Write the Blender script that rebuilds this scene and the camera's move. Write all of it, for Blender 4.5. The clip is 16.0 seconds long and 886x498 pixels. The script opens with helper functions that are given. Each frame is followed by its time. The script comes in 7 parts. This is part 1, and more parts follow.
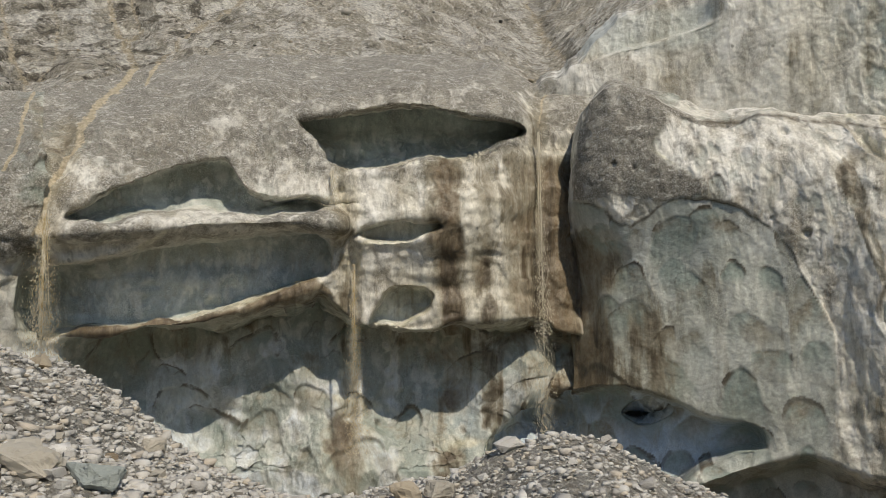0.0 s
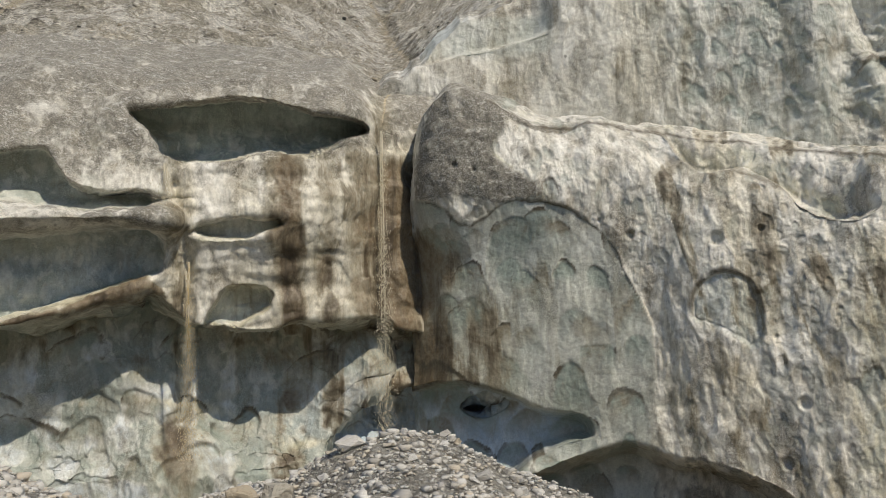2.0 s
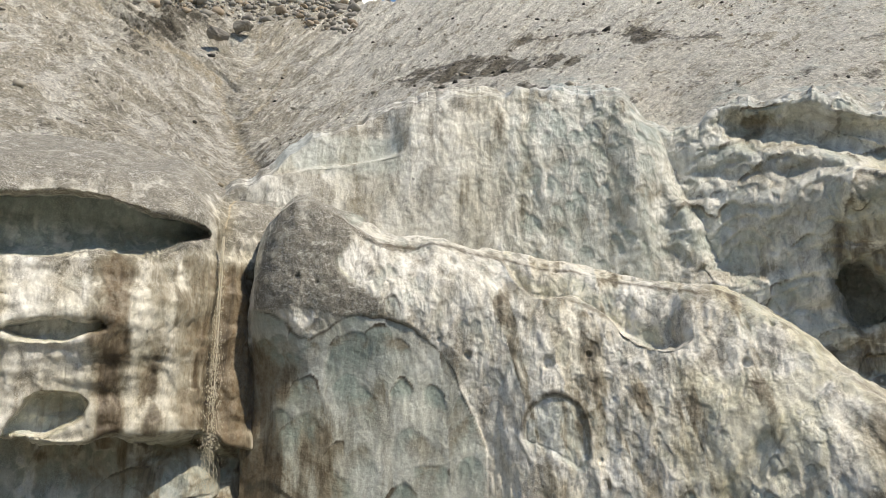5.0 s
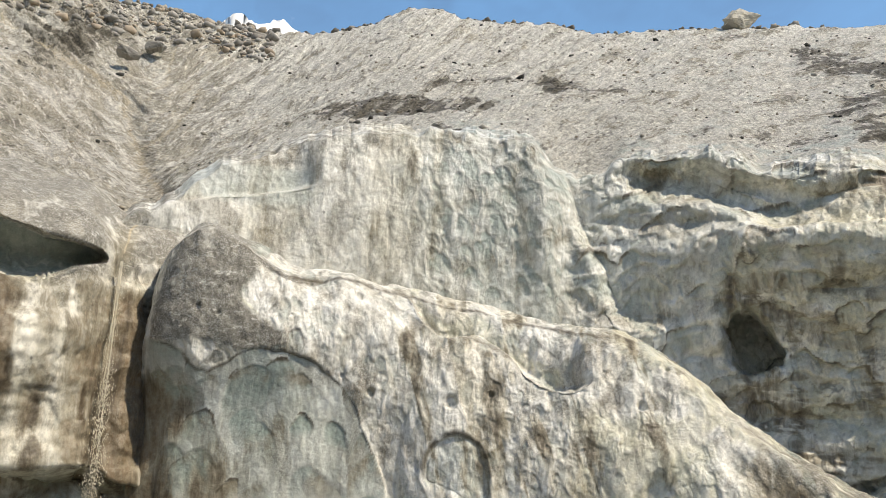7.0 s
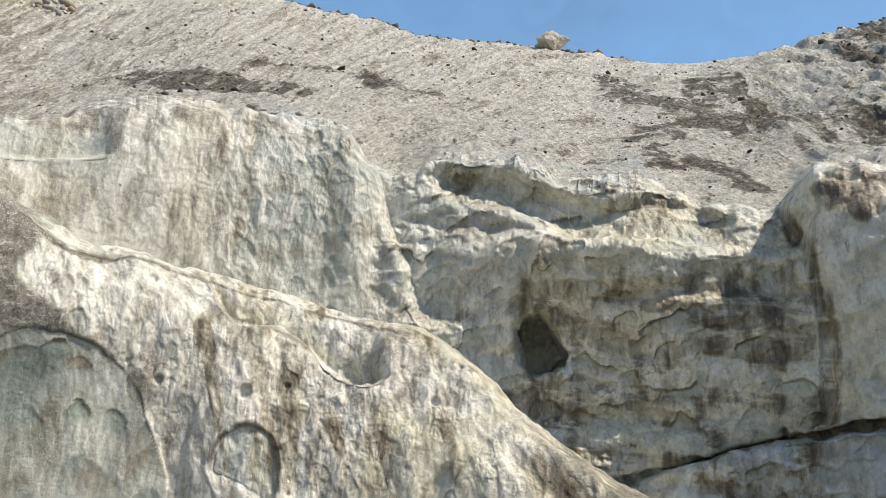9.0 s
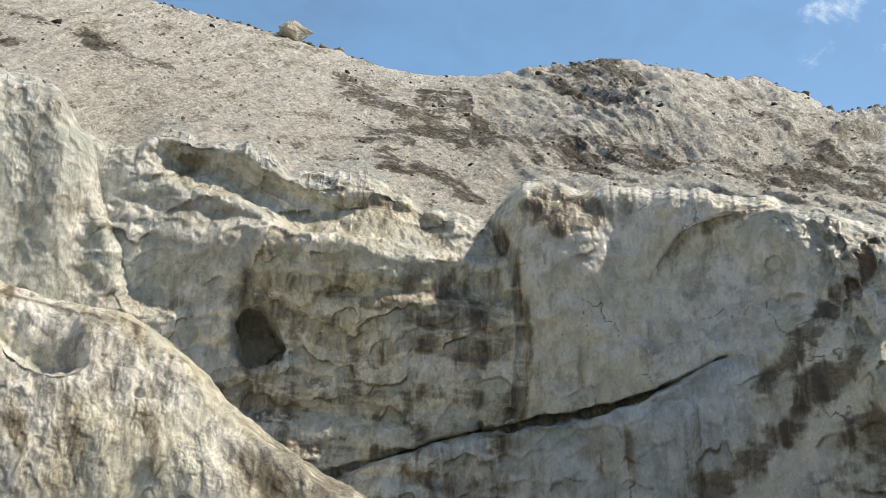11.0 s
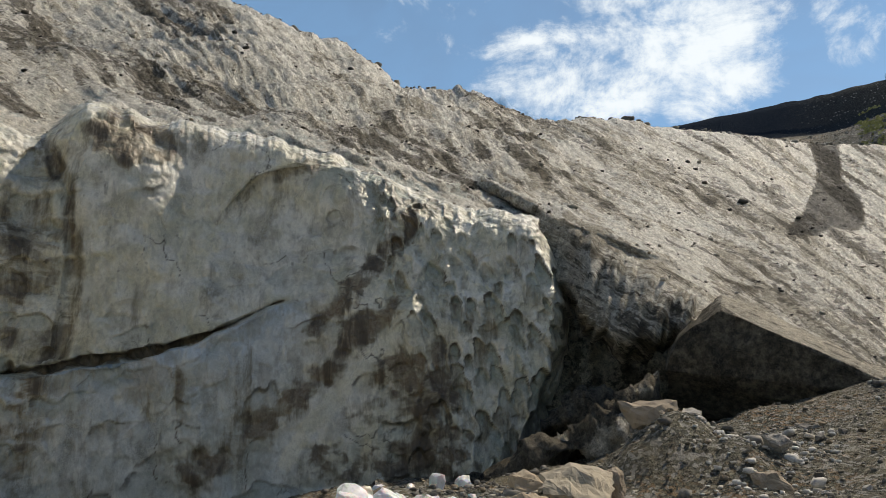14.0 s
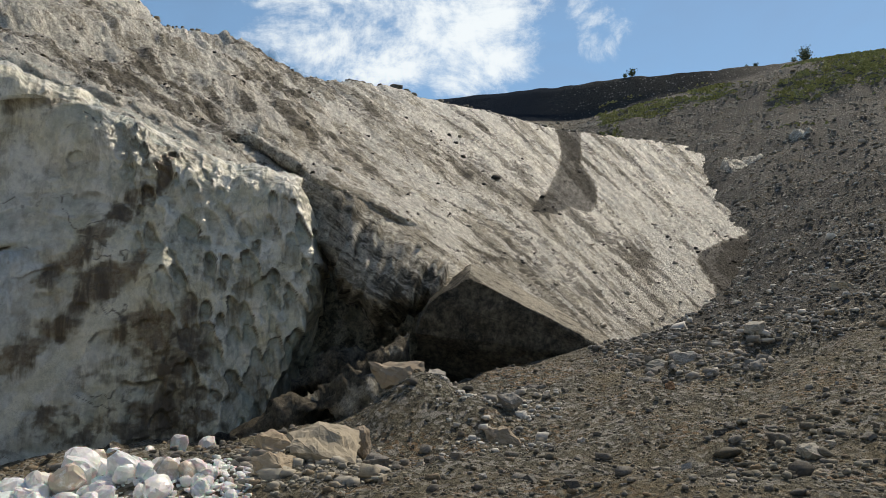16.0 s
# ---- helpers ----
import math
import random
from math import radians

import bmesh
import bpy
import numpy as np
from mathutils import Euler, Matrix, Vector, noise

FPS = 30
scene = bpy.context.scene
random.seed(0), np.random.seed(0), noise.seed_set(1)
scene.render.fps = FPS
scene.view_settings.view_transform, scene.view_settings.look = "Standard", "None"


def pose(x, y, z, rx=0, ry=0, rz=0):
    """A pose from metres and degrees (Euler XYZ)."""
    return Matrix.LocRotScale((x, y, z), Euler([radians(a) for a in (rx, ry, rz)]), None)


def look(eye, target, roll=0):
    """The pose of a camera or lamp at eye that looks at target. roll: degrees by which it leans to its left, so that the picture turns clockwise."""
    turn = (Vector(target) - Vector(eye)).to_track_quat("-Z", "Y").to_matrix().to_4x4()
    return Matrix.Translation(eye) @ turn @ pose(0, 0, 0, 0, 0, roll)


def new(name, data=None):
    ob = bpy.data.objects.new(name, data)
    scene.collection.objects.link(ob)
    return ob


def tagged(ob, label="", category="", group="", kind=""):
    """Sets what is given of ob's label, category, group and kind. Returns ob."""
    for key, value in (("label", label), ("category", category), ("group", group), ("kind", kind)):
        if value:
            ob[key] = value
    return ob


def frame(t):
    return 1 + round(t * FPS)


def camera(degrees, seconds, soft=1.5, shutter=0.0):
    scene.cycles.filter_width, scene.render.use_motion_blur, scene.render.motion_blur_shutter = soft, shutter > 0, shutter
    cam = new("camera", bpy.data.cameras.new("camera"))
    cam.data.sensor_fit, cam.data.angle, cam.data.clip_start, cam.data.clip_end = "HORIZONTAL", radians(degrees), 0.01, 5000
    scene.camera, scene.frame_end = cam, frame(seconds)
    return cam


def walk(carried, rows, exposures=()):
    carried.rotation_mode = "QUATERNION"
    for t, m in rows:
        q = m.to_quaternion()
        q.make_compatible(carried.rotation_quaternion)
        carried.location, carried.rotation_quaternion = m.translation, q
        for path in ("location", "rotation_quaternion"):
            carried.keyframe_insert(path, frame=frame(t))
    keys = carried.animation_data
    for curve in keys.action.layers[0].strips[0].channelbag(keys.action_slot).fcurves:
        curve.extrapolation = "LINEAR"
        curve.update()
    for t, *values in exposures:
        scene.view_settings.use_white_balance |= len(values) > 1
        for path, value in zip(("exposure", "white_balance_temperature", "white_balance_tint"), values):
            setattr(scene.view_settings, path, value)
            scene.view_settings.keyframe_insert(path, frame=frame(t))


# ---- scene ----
EYE = 1.65                                   # height of the lens over the rubble crest it stands on


def turn(bearing, pitch, lean):
    """Pose at the station: bearing clockwise from +y, pitch up, lean about the line of sight."""
    return pose(0, 0, EYE, 90 + pitch, 0, -bearing) @ pose(0, 0, 0, 0, 0, lean)


cam = camera(59.08, 16.0, soft=0.6)
walk(cam, [
    (0, turn(-30.09, 4.66, -0.71)),
    (0.5, turn(-27.20, 4.07, -0.85)),
    (1, turn(-24.00, 3.89, -0.96)),
    (1.5, turn(-21.02, 4.10, -1.01)),
    (2, turn(-18.53, 4.35, -1.19)),
    (2.5, turn(-16.38, 4.86, -1.47)),
    (3, turn(-14.16, 5.96, -1.54)),
    (3.5, turn(-12.08, 7.32, -1.16)),
    (4, turn(-10.08, 8.99, -0.58)),
    (4.5, turn(-8.40, 10.87, -0.11)),
    (4.7, turn(-7.77, 11.65, 0.08)),
    (6.8, turn(-0.80, 15.63, 1.20)),
    (7, turn(0.00, 15.49, 1.22)),
    (7.5, turn(2.22, 15.27, 1.44)),
    (8, turn(5.50, 15.16, 1.76)),
    (8.5, turn(9.80, 15.16, 1.85)),
    (9, turn(14.55, 15.33, 1.66)),
    (9.2, turn(16.64, 15.41, 1.49)),
    (11.3, turn(38.39, 15.12, 0.41)),
    (11.5, turn(40.57, 14.96, 0.18)),
    (12, turn(45.92, 14.35, -0.28)),
    (12.5, turn(51.20, 13.66, -0.64)),
    (13, turn(56.39, 12.84, -0.92)),
    (13.5, turn(61.63, 11.91, -0.93)),
    (14, turn(66.87, 11.04, -0.86)),
    (14.5, turn(71.94, 10.27, -0.66)),
    (15, turn(76.67, 9.51, -0.48)),
    (15.5, turn(81.00, 8.74, -0.31)),
    (16, turn(84.48, 8.04, -0.27)),
], exposures=[(0, -0.3, 7300, 10), (3.5, -0.05, 7300, 10), (7, 0.3, 7300, 10), (9.2, 0.3, 7300, 10), (11.4, 0.15, 7700, 10), (12.5, -0.08, 7800, 10), (14, -0.13, 7800, 10), (16, -0.17, 7800, 10)])

# ---- light ----
SUN_BEARING, SUN_RISE = 123, 51
world = bpy.data.worlds.new("sky")
scene.world = world
world.use_nodes = True
wn = world.node_tree
sky = wn.nodes.new("ShaderNodeTexSky")
sky.sky_type = "NISHITA"
sky.sun_disc = False
sky.sun_elevation, sky.sun_rotation = radians(SUN_RISE), radians(SUN_BEARING)
sky.altitude, sky.air_density, sky.dust_density = 2200, 1.0, 0.6
wn.links.new(sky.outputs[0], wn.nodes["Background"].inputs[0])
wn.nodes["Background"].inputs[1].default_value = 0.12

sun = new("sun", bpy.data.lights.new("sun", "SUN"))
sun.data.energy, sun.data.angle, sun.data.color = 4.6, radians(0.6), (1.0, 0.95, 0.87)
sun.matrix_world = look((0, 0, 0), (-math.sin(radians(SUN_BEARING)) * math.cos(radians(SUN_RISE)),
                                    -math.cos(radians(SUN_BEARING)) * math.cos(radians(SUN_RISE)), -math.sin(radians(SUN_RISE))))


# ---- noise, in numpy ----
def hash3(i, j, k, seed):
    n = (i * 374761393 + j * 668265263 + k * 2147483647 + seed * 974634777).astype(np.int64) & 0xFFFFFFFF
    n = ((n ^ (n >> 13)) * 1274126177) & 0xFFFFFFFF
    n = ((n ^ (n >> 16)) * 2246822519) & 0xFFFFFFFF
    return ((n ^ (n >> 15)) & 0xFFFFFF) / float(0xFFFFFF)


def value(p, seed=0):
    """Smooth value noise of points p (n, 3), in -1..1."""
    q = np.floor(p).astype(np.int64)
    f = p - q
    f = f * f * f * (f * (f * 6 - 15) + 10)
    out = 0
    for a in (0, 1):
        for b in (0, 1):
            for c in (0, 1):
                w = (f[:, 0] if a else 1 - f[:, 0]) * (f[:, 1] if b else 1 - f[:, 1]) * (f[:, 2] if c else 1 - f[:, 2])
                out = out + w * hash3(q[:, 0] + a, q[:, 1] + b, q[:, 2] + c, seed)
    return out * 2 - 1


def fbm(p, size, octaves=4, seed=0, stretch=(1, 1, 1), gain=0.5):
    p = p / (np.array(stretch) * size)
    out, amp = 0, 1.0
    for o in range(octaves):
        out = out + amp * value(p * 2.03 ** o + 17.3 * o, seed + o)
        amp *= gain
    return out


def billow(p, size, octaves=3, seed=0, stretch=(1, 1, 1), gain=0.5):
    """Pillowy noise: rounded swells that meet in creases."""
    p = p / (np.array(stretch) * size)
    out, amp = 0, 1.0
    for o in range(octaves):
        out = out + amp * (np.abs(value(p * 2.03 ** o + 11.7 * o, seed + o)) * 2 - 0.6)
        amp *= gain
    return out


def cells(p, size, seed=0, stretch=(1, 1, 1)):
    """Distance to the nearest of jittered cell points, in cell sizes, that to the second nearest, and the cell's own random number."""
    p = p / (np.array(stretch) * size)
    q = np.floor(p).astype(np.int64)
    d1 = np.full(len(p), 9.0)
    d2, own = d1.copy(), np.zeros(len(p))
    for a in (-1, 0, 1):
        for b in (-1, 0, 1):
            for c in (-1, 0, 1):
                i, j, k = q[:, 0] + a, q[:, 1] + b, q[:, 2] + c
                d = np.sqrt((i + hash3(i, j, k, seed) - p[:, 0]) ** 2 + (j + hash3(i, j, k, seed + 7) - p[:, 1]) ** 2
                            + (k + hash3(i, j, k, seed + 13) - p[:, 2]) ** 2)
                nearer = d < d1
                d2 = np.where(nearer, d1, np.minimum(d2, d))
                own = np.where(nearer, hash3(i, j, k, seed + 29), own)
                d1 = np.minimum(d1, d)
    return d1, d2, own


def scoops(p, size, seed=0, stretch=(1, 1), warp=0.25, fill=1.0):
    """Melt scallops over a face, p its places (n, 2) in metres across and up: overlapping hollows 0..1, cut in sharply
    under an arched upper rim and running out below; the dark line along that rim; each hollow's own random number."""
    p3 = np.column_stack([p, 0 * p[:, 0]])
    p = p + warp * size * np.column_stack([fbm(p3, 1.3 * size, 3, seed + 41), fbm(p3, 1.3 * size, 3, seed + 47)])
    p = p / (np.array(stretch) * size)
    q = np.floor(p).astype(np.int64)
    depth, rim, own = np.zeros(len(p)), np.zeros(len(p)), np.zeros(len(p))
    for a in (-1, 0, 1):
        for b in (-1, 0, 1):
            i, j = q[:, 0] + a, q[:, 1] + b
            mine = hash3(i, j, 0 * i, seed + 29)
            r = 0.38 + 0.55 * hash3(i, j, 0 * i, seed + 31)
            dx = (p[:, 0] - i - hash3(i, j, 0 * i, seed)) / r
            dy = (p[:, 1] - j - hash3(i, j, 0 * i, seed + 13)) / r
            rho = np.hypot(dx, np.where(dy > 0, dy, dy * 0.8))
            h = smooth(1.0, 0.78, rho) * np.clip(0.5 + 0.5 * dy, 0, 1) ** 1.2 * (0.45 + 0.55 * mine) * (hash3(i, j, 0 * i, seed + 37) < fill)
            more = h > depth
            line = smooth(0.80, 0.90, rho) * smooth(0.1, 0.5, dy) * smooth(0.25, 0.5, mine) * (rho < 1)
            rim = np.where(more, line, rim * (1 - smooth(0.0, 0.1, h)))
            own = np.where(more, mine, own)
            depth = np.maximum(depth, h)
    return depth, rim, own


def unrolled(A, P, lean=0.0):
    """Metres across and up a face that stands about 29 m from the station; lean shears the pattern."""
    u = np.radians(A.ravel()) * 29
    return np.column_stack([u, P[..., 2].ravel() + lean * u])


def smooth(a, b, x):
    t = np.clip((x - a) / (b - a), 0, 1)
    return t * t * (3 - 2 * t)


def pchip(x, y, q):
    """Monotone cubic through (x, y) at q; y may have several columns."""
    x, y = np.asarray(x, float), np.asarray(y, float)
    if y.ndim == 1:
        return pchip(x, y[:, None], q)[:, 0]
    if len(x) == 2:
        w = ((q - x[0]) / (x[1] - x[0]))[:, None]
        return y[0] * (1 - w) + y[1] * w
    h = np.diff(x)[:, None]
    s = np.diff(y, axis=0) / h
    m = np.zeros_like(y)
    m[0], m[-1] = s[0], s[-1]
    same = s[1:] * s[:-1] > 0
    w1, w2 = 2 * h[1:] + h[:-1], h[1:] + 2 * h[:-1]
    with np.errstate(all="ignore"):
        m[1:-1] = np.where(same, (w1 + w2) / (w1 / s[:-1] + w2 / s[1:]), 0)
    i = np.clip(np.searchsorted(x, q, side="right") - 1, 0, len(x) - 2)
    t = ((q - x[i]) / (x[i + 1] - x[i]))[:, None]
    hh = h[i]
    return ((1 + 2 * t) * (1 - t) ** 2 * y[i] + t * (1 - t) ** 2 * hh * m[i] + t * t * (3 - 2 * t) * y[i + 1] + t * t * (t - 1) * hh * m[i + 1])


def spot(bearing, rise, reach):
    """World place at a bearing (degrees clockwise from +y), a rise over the level of the lens and a level distance from
    the station, which is the camera. Bearings and rises are fitted to the camera's view; reaches are assumed.
    """
    b = np.radians(bearing)
    return np.stack(np.broadcast_arrays(reach * np.sin(b), reach * np.cos(b), EYE + reach * np.tan(np.radians(rise))), -1)


# ---- meshes ----
def grid_mesh(name, P, attributes=None, closed=False):
    """A sheet from places P (rows, columns, 3), shaded smooth, with float attributes per vertex."""
    nv, nu = P.shape[:2]
    v, u = np.meshgrid(np.arange(nv - 1), np.arange(nu if closed else nu - 1), indexing="ij")
    un = (u + 1) % nu
    quads = np.stack([v * nu + u, v * nu + un, (v + 1) * nu + un, (v + 1) * nu + u], -1).reshape(-1, 4)
    me = bpy.data.meshes.new(name)
    me.vertices.add(nv * nu)
    me.vertices.foreach_set("co", P.reshape(-1).astype(np.float32))
    me.loops.add(len(quads) * 4)
    me.loops.foreach_set("vertex_index", quads.reshape(-1).astype(np.int32))
    me.polygons.add(len(quads))
    me.polygons.foreach_set("loop_start", np.arange(0, len(quads) * 4, 4, dtype=np.int32))
    me.update(calc_edges=True)
    me.polygons.foreach_set("use_smooth", np.ones(len(quads), bool))
    for key, val in (attributes or {}).items():
        me.attributes.new(key, "FLOAT", "POINT").data.foreach_set("value", np.asarray(val, np.float32).reshape(-1))
    me.update()
    return me


def normals(P):
    du, dv = np.gradient(P, axis=1), np.gradient(P, axis=0)
    n = np.cross(du, dv)
    return n / (np.linalg.norm(n, axis=-1, keepdims=True) + 1e-9)


def loft(rows, nu, nv, spread=None):
    """Bearing, rise and reach over a grid through control rows of (bearing, rise, reach), from the foot up."""
    u = np.linspace(0, 1, nu)
    lines = []
    for row in rows:
        r = np.array(row, float)
        b = r[0, 0] + (r[-1, 0] - r[0, 0]) * u
        lines.append(np.column_stack([b, pchip(r[:, 0], r[:, 1:], b)]))
    lines = np.array(lines)
    at = np.linspace(0, 1, len(rows)) if spread is None else np.array(spread, float)
    return pchip(at, lines.reshape(len(rows), -1), np.linspace(0, 1, nv)).reshape(nv, nu, 3)


def rounded(points, n=8):
    """A closed outline, rounded by a Catmull-Rom curve."""
    p = np.array(points, float)
    out = []
    for i in range(len(p)):
        a, b, c, d = p[i - 1], p[i], p[(i + 1) % len(p)], p[(i + 2) % len(p)]
        for t in np.arange(n) / n:
            out.append(0.5 * (2 * b + (c - a) * t + (2 * a - 5 * b + 4 * c - d) * t * t + (3 * b - a - 3 * c + d) * t ** 3))
    return np.array(out)


def inside(A, E, outline):
    """Signed distance, in degrees, to a closed outline of (bearing, rise): positive inside."""
    o = rounded(outline, 4)
    lo, hi = o.min(0) - 3, o.max(0) + 3
    sel = (A > lo[0]) & (A < hi[0]) & (E > lo[1]) & (E < hi[1])
    x, y = A[sel], E[sel]
    best, odd = np.full(x.shape, 9.0), np.zeros(x.shape, bool)
    for i in range(len(o)):
        (x0, y0), (x1, y1) = o[i - 1], o[i]
        dx, dy = x1 - x0, y1 - y0
        t = np.clip(((x - x0) * dx + (y - y0) * dy) / (dx * dx + dy * dy + 1e-12), 0, 1)
        best = np.minimum(best, np.hypot(x - x0 - t * dx, y - y0 - t * dy))
        cross = ((y0 > y) != (y1 > y)) & (x < (x1 - x0) * (y - y0) / (y1 - y0 + 1e-12) + x0)
        odd ^= cross
    out = np.full(A.shape, -3.0)
    out[sel] = np.where(odd, best, -np.minimum(best, 3))
    return out


def beside(A, E, line):
    """Distance, in degrees, to an open line of (bearing, rise)."""
    best = np.full(A.shape, 99.0)
    for (x0, y0), (x1, y1) in zip(line, line[1:]):
        dx, dy = x1 - x0, y1 - y0
        t = np.clip(((A - x0) * dx + (E - y0) * dy) / (dx * dx + dy * dy), 0, 1)
        best = np.minimum(best, np.hypot(A - x0 - t * dx, E - y0 - t * dy))
    return best


def above(A, E, line):
    """Rise, in degrees, over a line of (bearing, rise) that runs from low to high bearings; -9 outside its span."""
    l = np.array(line, float)
    e = pchip(l[:, 0], l[:, 1], A.ravel().clip(l[0, 0], l[-1, 0])).reshape(A.shape)
    return np.where((A >= l[0, 0]) & (A <= l[-1, 0]), E - e, -9.0)


def ends(A, a, b, soft=1.0):
    """1 between two bearings, falling to 0 at both."""
    return smooth(a, a + soft, A) * (1 - smooth(b - soft, b, A))


# ---- materials ----
class Nodes:
    """Short hand for a material's node tree."""

    def __init__(self, name):
        self.m = bpy.data.materials.new(name)
        self.m.use_nodes = True
        self.t = self.m.node_tree
        self.out = self.t.nodes["Material Output"]
        self.b = self.t.nodes["Principled BSDF"]
        self.co = self.t.nodes.new("ShaderNodeTexCoord").outputs["Object"]

    def put(self, socket, val):
        if isinstance(val, bpy.types.NodeSocket):
            self.t.links.new(val, socket)
        elif isinstance(val, tuple) and len(val) == 3 and socket.type == "RGBA":
            socket.default_value = (*val, 1)
        else:
            socket.default_value = val

    def noise(self, scale, detail=4, rough=0.55, stretch=(1, 1, 1), warp=0.0, co=None):
        mp = self.t.nodes.new("ShaderNodeMapping")
        mp.inputs["Scale"].default_value = stretch
        self.t.links.new(co or self.co, mp.inputs["Vector"])
        n = self.t.nodes.new("ShaderNodeTexNoise")
        n.inputs["Scale"].default_value, n.inputs["Detail"].default_value = scale, detail
        n.inputs["Roughness"].default_value, n.inputs["Distortion"].default_value = rough, warp
        self.t.links.new(mp.outputs[0], n.inputs["Vector"])
        return n.outputs["Fac"]

    def cell(self, scale, stretch=(1, 1, 1), feature="F1", out="Distance", co=None):
        mp = self.t.nodes.new("ShaderNodeMapping")
        mp.inputs["Scale"].default_value = stretch
        self.t.links.new(co or self.co, mp.inputs["Vector"])
        n = self.t.nodes.new("ShaderNodeTexVoronoi")
        n.feature = feature
        n.inputs["Scale"].default_value = scale
        self.t.links.new(mp.outputs[0], n.inputs["Vector"])
        return n.outputs[out]

    def ramp(self, fac, a, b, lo=0.0, hi=1.0):
        n = self.t.nodes.new("ShaderNodeMapRange")
        n.interpolation_type = "SMOOTHSTEP"
        for key, val in zip(("Value", "From Min", "From Max", "To Min", "To Max"), (fac, a, b, lo, hi)):
            self.put(n.inputs[key], val)
        return n.outputs[0]

    def mix(self, fac, a, b, how="MIX"):
        n = self.t.nodes.new("ShaderNodeMix")
        n.data_type, n.blend_type = "RGBA", how
        self.put(n.inputs[0], fac)
        self.put(n.inputs[6], a)
        self.put(n.inputs[7], b)
        return n.outputs[2]

    def math(self, how, a, b=0.0):
        n = self.t.nodes.new("ShaderNodeMath")
        n.operation = how
        self.put(n.inputs[0], a)
        self.put(n.inputs[1], b)
        return n.outputs[0]

    def warped(self, scale, amount):
        """Coordinates pushed about by a noise."""
        n = self.t.nodes.new("ShaderNodeTexNoise")
        n.inputs["Scale"].default_value, n.inputs["Detail"].default_value = scale, 3
        self.t.links.new(self.co, n.inputs["Vector"])
        v = self.t.nodes.new("ShaderNodeVectorMath")
        v.operation = "MULTIPLY_ADD"
        self.t.links.new(n.outputs["Color"], v.inputs[0])
        v.inputs[1].default_value = (amount, amount, amount)
        self.t.links.new(self.co, v.inputs[2])
        return v.outputs[0]

    def attr(self, name):
        n = self.t.nodes.new("ShaderNodeAttribute")
        n.attribute_name = name
        return n.outputs["Fac"]

    def bump(self, height, strength, distance, after=None):
        n = self.t.nodes.new("ShaderNodeBump")
        n.inputs["Distance"].default_value = distance
        self.put(n.inputs["Strength"], strength)
        self.put(n.inputs["Height"], height)
        if after is not None:
            self.t.links.new(after, n.inputs["Normal"])
        return n.outputs[0]

    def done(self, color, rough, normal=None, spec=0.5, **more):
        self.put(self.b.inputs["Base Color"], color)
        self.put(self.b.inputs["Roughness"], rough)
        self.put(self.b.inputs["Specular IOR Level"], spec)
        if normal is not None:
            self.t.links.new(normal, self.b.inputs["Normal"])
        for key, val in more.items():
            self.put(self.b.inputs[key.replace("_", " ")], val)
        return self.m


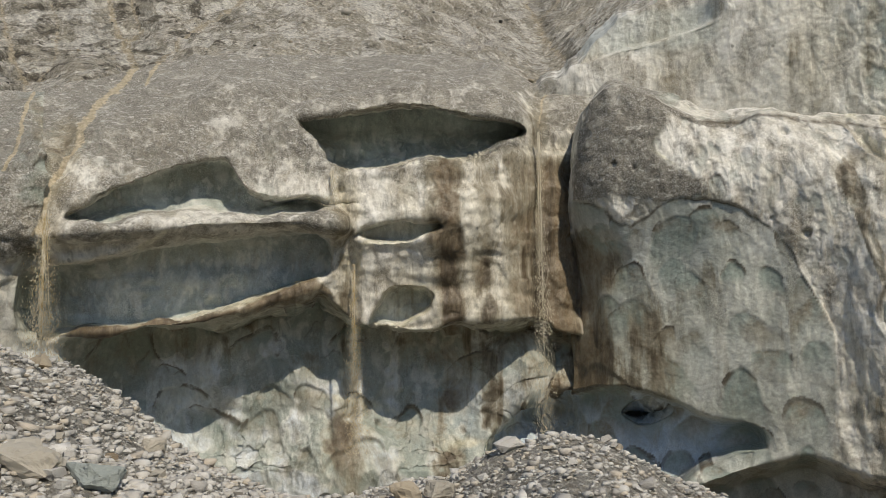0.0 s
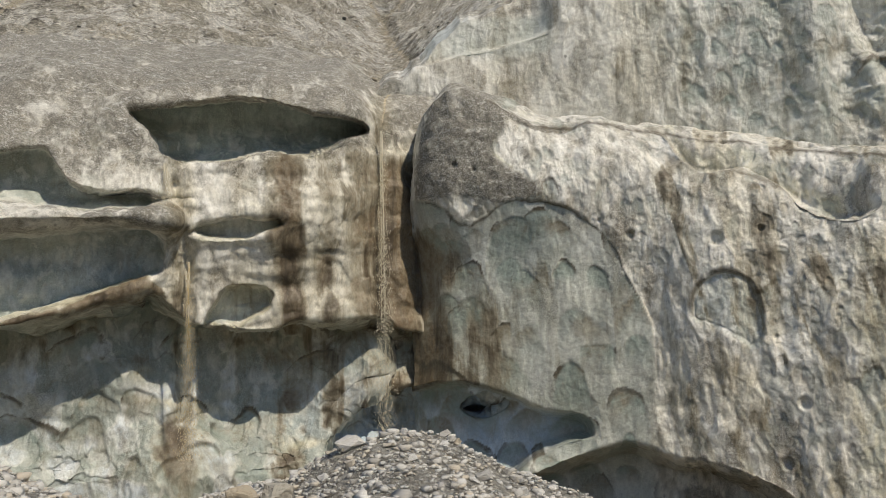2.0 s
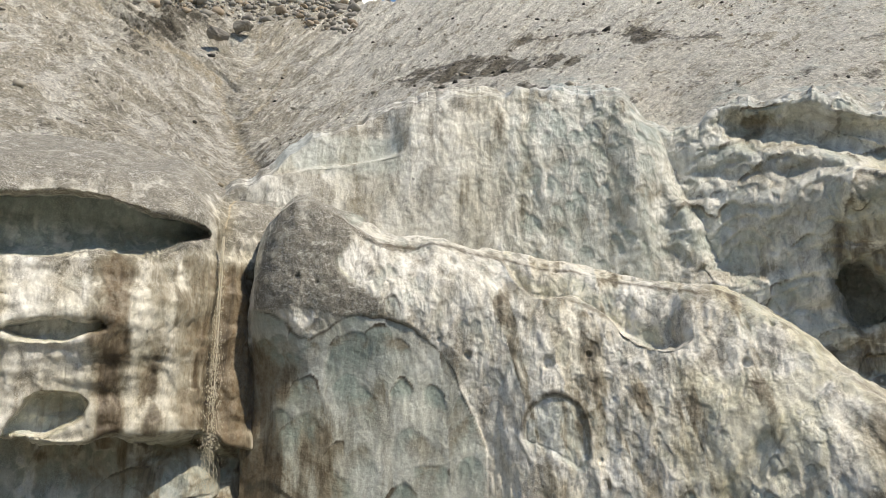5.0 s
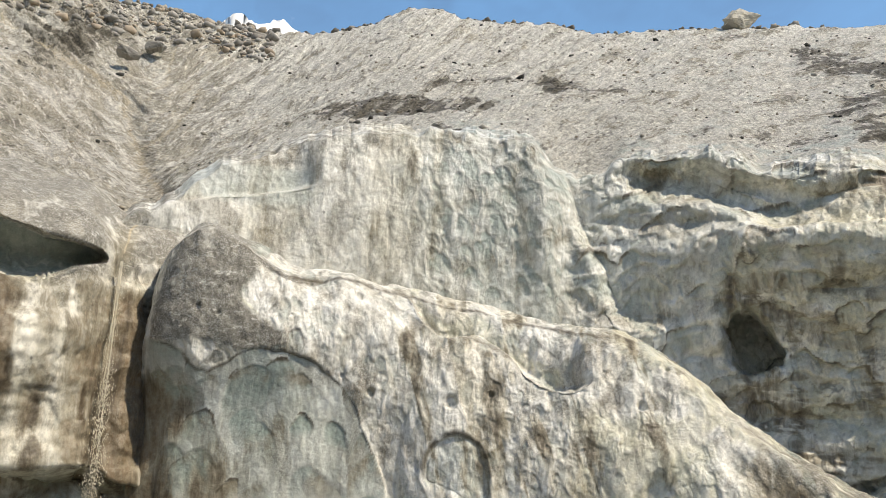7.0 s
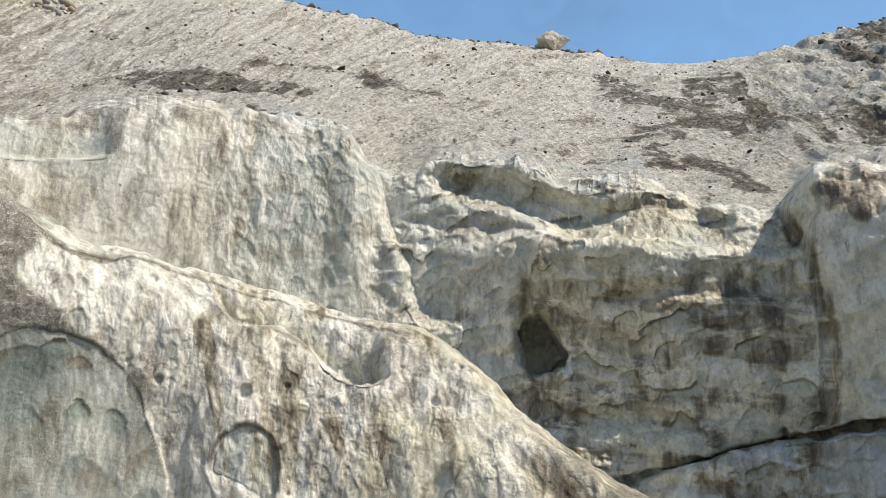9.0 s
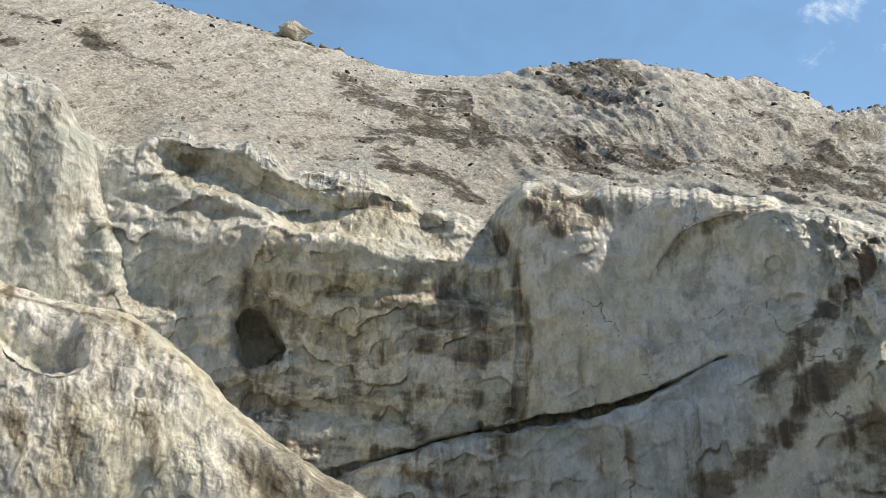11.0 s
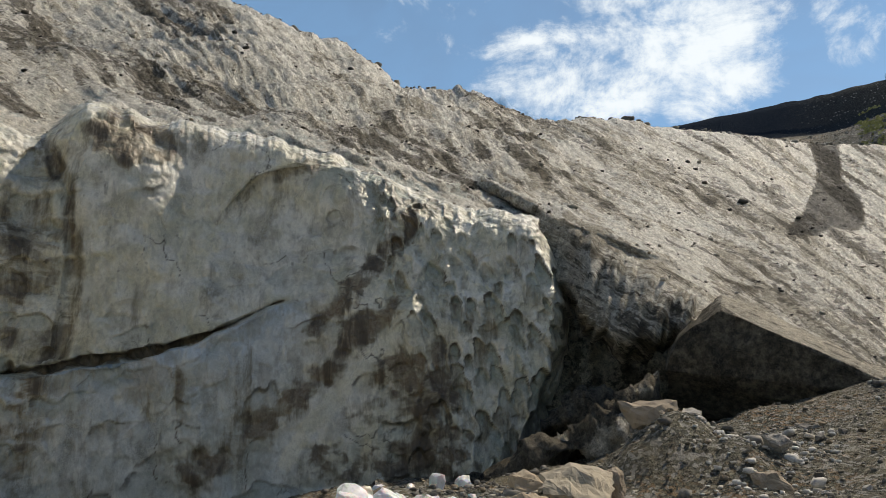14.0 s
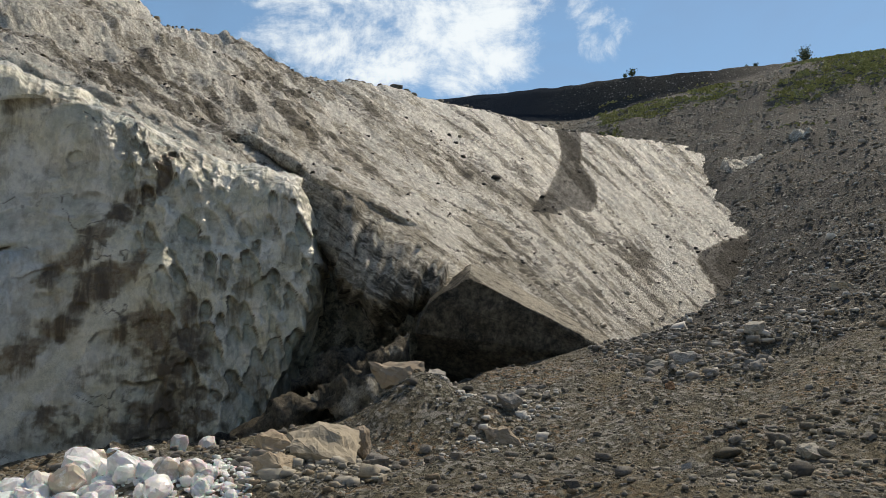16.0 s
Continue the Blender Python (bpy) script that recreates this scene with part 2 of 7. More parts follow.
def ice_material():
    """Old glacier ice: dirty white with soft brown streaks; attributes bring cleaner teal ice, blue ice, pure white,
    rust stains, grey grit and dark lines, and put shade into the teal, brown and cup colours.
    """
    n = Nodes("glacier_ice")
    big = n.ramp(n.noise(0.25, 6, 0.6), 0.36, 0.64)
    mid = n.ramp(n.noise(0.9, 8, 0.62, warp=0.4), 0.34, 0.66)
    streak = n.ramp(n.noise(1.5, 8, 0.62, (1.0, 1.0, 0.13), 0.3), 0.40, 0.64)
    thread = n.ramp(n.noise(4.0, 4, 0.55, (1.0, 1.0, 0.12), 0.3), 0.54, 0.68)
    fine = n.ramp(n.noise(6, 8, 0.72), 0.36, 0.64)
    grain = n.ramp(n.noise(22, 5, 0.75), 0.36, 0.64)
    clean_shade, grime_in, rust_shade_in = n.attr("clean_shade"), n.attr("grime"), n.attr("rust")
    white = n.mix(mid, (0.93, 0.90, 0.82), (0.80, 0.765, 0.665))
    mottle = n.ramp(n.noise(1.0, 7, 0.58, (1, 1, 0.5), 0.4), 0.42, 0.60)
    dirt = n.math("ADD", n.math("MULTIPLY", big, 0.16), n.math("MULTIPLY", mottle, 0.5))
    dirt = n.math("ADD", dirt, n.math("MULTIPLY", streak, 0.22))
    dirt = n.ramp(n.math("ADD", dirt, n.math("MULTIPLY", grime_in, 0.4)), 0.4, 1.05)
    col = n.mix(n.math("MULTIPLY", dirt, 0.9), white, n.mix(fine, (0.28, 0.245, 0.18), (0.42, 0.375, 0.29)))
    col = n.mix(n.math("MULTIPLY", n.math("MULTIPLY", thread, big), 0.55), col, (0.27, 0.235, 0.17))
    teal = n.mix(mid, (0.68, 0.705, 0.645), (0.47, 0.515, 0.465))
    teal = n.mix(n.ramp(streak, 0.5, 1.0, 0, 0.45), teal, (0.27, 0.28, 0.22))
    # near 1 the teal turns dark: shade of caves and undercut, in colour
    teal = n.mix(n.ramp(clean_shade, 0.80, 0.97, 0, 0.9), teal, n.mix(mid, (0.27, 0.345, 0.315), (0.10, 0.15, 0.135)))
    col = n.mix(clean_shade, col, teal)
    col = n.mix(n.attr("blue"), col, n.mix(mid, (0.74, 0.84, 0.93), (0.40, 0.54, 0.67)))
    pure = n.math("ADD", n.attr("pure"), n.math("MULTIPLY", n.math("SUBTRACT", mid, 0.5), 0.45))
    col = n.mix(n.ramp(pure, 0.1, 0.7), col, n.mix(mid, (0.92, 0.88, 0.735), (0.68, 0.65, 0.495)))
    grit = n.mix(fine, (0.235, 0.217, 0.18), (0.37, 0.345, 0.29))
    grit = n.mix(n.ramp(n.noise(3.0, 5, 0.6, (1, 1, 2.6), 0.8), 0.58, 0.62, 0, 0.75), grit, (0.68, 0.66, 0.60))
    grit = n.mix(n.ramp(grain, 0.55, 0.95, 0, 0.5), grit, (0.12, 0.108, 0.085))
    grime = n.math("ADD", grime_in, n.math("MULTIPLY", n.math("SUBTRACT", n.ramp(n.noise(1.2, 9, 0.7, (1, 1, 0.6)), 0.36, 0.64), 0.5), 0.6))
    grime = n.ramp(grime, 0.3, 0.9)
    col = n.mix(grime, col, grit)
    speck = n.math("ADD", n.math("MULTIPLY", dirt, 0.3), 0.12)
    col = n.mix(n.math("MULTIPLY", n.ramp(grain, 0.5, 1.0), speck), col, (0.12, 0.105, 0.08))
    col = n.mix(n.math("MULTIPLY", n.ramp(grain, 0.4, 0.0), speck), col, (0.92, 0.91, 0.87))
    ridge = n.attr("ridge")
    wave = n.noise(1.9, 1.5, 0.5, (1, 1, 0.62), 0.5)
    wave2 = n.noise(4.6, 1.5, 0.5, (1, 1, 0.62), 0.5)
    # shade of the hollows and light on the crests, put into the colour
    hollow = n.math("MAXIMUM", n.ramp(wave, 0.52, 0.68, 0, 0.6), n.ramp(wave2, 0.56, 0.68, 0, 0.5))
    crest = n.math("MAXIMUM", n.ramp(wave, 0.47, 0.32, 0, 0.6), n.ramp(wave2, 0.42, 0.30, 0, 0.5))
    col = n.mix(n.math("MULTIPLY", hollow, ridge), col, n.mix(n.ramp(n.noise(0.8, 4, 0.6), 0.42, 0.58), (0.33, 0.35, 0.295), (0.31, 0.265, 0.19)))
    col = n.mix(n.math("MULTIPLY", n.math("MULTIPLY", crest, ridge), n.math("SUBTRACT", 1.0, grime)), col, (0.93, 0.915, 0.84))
    # cup: shade inside the scallops, painted in teal and brown
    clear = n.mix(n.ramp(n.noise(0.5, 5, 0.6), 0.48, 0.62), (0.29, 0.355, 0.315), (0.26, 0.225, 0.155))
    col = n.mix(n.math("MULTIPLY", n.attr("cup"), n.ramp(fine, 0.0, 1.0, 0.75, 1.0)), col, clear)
    soil = n.mix(streak, (0.21, 0.148, 0.086), (0.088, 0.064, 0.039))
    ochre = n.mix(mid, (0.27, 0.235, 0.155), (0.42, 0.375, 0.27))
    patch = n.ramp(n.noise(0.7, 8, 0.66, (1, 1, 0.8), 0.8), 0.26, 0.74)
    edge = n.math("ADD", rust_shade_in, n.math("MULTIPLY", n.math("SUBTRACT", patch, 0.5), 0.6))
    edge = n.math("ADD", edge, n.math("MULTIPLY", n.math("SUBTRACT", streak, 0.5), 0.35))
    col = n.mix(n.ramp(rust_shade_in, 0.0, 0.45, 0, 0.4), col, n.mix(1.0, col, (1.0, 0.94, 0.79), "MULTIPLY"))
    col = n.mix(n.ramp(edge, 0.2, 0.75, 0, 0.8), col, ochre)
    col = n.mix(n.math("MULTIPLY", n.ramp(edge, 0.36, 1.0, 0, 1.0), n.ramp(n.math("MAXIMUM", fine, streak), 0.0, 1.0, 0.6, 0.95)), col, soil)
    col = n.mix(n.ramp(n.math("ADD", n.attr("silt"), n.math("MULTIPLY", n.math("SUBTRACT", fine, 0.5), 0.5)), 0.3, 0.65), col, n.mix(fine, (0.40, 0.335, 0.22), (0.62, 0.53, 0.38)))
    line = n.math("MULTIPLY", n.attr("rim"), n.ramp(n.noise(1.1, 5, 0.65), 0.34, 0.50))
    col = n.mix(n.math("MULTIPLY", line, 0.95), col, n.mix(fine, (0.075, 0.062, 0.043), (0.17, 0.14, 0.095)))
    crisp = n.ramp(n.noise(8, 7, 0.72, (1, 1, 0.8)), 0.38, 0.62, 0.78, 1.18)
    col = n.mix(n.ramp(grime, 0, 1, 0.35, 0.8), col, n.mix(1.0, col, crisp, "MULTIPLY"))
    bend = n.warped(1.4, 0.3)
    # small pits drawn in colour alone, as dark spots
    pit = n.math("MULTIPLY", n.ramp(n.cell(2.6, (1, 1, 0.8), co=bend), 0.16, 0.10), n.ramp(n.cell(2.6, (1, 1, 0.8), out="Color", co=bend), 0.72, 0.76, 0, 0.6))
    pit = n.math("MULTIPLY", pit, n.math("SUBTRACT", 1.0, clean_shade))
    col = n.mix(pit, col, (0.22, 0.205, 0.155))
    h = n.bump(n.cell(4.2, (1, 1, 0.6), co=bend), 0.22, 0.07)
    h = n.bump(n.math("SUBTRACT", 1.0, wave), n.math("MULTIPLY", ridge, 0.75), 0.42, h)
    h = n.bump(n.math("SUBTRACT", 1.0, wave2), n.math("MULTIPLY", ridge, 0.6), 0.13, h)
    h = n.bump(n.noise(2.6, 5, 0.6), 0.3, 0.10, h)
    h = n.bump(fine, 0.4, 0.03, h)
    h = n.bump(grain, n.ramp(grime, 0, 1, 0.25, 0.7), 0.014, h)
    rough = n.ramp(n.math("ADD", grime, n.math("MULTIPLY", fine, 0.35)), 0, 1, 0.28, 0.85)
    return n.done(col, rough, h, 0.5)


def slope_material():
    """Ablation surface: grit and gravel over ice, with bare pale ice where the attribute says and a grain along the flow."""
    n = Nodes("gritty_ice_slope")
    flow = n.t.nodes.new("ShaderNodeCombineXYZ")
    n.put(flow.inputs[0], n.attr("across"))
    n.put(flow.inputs[1], n.attr("down"))
    flow = flow.outputs[0]
    big = n.ramp(n.noise(0.16, 6, 0.6), 0.38, 0.62)
    mid = n.ramp(n.noise(0.9, 9, 0.72), 0.36, 0.64)
    fine = n.ramp(n.noise(4, 8, 0.75), 0.36, 0.64)
    grain = n.ramp(n.noise(13, 6, 0.8), 0.36, 0.64)
    band = n.ramp(n.noise(1.0, 8, 0.68, (1.5, 0.3, 1), 0.4, flow), 0.36, 0.64)
    thread = n.ramp(n.noise(1.0, 5, 0.62, (5.5, 0.8, 1), 0.5, flow), 0.36, 0.64)
    hair = n.ramp(n.noise(1.0, 4, 0.6, (14.0, 2.2, 1), 0.6, flow), 0.38, 0.62)
    lines = n.attr("lines")
    grit = n.mix(fine, (0.28, 0.25, 0.195), (0.58, 0.53, 0.42))
    grit = n.mix(big, grit, n.mix(fine, (0.39, 0.345, 0.265), (0.68, 0.615, 0.49)))
    grit = n.mix(n.ramp(thread, 0.35, 1.0, 0, 0.4), grit, (0.21, 0.19, 0.15))
    ice = n.mix(n.ramp(n.noise(2.6, 8, 0.75), 0.38, 0.62), (0.58, 0.54, 0.45), (0.93, 0.89, 0.79))
    ice = n.mix(n.ramp(thread, 0.6, 1.0, 0, 0.45), ice, (0.36, 0.33, 0.265))
    ice = n.mix(n.math("MULTIPLY", n.ramp(n.noise(0.7, 4, 0.6), 0.48, 0.62, 0, 0.7), n.ramp(n.attr("bare"), 0.6, 1.1)), ice, (0.50, 0.56, 0.52))
    edge = n.math("ADD", n.attr("bare"), n.math("MULTIPLY", n.math("SUBTRACT", mid, 0.5), 0.55))
    edge = n.math("ADD", edge, n.math("MULTIPLY", n.math("SUBTRACT", fine, 0.5), 0.45))
    edge = n.math("ADD", edge, n.math("MULTIPLY", n.math("SUBTRACT", band, 0.5), 0.9))
    edge = n.math("ADD", edge, n.math("MULTIPLY", lines, -0.25))
    bare = n.ramp(edge, 0.25, 0.55)
    col = n.mix(bare, grit, ice)
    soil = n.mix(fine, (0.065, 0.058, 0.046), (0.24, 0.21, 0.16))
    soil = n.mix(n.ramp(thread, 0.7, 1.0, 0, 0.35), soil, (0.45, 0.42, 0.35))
    e = n.math("ADD", n.attr("earth_shade"), n.math("MULTIPLY", n.math("SUBTRACT", mid, 0.5), 0.6))
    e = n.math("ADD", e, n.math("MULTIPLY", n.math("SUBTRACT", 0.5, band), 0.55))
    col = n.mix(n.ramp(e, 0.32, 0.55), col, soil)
    col = n.mix(n.ramp(e, 0.9, 1.2, 0, 0.9), col, n.mix(n.ramp(grain, 0.4, 0.95), (0.022, 0.021, 0.019), (0.15, 0.143, 0.125)))
    col = n.mix(n.ramp(n.math("ADD", n.attr("silt"), n.math("MULTIPLY", n.math("SUBTRACT", fine, 0.5), 0.5)), 0.35, 0.65), col, n.mix(fine, (0.40, 0.335, 0.22), (0.62, 0.53, 0.38)))
    open_ = n.math("SUBTRACT", 1.0, n.ramp(e, 0.25, 0.6))
    spots = n.ramp(n.noise(1.0, 4, 0.6, (4.2, 1.5, 1), 0.6, flow), 0.60, 0.64, 0, 0.85)
    specks = n.math("MULTIPLY", n.ramp(hair, 0.82, 0.98, 0, 0.75), n.ramp(mid, 0.3, 0.7))
    spots = n.math("MAXIMUM", spots, n.math("MAXIMUM", specks, n.math("MULTIPLY", n.attr("dash"), 0.6)))
    col = n.mix(n.math("MULTIPLY", spots, open_), col, (0.82, 0.78, 0.70))
    dusty = n.ramp(n.attr("bare"), 0.7, 1.15, 1.0, 0.25)
    col = n.mix(n.math("MULTIPLY", n.ramp(hair, 0.2, 0.0, 0, 0.4), dusty), col, (0.14, 0.127, 0.10))
    col = n.mix(n.math("MULTIPLY", n.ramp(grain, 0.55, 1.0, 0, 0.5), dusty), col, (0.085, 0.076, 0.06))
    col = n.mix(n.math("MULTIPLY", n.ramp(grain, 0.4, 0.0, 0, 0.4), open_), col, (0.72, 0.69, 0.62))
    crisp = n.ramp(n.noise(5.5, 8, 0.75), 0.38, 0.62, 0.80, 1.22)
    col = n.mix(1.0, col, crisp, "MULTIPLY")
    h = n.bump(mid, 0.45, 0.25)
    h = n.bump(thread, 0.4, 0.2, h)
    h = n.bump(hair, 0.35, 0.08, h)
    h = n.bump(fine, 0.6, 0.10, h)
    h = n.bump(grain, 0.5, 0.035, h)
    return n.done(col, n.ramp(bare, 0, 1, 0.85, 0.5), h, n.ramp(e, 0.5, 1.0, 0.35, 0.1))


def rubble_material():
    n = Nodes("moraine_rubble")
    mid, fine = n.ramp(n.noise(1.2, 6, 0.7), 0.36, 0.64), n.ramp(n.noise(12, 6, 0.8), 0.36, 0.64)
    col = n.mix(fine, (0.065, 0.063, 0.048), (0.27, 0.258, 0.20))
    col = n.mix(mid, col, n.mix(fine, (0.095, 0.088, 0.06), (0.34, 0.31, 0.225)))
    pebble = n.cell(11, out="Color", co=n.warped(6, 0.08))
    col = n.mix(n.ramp(pebble, 0.64, 0.72, 0, 0.75), col, (0.50, 0.475, 0.42))
    cobble = n.cell(2.6, out="Color", co=n.warped(2, 0.2))
    col = n.mix(n.math("MULTIPLY", n.ramp(cobble, 0.68, 0.72, 0, 0.6), n.ramp(n.cell(2.6, co=n.warped(2, 0.2)), 0.34, 0.26)), col, (0.46, 0.44, 0.39))
    col = n.mix(n.ramp(pebble, 0.4, 0.15, 0, 0.6), col, (0.035, 0.032, 0.027))
    grass = n.mix(n.noise(3, 4, 0.7), (0.20, 0.20, 0.07), (0.37, 0.35, 0.14))
    g = n.math("ADD", n.attr("grass"), n.math("MULTIPLY", n.math("SUBTRACT", n.noise(0.35, 6, 0.7), 0.5), 1.6))
    col = n.mix(n.ramp(g, 0.55, 0.7), col, grass)
    rusty = n.math("MULTIPLY", n.ramp(n.cell(14, out="Color", co=n.warped(6, 0.06)), 0.62, 0.68), n.ramp(n.noise(0.4, 4, 0.6), 0.46, 0.6, 0, 0.6))
    col = n.mix(rusty, col, (0.36, 0.22, 0.11))
    ochre = n.ramp(n.noise(0.35, 5, 0.6), 0.48, 0.64, 0, 0.7)
    col = n.mix(ochre, col, n.mix(fine, (0.12, 0.10, 0.06), (0.34, 0.285, 0.18)))
    col = n.mix(n.math("MULTIPLY", n.attr("dust"), n.ramp(pebble, 0.1, 0.5, 0.4, 0.9)), col, n.mix(fine, (0.40, 0.375, 0.325), (0.66, 0.63, 0.56)))
    # scarp: near-black, with the blue of distance haze painted in
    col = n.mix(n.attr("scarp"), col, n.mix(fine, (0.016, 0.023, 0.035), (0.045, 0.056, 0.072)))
    dark = n.mix(n.math("MULTIPLY", fine, pebble), (0.03, 0.031, 0.03), (0.20, 0.20, 0.187))
    dark = n.mix(n.math("MULTIPLY", n.ramp(cobble, 0.66, 0.70, 0, 0.8), n.ramp(n.cell(2.6, co=n.warped(2, 0.2)), 0.36, 0.28)), dark, (0.42, 0.42, 0.40))
    col = n.mix(n.math("MULTIPLY", n.attr("scree"), 0.85), col, dark)
    h = n.bump(n.cell(11, co=n.warped(6, 0.08)), 0.9, 0.06)
    h = n.bump(fine, 0.9, 0.04, h)
    return n.done(col, 0.9, h, n.math("MULTIPLY", n.math("SUBTRACT", 1.0, n.attr("scarp")), 0.3))


def stone_material(name, dark, pale, warm):
    """Broken schist and granite, its tone set by the piece."""
    n = Nodes(name)
    rnd = n.t.nodes.new("ShaderNodeObjectInfo").outputs["Random"]
    isl = n.t.nodes.new("ShaderNodeNewGeometry").outputs["Random Per Island"]
    r = n.math("FRACT", n.math("ADD", rnd, isl))
    col = n.mix(r, dark, pale)
    col = n.mix(n.ramp(n.math("FRACT", n.math("MULTIPLY", r, 7.31)), 0.78, 0.9), col, warm)
    col = n.mix(n.ramp(n.noise(7, 5, 0.7), 0.35, 0.7, 0, 0.5), col, n.mix(0.5, dark, warm))
    col = n.mix(n.ramp(n.noise(40, 4, 0.7), 0.55, 0.75, 0, 0.4), col, (0.5, 0.48, 0.44))
    h = n.bump(n.noise(9, 6, 0.7, (1, 1, 2.2)), 0.6, 0.04)
    return n.done(col, 0.82, h, 0.35)


ICE, SLOPE, RUBBLE = ice_material(), slope_material(), rubble_material()
FIELD_STONE = stone_material("field_stone", (0.075, 0.073, 0.057), (0.40, 0.38, 0.305), (0.36, 0.26, 0.16))
BLACK_STONE = stone_material("black_grit_stone", (0.025, 0.024, 0.022), (0.12, 0.115, 0.10), (0.10, 0.085, 0.065))
STONE = stone_material("broken_stone", (0.19, 0.18, 0.163), (0.46, 0.44, 0.395), (0.40, 0.32, 0.23))
DARK_STONE = stone_material("dark_stone", (0.08, 0.077, 0.07), (0.33, 0.315, 0.28), (0.30, 0.235, 0.155))
PALE_STONE = stone_material("pale_granite", (0.38, 0.355, 0.30), (0.54, 0.50, 0.42), (0.44, 0.37, 0.27))


def chunk_material():
    n = Nodes("fallen_ice")
    rnd = n.t.nodes.new("ShaderNodeObjectInfo").outputs["Random"]
    col = n.mix(n.ramp(n.noise(5, 6, 0.7), 0.4, 0.65), (0.93, 0.935, 0.92), (0.78, 0.78, 0.74))
    mud = n.math("ADD", n.noise(3, 6, 0.75), n.ramp(rnd, 0.72, 0.95, -0.05, 0.2))
    col = n.mix(n.ramp(mud, 0.54, 0.7, 0, 0.75), col, (0.52, 0.42, 0.29))
    h = n.bump(n.noise(8, 5, 0.65), 0.4, 0.04)
    return n.done(col, n.ramp(n.noise(4), 0.4, 0.6, 0.2, 0.5), h, 0.5, Subsurface_Weight=0.25, Subsurface_Scale=0.12)


def water_material(name, tone):
    n = Nodes(name)
    col = n.mix(n.ramp(n.noise(9, 4, 0.7, (1, 1, 0.2)), 0.35, 0.65), tone, (0.72, 0.66, 0.52))
    return n.done(col, 0.25, n.bump(n.noise(14, 3, 0.6, (1, 1, 0.3)), 0.5, 0.03), 0.5)


def leaf_material(name, a, b):
    n = Nodes(name)
    isl = n.t.nodes.new("ShaderNodeNewGeometry").outputs["Random Per Island"]
    return n.done(n.mix(isl, a, b), 0.7, None, 0.3)


def cloud_material():
    """Small cumulus with light of its own where the attribute is dense; elsewhere an added blue haze glow that
    brightens the sky.
    """
    n = Nodes("cloud_vapour")
    clear = n.t.nodes.new("ShaderNodeBsdfTransparent").outputs[0]
    glow = n.t.nodes.new("ShaderNodeEmission")
    glow.inputs["Strength"].default_value = 1.25
    mixer = n.t.nodes.new("ShaderNodeMixShader")
    wisp = n.math("ADD", n.noise(0.0032, 12, 0.66, (1, 1, 1.5), 0.5), n.math("MULTIPLY", n.noise(0.02, 6, 0.6), 0.25))
    puff = n.ramp(n.math("ADD", n.attr("dense"), n.math("MULTIPLY", n.math("SUBTRACT", wisp, 0.63), 2.8)), 0.36, 1.25, 0, 0.95)
    alpha = n.math("ADD", n.attr("haze"), n.math("MULTIPLY", puff, n.math("SUBTRACT", 1.0, n.attr("haze"))))
    n.put(mixer.inputs[0], alpha)
    n.put(glow.inputs["Color"], n.mix(n.math("DIVIDE", puff, n.math("MAXIMUM", alpha, 0.01)), (0.19, 0.50, 1.0), (0.76, 0.89, 1.06)))
    n.t.links.new(clear, mixer.inputs[1])
    n.t.links.new(glow.outputs[0], mixer.inputs[2])
    n.t.links.new(mixer.outputs[0], n.out.inputs["Surface"])
    return n.m


def mountain_material(name, low, high, snow):
    n = Nodes(name)
    col = n.mix(n.ramp(n.noise(0.02, 7, 0.7), 0.4, 0.6), low, high)
    col = n.mix(n.ramp(n.noise(0.012, 6, 0.7), 0.62 - snow, 0.68 - snow), col, (0.85, 0.87, 0.9))
    return n.done(col, 0.9, None, 0.2)


DUSTY_STONE = stone_material("dusty_stone", (0.42, 0.405, 0.375), (0.76, 0.74, 0.69), (0.60, 0.53, 0.43))
CHUNK = chunk_material()
SILTY, CLEAR = water_material("silty_water", (0.50, 0.38, 0.19)), water_material("melt_water", (0.62, 0.55, 0.40))
LEAF, GRASS = leaf_material("bush_leaves", (0.09, 0.12, 0.06), (0.20, 0.23, 0.13)), leaf_material("alpine_grass", (0.26, 0.27, 0.09), (0.46, 0.44, 0.19))


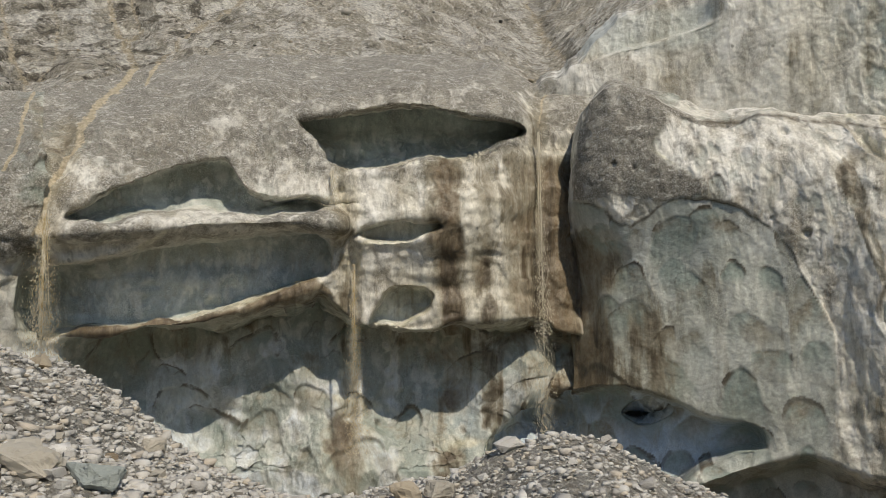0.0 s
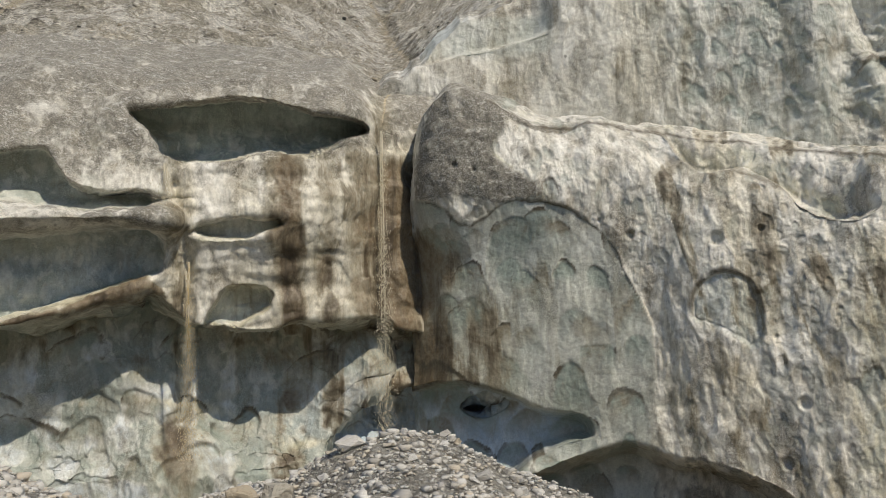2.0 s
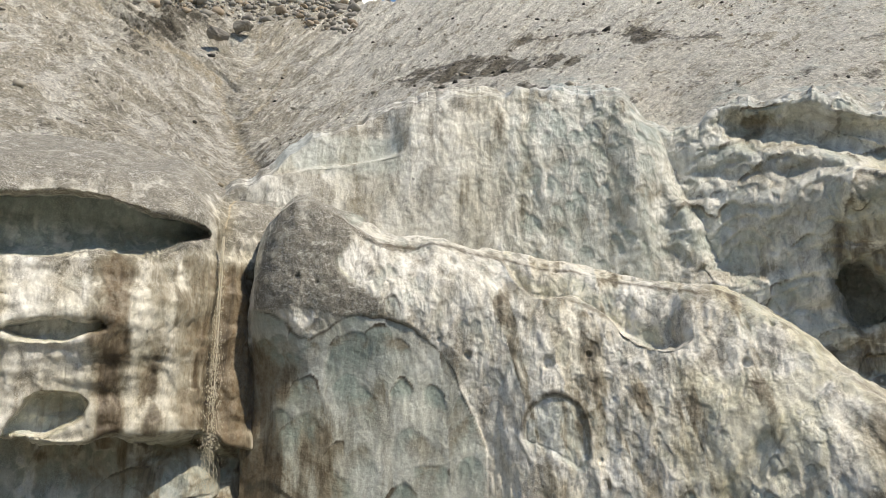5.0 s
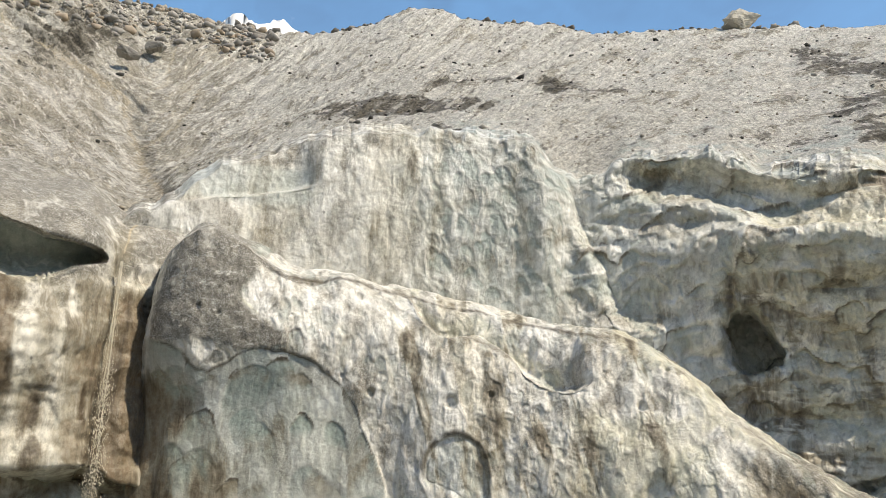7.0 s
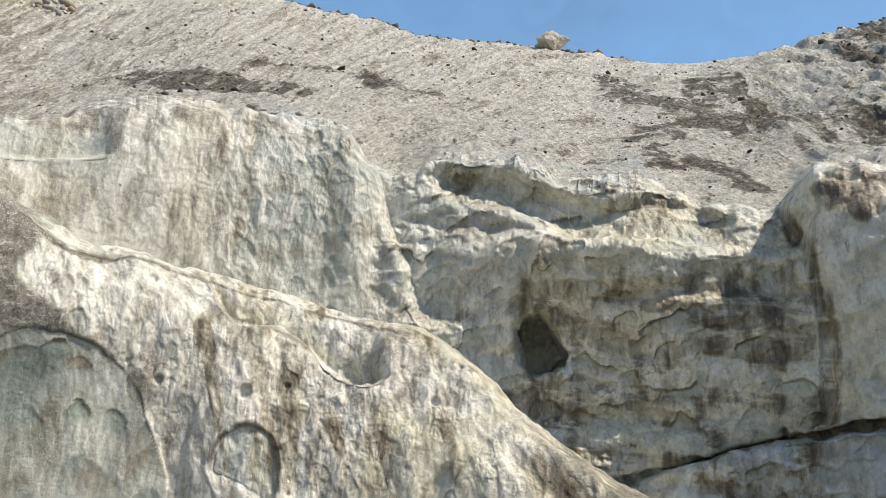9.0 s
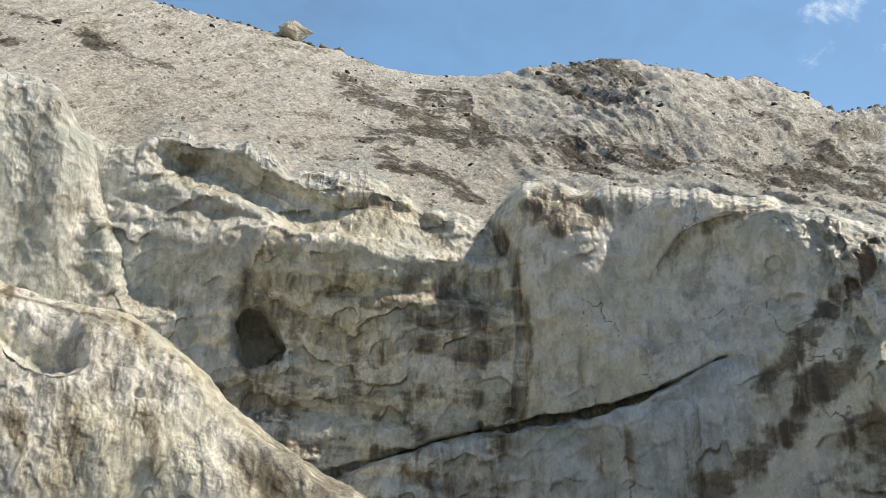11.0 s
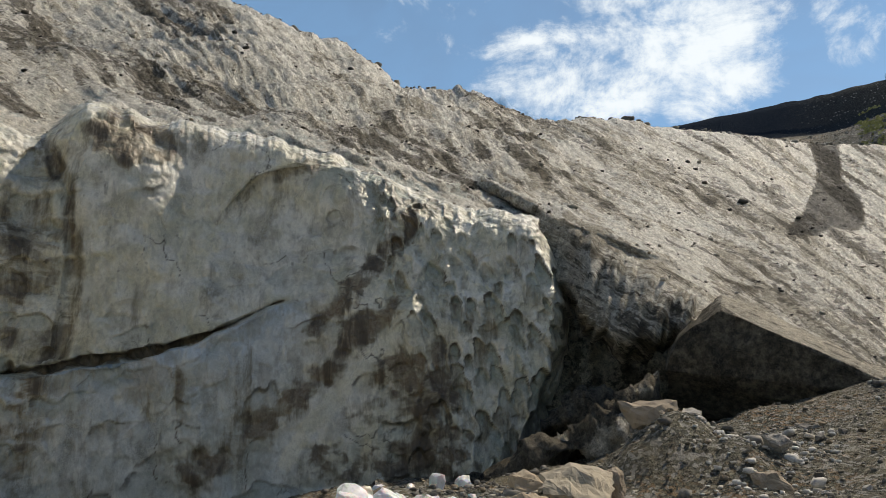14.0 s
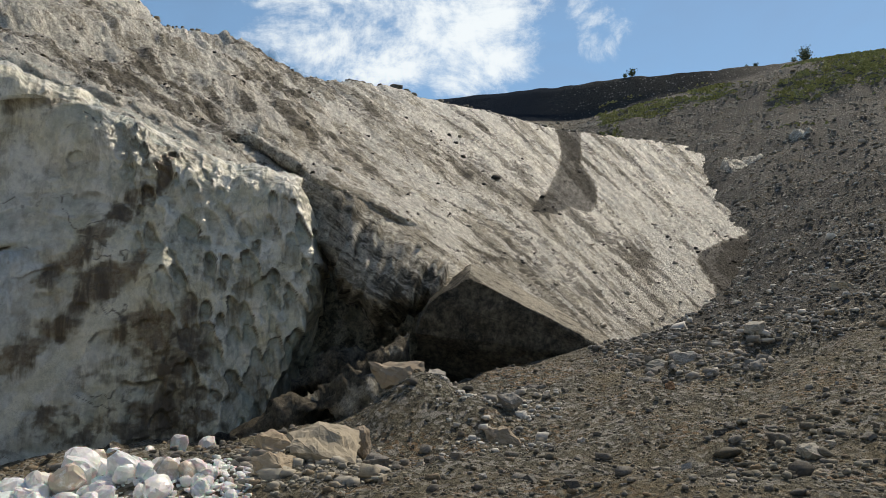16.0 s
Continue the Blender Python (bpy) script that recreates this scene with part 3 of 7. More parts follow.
# ---- ground ----
RINGS = [
    (2, [(-180, -1.65), (180, -1.65)]),
    (5, [(-180, -1.6), (-60, -1.65), (-30, -1.9), (20, -1.9), (60, -1.8), (90, -1.7), (180, -1.6)]),
    (8, [(-180, -1.3), (-75, -1.2), (-60, -1.45), (-45, -2.0), (-33, -2.15), (-22, -1.75), (-13, -2.1), (20, -2.3), (55, -1.75), (85, -1.55), (113, -1.35), (180, -1.3)]),
    (11, [(-180, -1.0), (-75, -0.2), (-59.5, -0.8), (-56.3, -1.05), (-52.8, -1.45), (-49.2, -2.0), (-45.5, -2.4), (-39, -2.6), (-34, -2.36), (-30.5, -2.3), (-27.2, -1.92),
          (-23.1, -1.62), (-21.5, -1.58), (-19.2, -1.72), (-16.9, -2.02), (-15, -2.26), (-13.2, -2.48), (-5, -3.0), (20, -3.0), (50, -2.0), (70, -1.75), (85, -1.7), (113, -1.3), (180, -1.0)]),
    (13.5, [(-180, -0.7), (-75, 0.3), (-59.5, -0.4), (-56.3, -0.75), (-52.8, -1.37), (-49.2, -2.1), (-45.5, -2.7), (-39, -3.3), (-22, -2.9), (0, -3.8), (30, -3.5),
            (53, -1.9), (60, -1.75), (67, -1.75), (74, -1.5), (80, -1.45), (85, -1.5), (113, -1.0), (180, -0.7)]),
    (18, [(-180, -0.2), (-80, 0.0), (-60, -2.4), (-50, -4.0), (-30, -5.2), (0, -5.4), (30, -4.6), (50, -3.0), (66, -2.3), (74, -2.1), (78, -1.6), (80.5, -0.9), (82.5, -0.6), (86, -0.95), (90, -0.9), (113, -0.2), (180, 0)]),
    (24, [(-180, 0.6), (-80, -1.0), (-60, -5.6), (-30, -6.5), (10, -6.4), (35, -5.4), (50, -3.4), (62, -2.6), (72, -2.4), (80, -1.6), (86, -0.7), (92, -0.3), (100, 0.1), (113, 1.1), (180, 1)]),
    (31, [(-180, 1.5), (-80, -2.0), (-60, -6.5), (10, -6.6), (45, -4.2), (62, -3.0), (72, -2.6), (84, -1.6), (93, 0.1), (97, 0.35), (103, 1.4), (113, 2.9), (180, 2.5)]),
    (40, [(-180, 2.5), (-80, -2.0), (-50, -7.0), (20, -7.0), (70, -3.5), (90, -1.0), (98, 1.0), (101, 2.2), (104.5, 2.9), (113, 5.2), (180, 4.5)]),
    (52, [(-180, 4), (-80, -2), (-50, -7), (60, -6), (90, -1), (101, 4.0), (104, 6.3), (107.2, 8.0), (115, 10), (180, 8)]),
    (70, [(-180, 7), (-80, 0), (60, -6), (90, 2), (101, 9.0), (104.5, 13.6), (108, 15.2), (116, 16.8), (180, 14)]),
    (98, [(-180, 12), (-80, 0), (60, 0), (84, 20), (93, 26.5), (98.6, 27.4), (104, 27.4), (110, 28.5), (118, 28.5), (180, 22)]),
    (122, [(-180, 16), (-80, 0), (60, 5), (80, 32), (88, 38.0), (94, 37.6), (99, 39.5), (106, 41.5), (111, 42.6), (118, 41.6), (180, 30)]),
    (127, [(-180, 16), (-80, 0), (60, 5), (80, 40), (83.5, 43.3), (87.8, 44.3), (93.8, 45.2), (98.7, 45.9), (105.8, 45.4), (110.5, 44.6), (118, 42.6), (180, 31)]),
    (170, [(-180, 16), (-80, 0), (60, 5), (83, 44), (100, 46), (118, 43), (180, 31)]),
    (320, [(-180, 10), (180, 10)]),
    (1200, [(-180, 0), (180, 0)]),
    (4200, [(-180, 0), (180, 0)]),
]


def ground_height(bearing, reach):
    """Level of the rubble over the world's zero, without its lumps."""
    shape = np.shape(bearing)
    bearing, reach = np.ravel(bearing).astype(float), np.ravel(reach).astype(float)
    rings = np.array([r for r, _ in RINGS], float)
    level = np.array([pchip([a for a, _ in row], [z for _, z in row], bearing) for _, row in RINGS])
    logs = np.log(rings)
    q = np.log(reach.clip(rings[0], rings[-1]))
    i = np.clip(np.searchsorted(logs, q, side="right") - 1, 0, len(rings) - 2)
    j = np.arange(len(q))
    t = (q - logs[i]) / (logs[i + 1] - logs[i])
    a, b = level[np.maximum(i - 1, 0), j], level[i, j]
    c, d = level[i + 1, j], level[np.minimum(i + 2, len(rings) - 1), j]
    # Hermite between rings with limited slopes
    s0, s1, s2 = b - a, c - b, d - c
    m0 = np.where(s0 * s1 > 0, 2 * s0 * s1 / np.where(s0 * s1 > 0, s0 + s1, 1), 0)
    m1 = np.where(s1 * s2 > 0, 2 * s1 * s2 / np.where(s1 * s2 > 0, s1 + s2, 1), 0)
    z = (1 + 2 * t) * (1 - t) ** 2 * b + t * (1 - t) ** 2 * m0 + t * t * (3 - 2 * t) * c + t * t * (t - 1) * m1
    return (EYE + z).reshape(shape)


def lumps(P):
    far = np.hypot(P[:, 0], P[:, 1])
    k = smooth(1.5, 6, far)
    return k * (0.2 * fbm(P, 2.2, 5, 3) * np.minimum(1 + far / 40, 2.2) + 0.03 * fbm(P, 0.35, 3, 9) * (far < 60)) * np.where(far > 200, 0.3, 1 - 0.65 * smooth(105, 118, far))


def ground_level(x, y):
    b, r = np.degrees(np.arctan2(x, y)), np.hypot(x, y)
    z = ground_height(b, np.maximum(r, 2))
    P = np.column_stack([np.ravel(x), np.ravel(y), np.zeros(np.size(x))])
    mound = np.exp(-((x - 15.4) ** 2 + (y - 1.9) ** 2) / 1.2 ** 2)
    return z + 0.6 * mound + lumps(P).reshape(np.shape(x))


def build_ground():
    b = np.concatenate([np.arange(-180, -66, 2.5), np.arange(-66, 118, 0.26), np.arange(118, 180, 2.5)])
    r = np.concatenate([[0.002, 1.0, 2.0], np.geomspace(2.5, 135, 210), np.geomspace(140, 4200, 30)])
    B, R = np.meshgrid(b, r)
    x, y = R * np.sin(np.radians(B)), R * np.cos(np.radians(B))
    z = ground_level(x, y)
    rise = np.degrees(np.arctan2(z - EYE, R))
    grass = smooth(95, 103, B) * smooth(15.3, 16.6, rise) * (1 - smooth(20, 22, rise)) * (R > 80) * (R < 124) * 0.36
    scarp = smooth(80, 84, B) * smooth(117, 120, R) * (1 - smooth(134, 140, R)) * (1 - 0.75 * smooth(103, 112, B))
    grass = grass + 0.15 * smooth(100, 110, B) * smooth(14, 16, rise) * (R > 80) * (R < 124)
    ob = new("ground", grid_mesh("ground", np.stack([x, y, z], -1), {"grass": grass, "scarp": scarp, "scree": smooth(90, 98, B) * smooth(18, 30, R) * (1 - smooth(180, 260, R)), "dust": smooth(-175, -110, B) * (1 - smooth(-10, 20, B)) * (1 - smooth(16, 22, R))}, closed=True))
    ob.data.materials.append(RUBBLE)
    return tagged(ob, "grey moraine rubble slope with gravel, dirt and patches of grass", "ground", kind="structure")


build_ground()


# ---- glacier ----
def displaced(P, d):
    return P + normals(P) * d[..., None]


def sheet(name, P, attributes, material, label):
    ob = new(name, grid_mesh(name, P, attributes))
    ob.data.materials.append(material)
    return tagged(ob, label, "glacier", kind="structure")


CAVE_WIDE = [(-40.9, 13.9), (-38.1, 14.5), (-31.8, 15.1), (-29.3, 14.5), (-25.5, 14.1), (-23.7, 13.1), (-26, 12.1), (-28.1, 11.3), (-31, 11.3), (-33.9, 10.8), (-37.3, 10.5), (-39.3, 12)]
CAVE_LEFT = [(-55.9, 6.8), (-53.1, 8.6), (-49.9, 9.9), (-46.1, 11.1), (-45.1, 10.3), (-44.1, 8.9), (-41.7, 8.4), (-39.3, 8.4), (-36, 8), (-39.3, 7.4), (-43.3, 7), (-48.4, 7.4), (-53.1, 6.2), (-55.2, 6.2)]
ALCOVE = [(-57.5, 3.0), (-53.7, 4), (-48.3, 5.1), (-39.3, 6.0), (-38.5, 3.5), (-39.3, 2.6), (-42.5, 1.4), (-44.8, 0.7), (-49.4, -0.3), (-52.9, -0.6), (-58, -1)]
SLOT_UPPER = [(-36.5, 6.1), (-33.6, 6.8), (-30.4, 7), (-30, 6.1), (-32.7, 5.3), (-35.6, 5.2)]
SLOT_LOWER = [(-35.6, -0.9), (-34.4, 1.4), (-31.5, 1.6), (-30.9, 0.4), (-33.6, -0.7)]
GROTTO = [(-26.8, -10), (-25.5, -6.4), (-23, -5.6), (-17.5, -5.4), (-14.4, -6.1), (-11.9, -7), (-9, -7.7), (-8, -9.1), (-9.8, -9.6), (-12.7, -11), (-14.6, -13), (-20, -14), (-25, -13)]
HOLE_DARK = [(-17.4, -7.2), (-16.6, -6.5), (-15.4, -6.2), (-14.2, -6.5), (-14.3, -7.2), (-16.0, -7.8)]
UNDERCUT = [(-57.5, -1.5), (-52.9, -1.1), (-49.4, -0.85), (-44.8, 0.1), (-41.7, 1.15), (-39.3, 2.0), (-37.6, 0.4), (-36.1, -0.8), (-32, -1.2), (-28.3, -0.8), (-24, -0.5), (-21, -1.6), (-17, -3)]


def inside_soft(A, E, outline, soft):
    return smooth(-0.1, soft, inside(A, E, outline))


def build_cliff_west():
    foot = [(-72, -17, 27.2), (-45, -16.5, 27.2), (-30, -16, 27.4), (-20, -16, 27.6), (-12, -16, 28)]
    low = [(-72, -8, 26.3), (-50, -8, 26.5), (-36, -8, 26.4), (-26, -8, 26.8), (-23.5, -8, 27.3), (-19, -8, 28), (-12, -8, 27)]
    under = [(-72, -3, 25), (-57, -2.3, 26.2), (-47, -2.2, 26.4), (-39.3, 0, 26.6), (-28.3, -0.8, 26.8), (-24.4, -1.2, 27.3), (-21, -1.6, 28.4), (-12, -4, 28.6)]
    mid = [(-72, 6, 24.2), (-59, 6, 24.6), (-48, 6, 25.4), (-36, 7, 25.6), (-29, 7, 25.6), (-26, 7, 26.0), (-24.2, 7, 26.9), (-22.5, 7, 27.7), (-20.5, 7, 28.5), (-12, 6, 29.2)]
    lip = [(-72, 9, 24.2), (-59.9, 9.5, 25), (-55.6, 10.9, 25.8), (-49.6, 13.8, 26.8), (-44.6, 15.8, 27.4), (-39.3, 15.6, 27), (-32.6, 16.4, 27), (-25.9, 15.8, 27.2), (-23, 13.6, 28), (-20, 14.5, 29.5), (-12, 14, 31)]
    back = [(-72, 13, 30), (-57, 15, 31), (-46, 18.2, 32), (-39, 18.4, 31.5), (-31, 18.8, 31.5), (-26, 18, 31), (-22.4, 16.2, 31), (-19, 17, 32), (-12, 17, 34)]
    G = loft([foot, low, under, mid, lip, back], 660, 370, (0, 0.24, 0.44, 0.66, 0.9, 1))
    A, E, R = G[..., 0].copy(), G[..., 1].copy(), G[..., 2].copy()
    flat = np.column_stack([A.ravel() * 0.45, E.ravel() * 0.45, 0 * A.ravel()])
    wob = (fbm(flat, 1.2, 4, 21) * 0.16).reshape(A.shape)
    clean_shade, rust, grime = np.zeros_like(R), np.zeros_like(R), np.zeros_like(R)
    # overhang along the undercut
    over = above(A, E, UNDERCUT) + wob * 1.5
    R -= 0.75 * smooth(-0.5, 0.2, over) * np.exp(-np.maximum(over, 0) / 7) * ends(A, -57, -19, 4)
    R += 1.5 * smooth(0.15, -0.6, over) * (1 - 0.75 * smooth(-6.5, -11.5, E + 2 * wob)) * ends(A, -57, -19, 4)
    # last number: teal tint, high values darken the cave for its shade
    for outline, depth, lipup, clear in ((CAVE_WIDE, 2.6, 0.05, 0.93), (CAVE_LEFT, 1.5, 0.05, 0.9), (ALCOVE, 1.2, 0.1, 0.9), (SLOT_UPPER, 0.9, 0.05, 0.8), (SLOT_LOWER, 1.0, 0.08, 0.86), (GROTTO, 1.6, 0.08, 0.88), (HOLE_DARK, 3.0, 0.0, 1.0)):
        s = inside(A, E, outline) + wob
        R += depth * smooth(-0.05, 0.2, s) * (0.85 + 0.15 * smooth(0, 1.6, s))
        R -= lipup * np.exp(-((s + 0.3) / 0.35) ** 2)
        clean_shade = np.maximum(clean_shade, clear * smooth(0, 0.25, s))
    visor = [(-43, 14.2), (-39.3, 15.3), (-32.6, 16.5), (-27, 15.9), (-24, 14.2)]
    up = above(A, E, visor) + wob * 0.6
    R += 0.5 * smooth(-0.05, 0.15, up) * np.exp(-np.maximum(up, 0) / 2.5) * ends(A, -43, -24, 3)
    # gritty shelf between the two left hollows
    shelf = [(-57, 5.2), (-54, 5.8), (-48, 6.4), (-43, 6.6), (-40, 6.9), (-37.5, 6.6)]
    d = beside(A, E, shelf)
    R -= 0.75 * np.exp(-(d / 0.75) ** 2)
    grime = np.maximum(grime, 0.75 * np.exp(-(d / 0.9) ** 2))
    # water channels: the main corner fall, the silty western one, two trickles
    for line, w, depth in (([(-22.8, 14.5), (-22.9, 7), (-22.7, -5)], 0.8, 0.35), ([(-56, 12), (-57.3, 7), (-57.6, -2)], 0.9, 0.4), ([(-37.6, 9), (-36.6, 4), (-37, -7)], 0.5, 0.35)):
        d = beside(A, E, line)
        R += depth * np.exp(-(d / w) ** 2)
        rust = np.maximum(rust, 0.5 * np.exp(-(d / (w * 1.3)) ** 2))
    pure, silt = np.zeros_like(R), np.zeros_like(R)
    for line, k in (([(-37.6, 10.4), (-34, 10.7), (-31, 11.15), (-28, 11.2), (-25.8, 12.0)], 1.0), ([(-57.3, -1.05), (-52.9, -0.65), (-49.4, -0.35), (-44.8, 0.65), (-41.7, 1.75), (-39.3, 2.55)], 0.8),
                    ([(-35.4, -0.95), (-33.4, -0.75), (-31.2, 0.2)], 0.9), ([(-36, 5.15), (-32.7, 5.2), (-30.4, 5.9)], 0.5), ([(-41, -5.5), (-37, -6.2), (-33.5, -7.0), (-30.5, -8.7), (-27, -9.2)], 0.45),
                    ([(-51.3, 4.8), (-49.8, 5.9)], 0.9)):
        d = beside(A, E, line)
        pure = np.maximum(pure, k * np.exp(-((d + np.abs(wob) * 0.6) / (0.18 if k == 0.8 else 0.45 if k == 0.45 else 0.28)) ** 2))
    for line, w in (([(-57.4, 5.5), (-57.2, 6.7), (-56.6, 9.7), (-55, 12.6), (-51.9, 16.8)], 0.42), ([(-59.6, 9.6), (-58.7, 13.5), (-58.4, 15)], 0.22), ([(-22.8, 13.6), (-22.6, 15.2), (-21.6, 16.6)], 0.16), ([(-51.1, 15.7), (-50.4, 17.3)], 0.2)):
        silt = np.maximum(silt, np.exp(-((beside(A + 2.2 * wob, E, line)) / (0.55 * w)) ** 2))
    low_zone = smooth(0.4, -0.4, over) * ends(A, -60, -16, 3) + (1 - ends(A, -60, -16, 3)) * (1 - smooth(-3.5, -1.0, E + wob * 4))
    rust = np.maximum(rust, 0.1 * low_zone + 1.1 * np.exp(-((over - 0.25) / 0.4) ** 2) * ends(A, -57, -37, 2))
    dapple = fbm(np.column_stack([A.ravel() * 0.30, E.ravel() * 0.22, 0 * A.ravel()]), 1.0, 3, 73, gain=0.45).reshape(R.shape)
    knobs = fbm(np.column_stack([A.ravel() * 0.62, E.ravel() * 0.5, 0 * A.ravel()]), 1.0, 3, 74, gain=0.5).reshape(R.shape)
    # lit: dapples of sunlight, painted as paler and bluer ice
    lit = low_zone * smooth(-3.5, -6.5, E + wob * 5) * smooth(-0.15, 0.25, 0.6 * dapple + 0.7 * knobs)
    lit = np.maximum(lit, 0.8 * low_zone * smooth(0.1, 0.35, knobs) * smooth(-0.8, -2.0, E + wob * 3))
    # shade below the undercut is painted as dark teal, less in the dapples
    clean_shade = np.maximum(clean_shade, 0.9 * low_zone - 0.85 * lit)
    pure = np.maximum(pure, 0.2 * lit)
    blue = 0.95 * inside_soft(A, E, GROTTO, 0.4) + 0.7 * np.exp(-((A + 27) / 3.5) ** 2 - ((E + 6.5) / 2.2) ** 2) + 0.35 * inside_soft(A, E, ALCOVE, 1.5)
    blue = np.maximum(np.clip(blue * (0.75 + wob * 1.5), 0, 0.9), 0.62 * lit)
    grime = np.maximum(grime, 0.3 + 0.4 * smooth(7.5, 12.5, E + wob * 6) + 0.25 * (1 - smooth(-50, -42, A)) * smooth(3, 7, E))
    grime = np.maximum(grime, 0.95 * smooth(14.5, 16.5, E + wob * 4))
    grime = np.maximum(grime, 0.82 * smooth(9.5, 11.5, E + wob * 5) * (1 - smooth(-26, -22, A)))
    grime *= 1 - clean_shade
    grime = np.maximum(grime, 0.9 * (1 - smooth(-58, -56.5, A)) * smooth(2, 5, E))
    rust = np.maximum(rust, 0.36 * ends(A, -32, -19, 2) * (1 - smooth(9, 12, E)) * smooth(-2, 0, E))
    # waterfall corner: brown stain and painted shade in one tone
    rust = np.maximum(rust, 0.8 * ends(A, -26.0, -18, 1.8) * (1 - smooth(10, 13, E)) * smooth(-2, 0, E))
    # brown curtains under the wide cave; the last two also carry the corner's shade
    for a, w, k in ((-29.8, 1.4, 1.1), (-27.0, 1.3, 0.75), (-37.3, 0.9, 0.65), (-33.0, 1.0, 0.35), (-24.6, 1.2, 0.85), (-21.6, 2.4, 1.2)):
        rust = np.maximum(rust, k * np.exp(-((A + wob * 1.5 - a) / w) ** 2) * (1 - smooth(10, 13, E)))
    rust *= (1 - 0.6 * clean_shade)
    rust = np.maximum(rust, 0.5 * low_zone * smooth(-5.5, -3.0, E + 4 * wob) * smooth(-0.1, 0.5, dapple))
    rust = np.maximum(rust, 1.15 * np.exp(-((A + wob * 3 + 37.2) / 1.5) ** 2 - ((E + 9.5) / 3.2) ** 2))
    rust = np.maximum(rust, 0.6 * low_zone * (np.exp(-((A + wob * 3 + 28.5) / 0.8) ** 2) + np.exp(-((A + wob * 3 + 23.8) / 1.2) ** 2)) * smooth(-8, -3, E))
    rust *= 1 - 0.85 * inside_soft(A, E, GROTTO, 0.3)
    P = spot(A, E, R)
    Q = P.reshape(-1, 3)
    large, rim1, own1 = (v.reshape(R.shape) for v in scoops(unrolled(A, P), 1.25, 4, (1.05, 1.0), 0.3))
    small, rim2, _ = (v.reshape(R.shape) for v in scoops(unrolled(A, P), 0.62, 14, (1, 1.3), 0.3))
    bulge = fbm(Q, 2.4, 2, 67, (1.0, 1.0, 1.2)).reshape(R.shape)
    flute = fbm(Q, 1.3, 4, 31, (1, 1, 3.5)).reshape(R.shape)
    shelves = fbm(Q, 1.1, 3, 32, (2.6, 2.6, 0.8)).reshape(R.shape)
    face = smooth(-1.5, 0.5, E) * (1 - smooth(11.5, 14, E))
    gritty = smooth(0.35, 0.8, grime)
    low = np.clip(low_zone, 0, 1)
    hollow = smooth(0.6, 0.76, clean_shade) * (1 - low)
    d = 0.62 * bulge * low - 0.18 * large * low - 0.04 * small * low - 0.05 * small * face * (1 - hollow) - 0.10 * large * hollow
    d += 0.10 * flute * (1 - 0.6 * low) + 0.14 * shelves * (1 - smooth(13, 15, E)) * (0.3 + 0.7 * face) + 0.04 * fbm(Q, 0.35, 3, 35).reshape(R.shape) * gritty
    rim = np.maximum(rim1 * low, 0.5 * rim2 * low * (own1 > 0.5)) * (1 - smooth(-6.5, -9, E) * 0.5)
    P = displaced(P, d * FACING)
    # cup paints shade into the low scallops
    sheet("glacier_cliff_west", P, {"clean_shade": clean_shade, "rust": rust, "grime": grime, "blue": blue, "pure": pure, "silt": silt, "rim": rim, "cup": 0.75 * low * (1 - 0.6 * lit) * smooth(0.15, 0.7, large), "ridge": 0.45 * low + 0.45 * face + 0.15}, ICE, "undercut grey ice cliff with melt caves and brown streaks")
    return A, E, np.hypot(P[..., 0], P[..., 1])


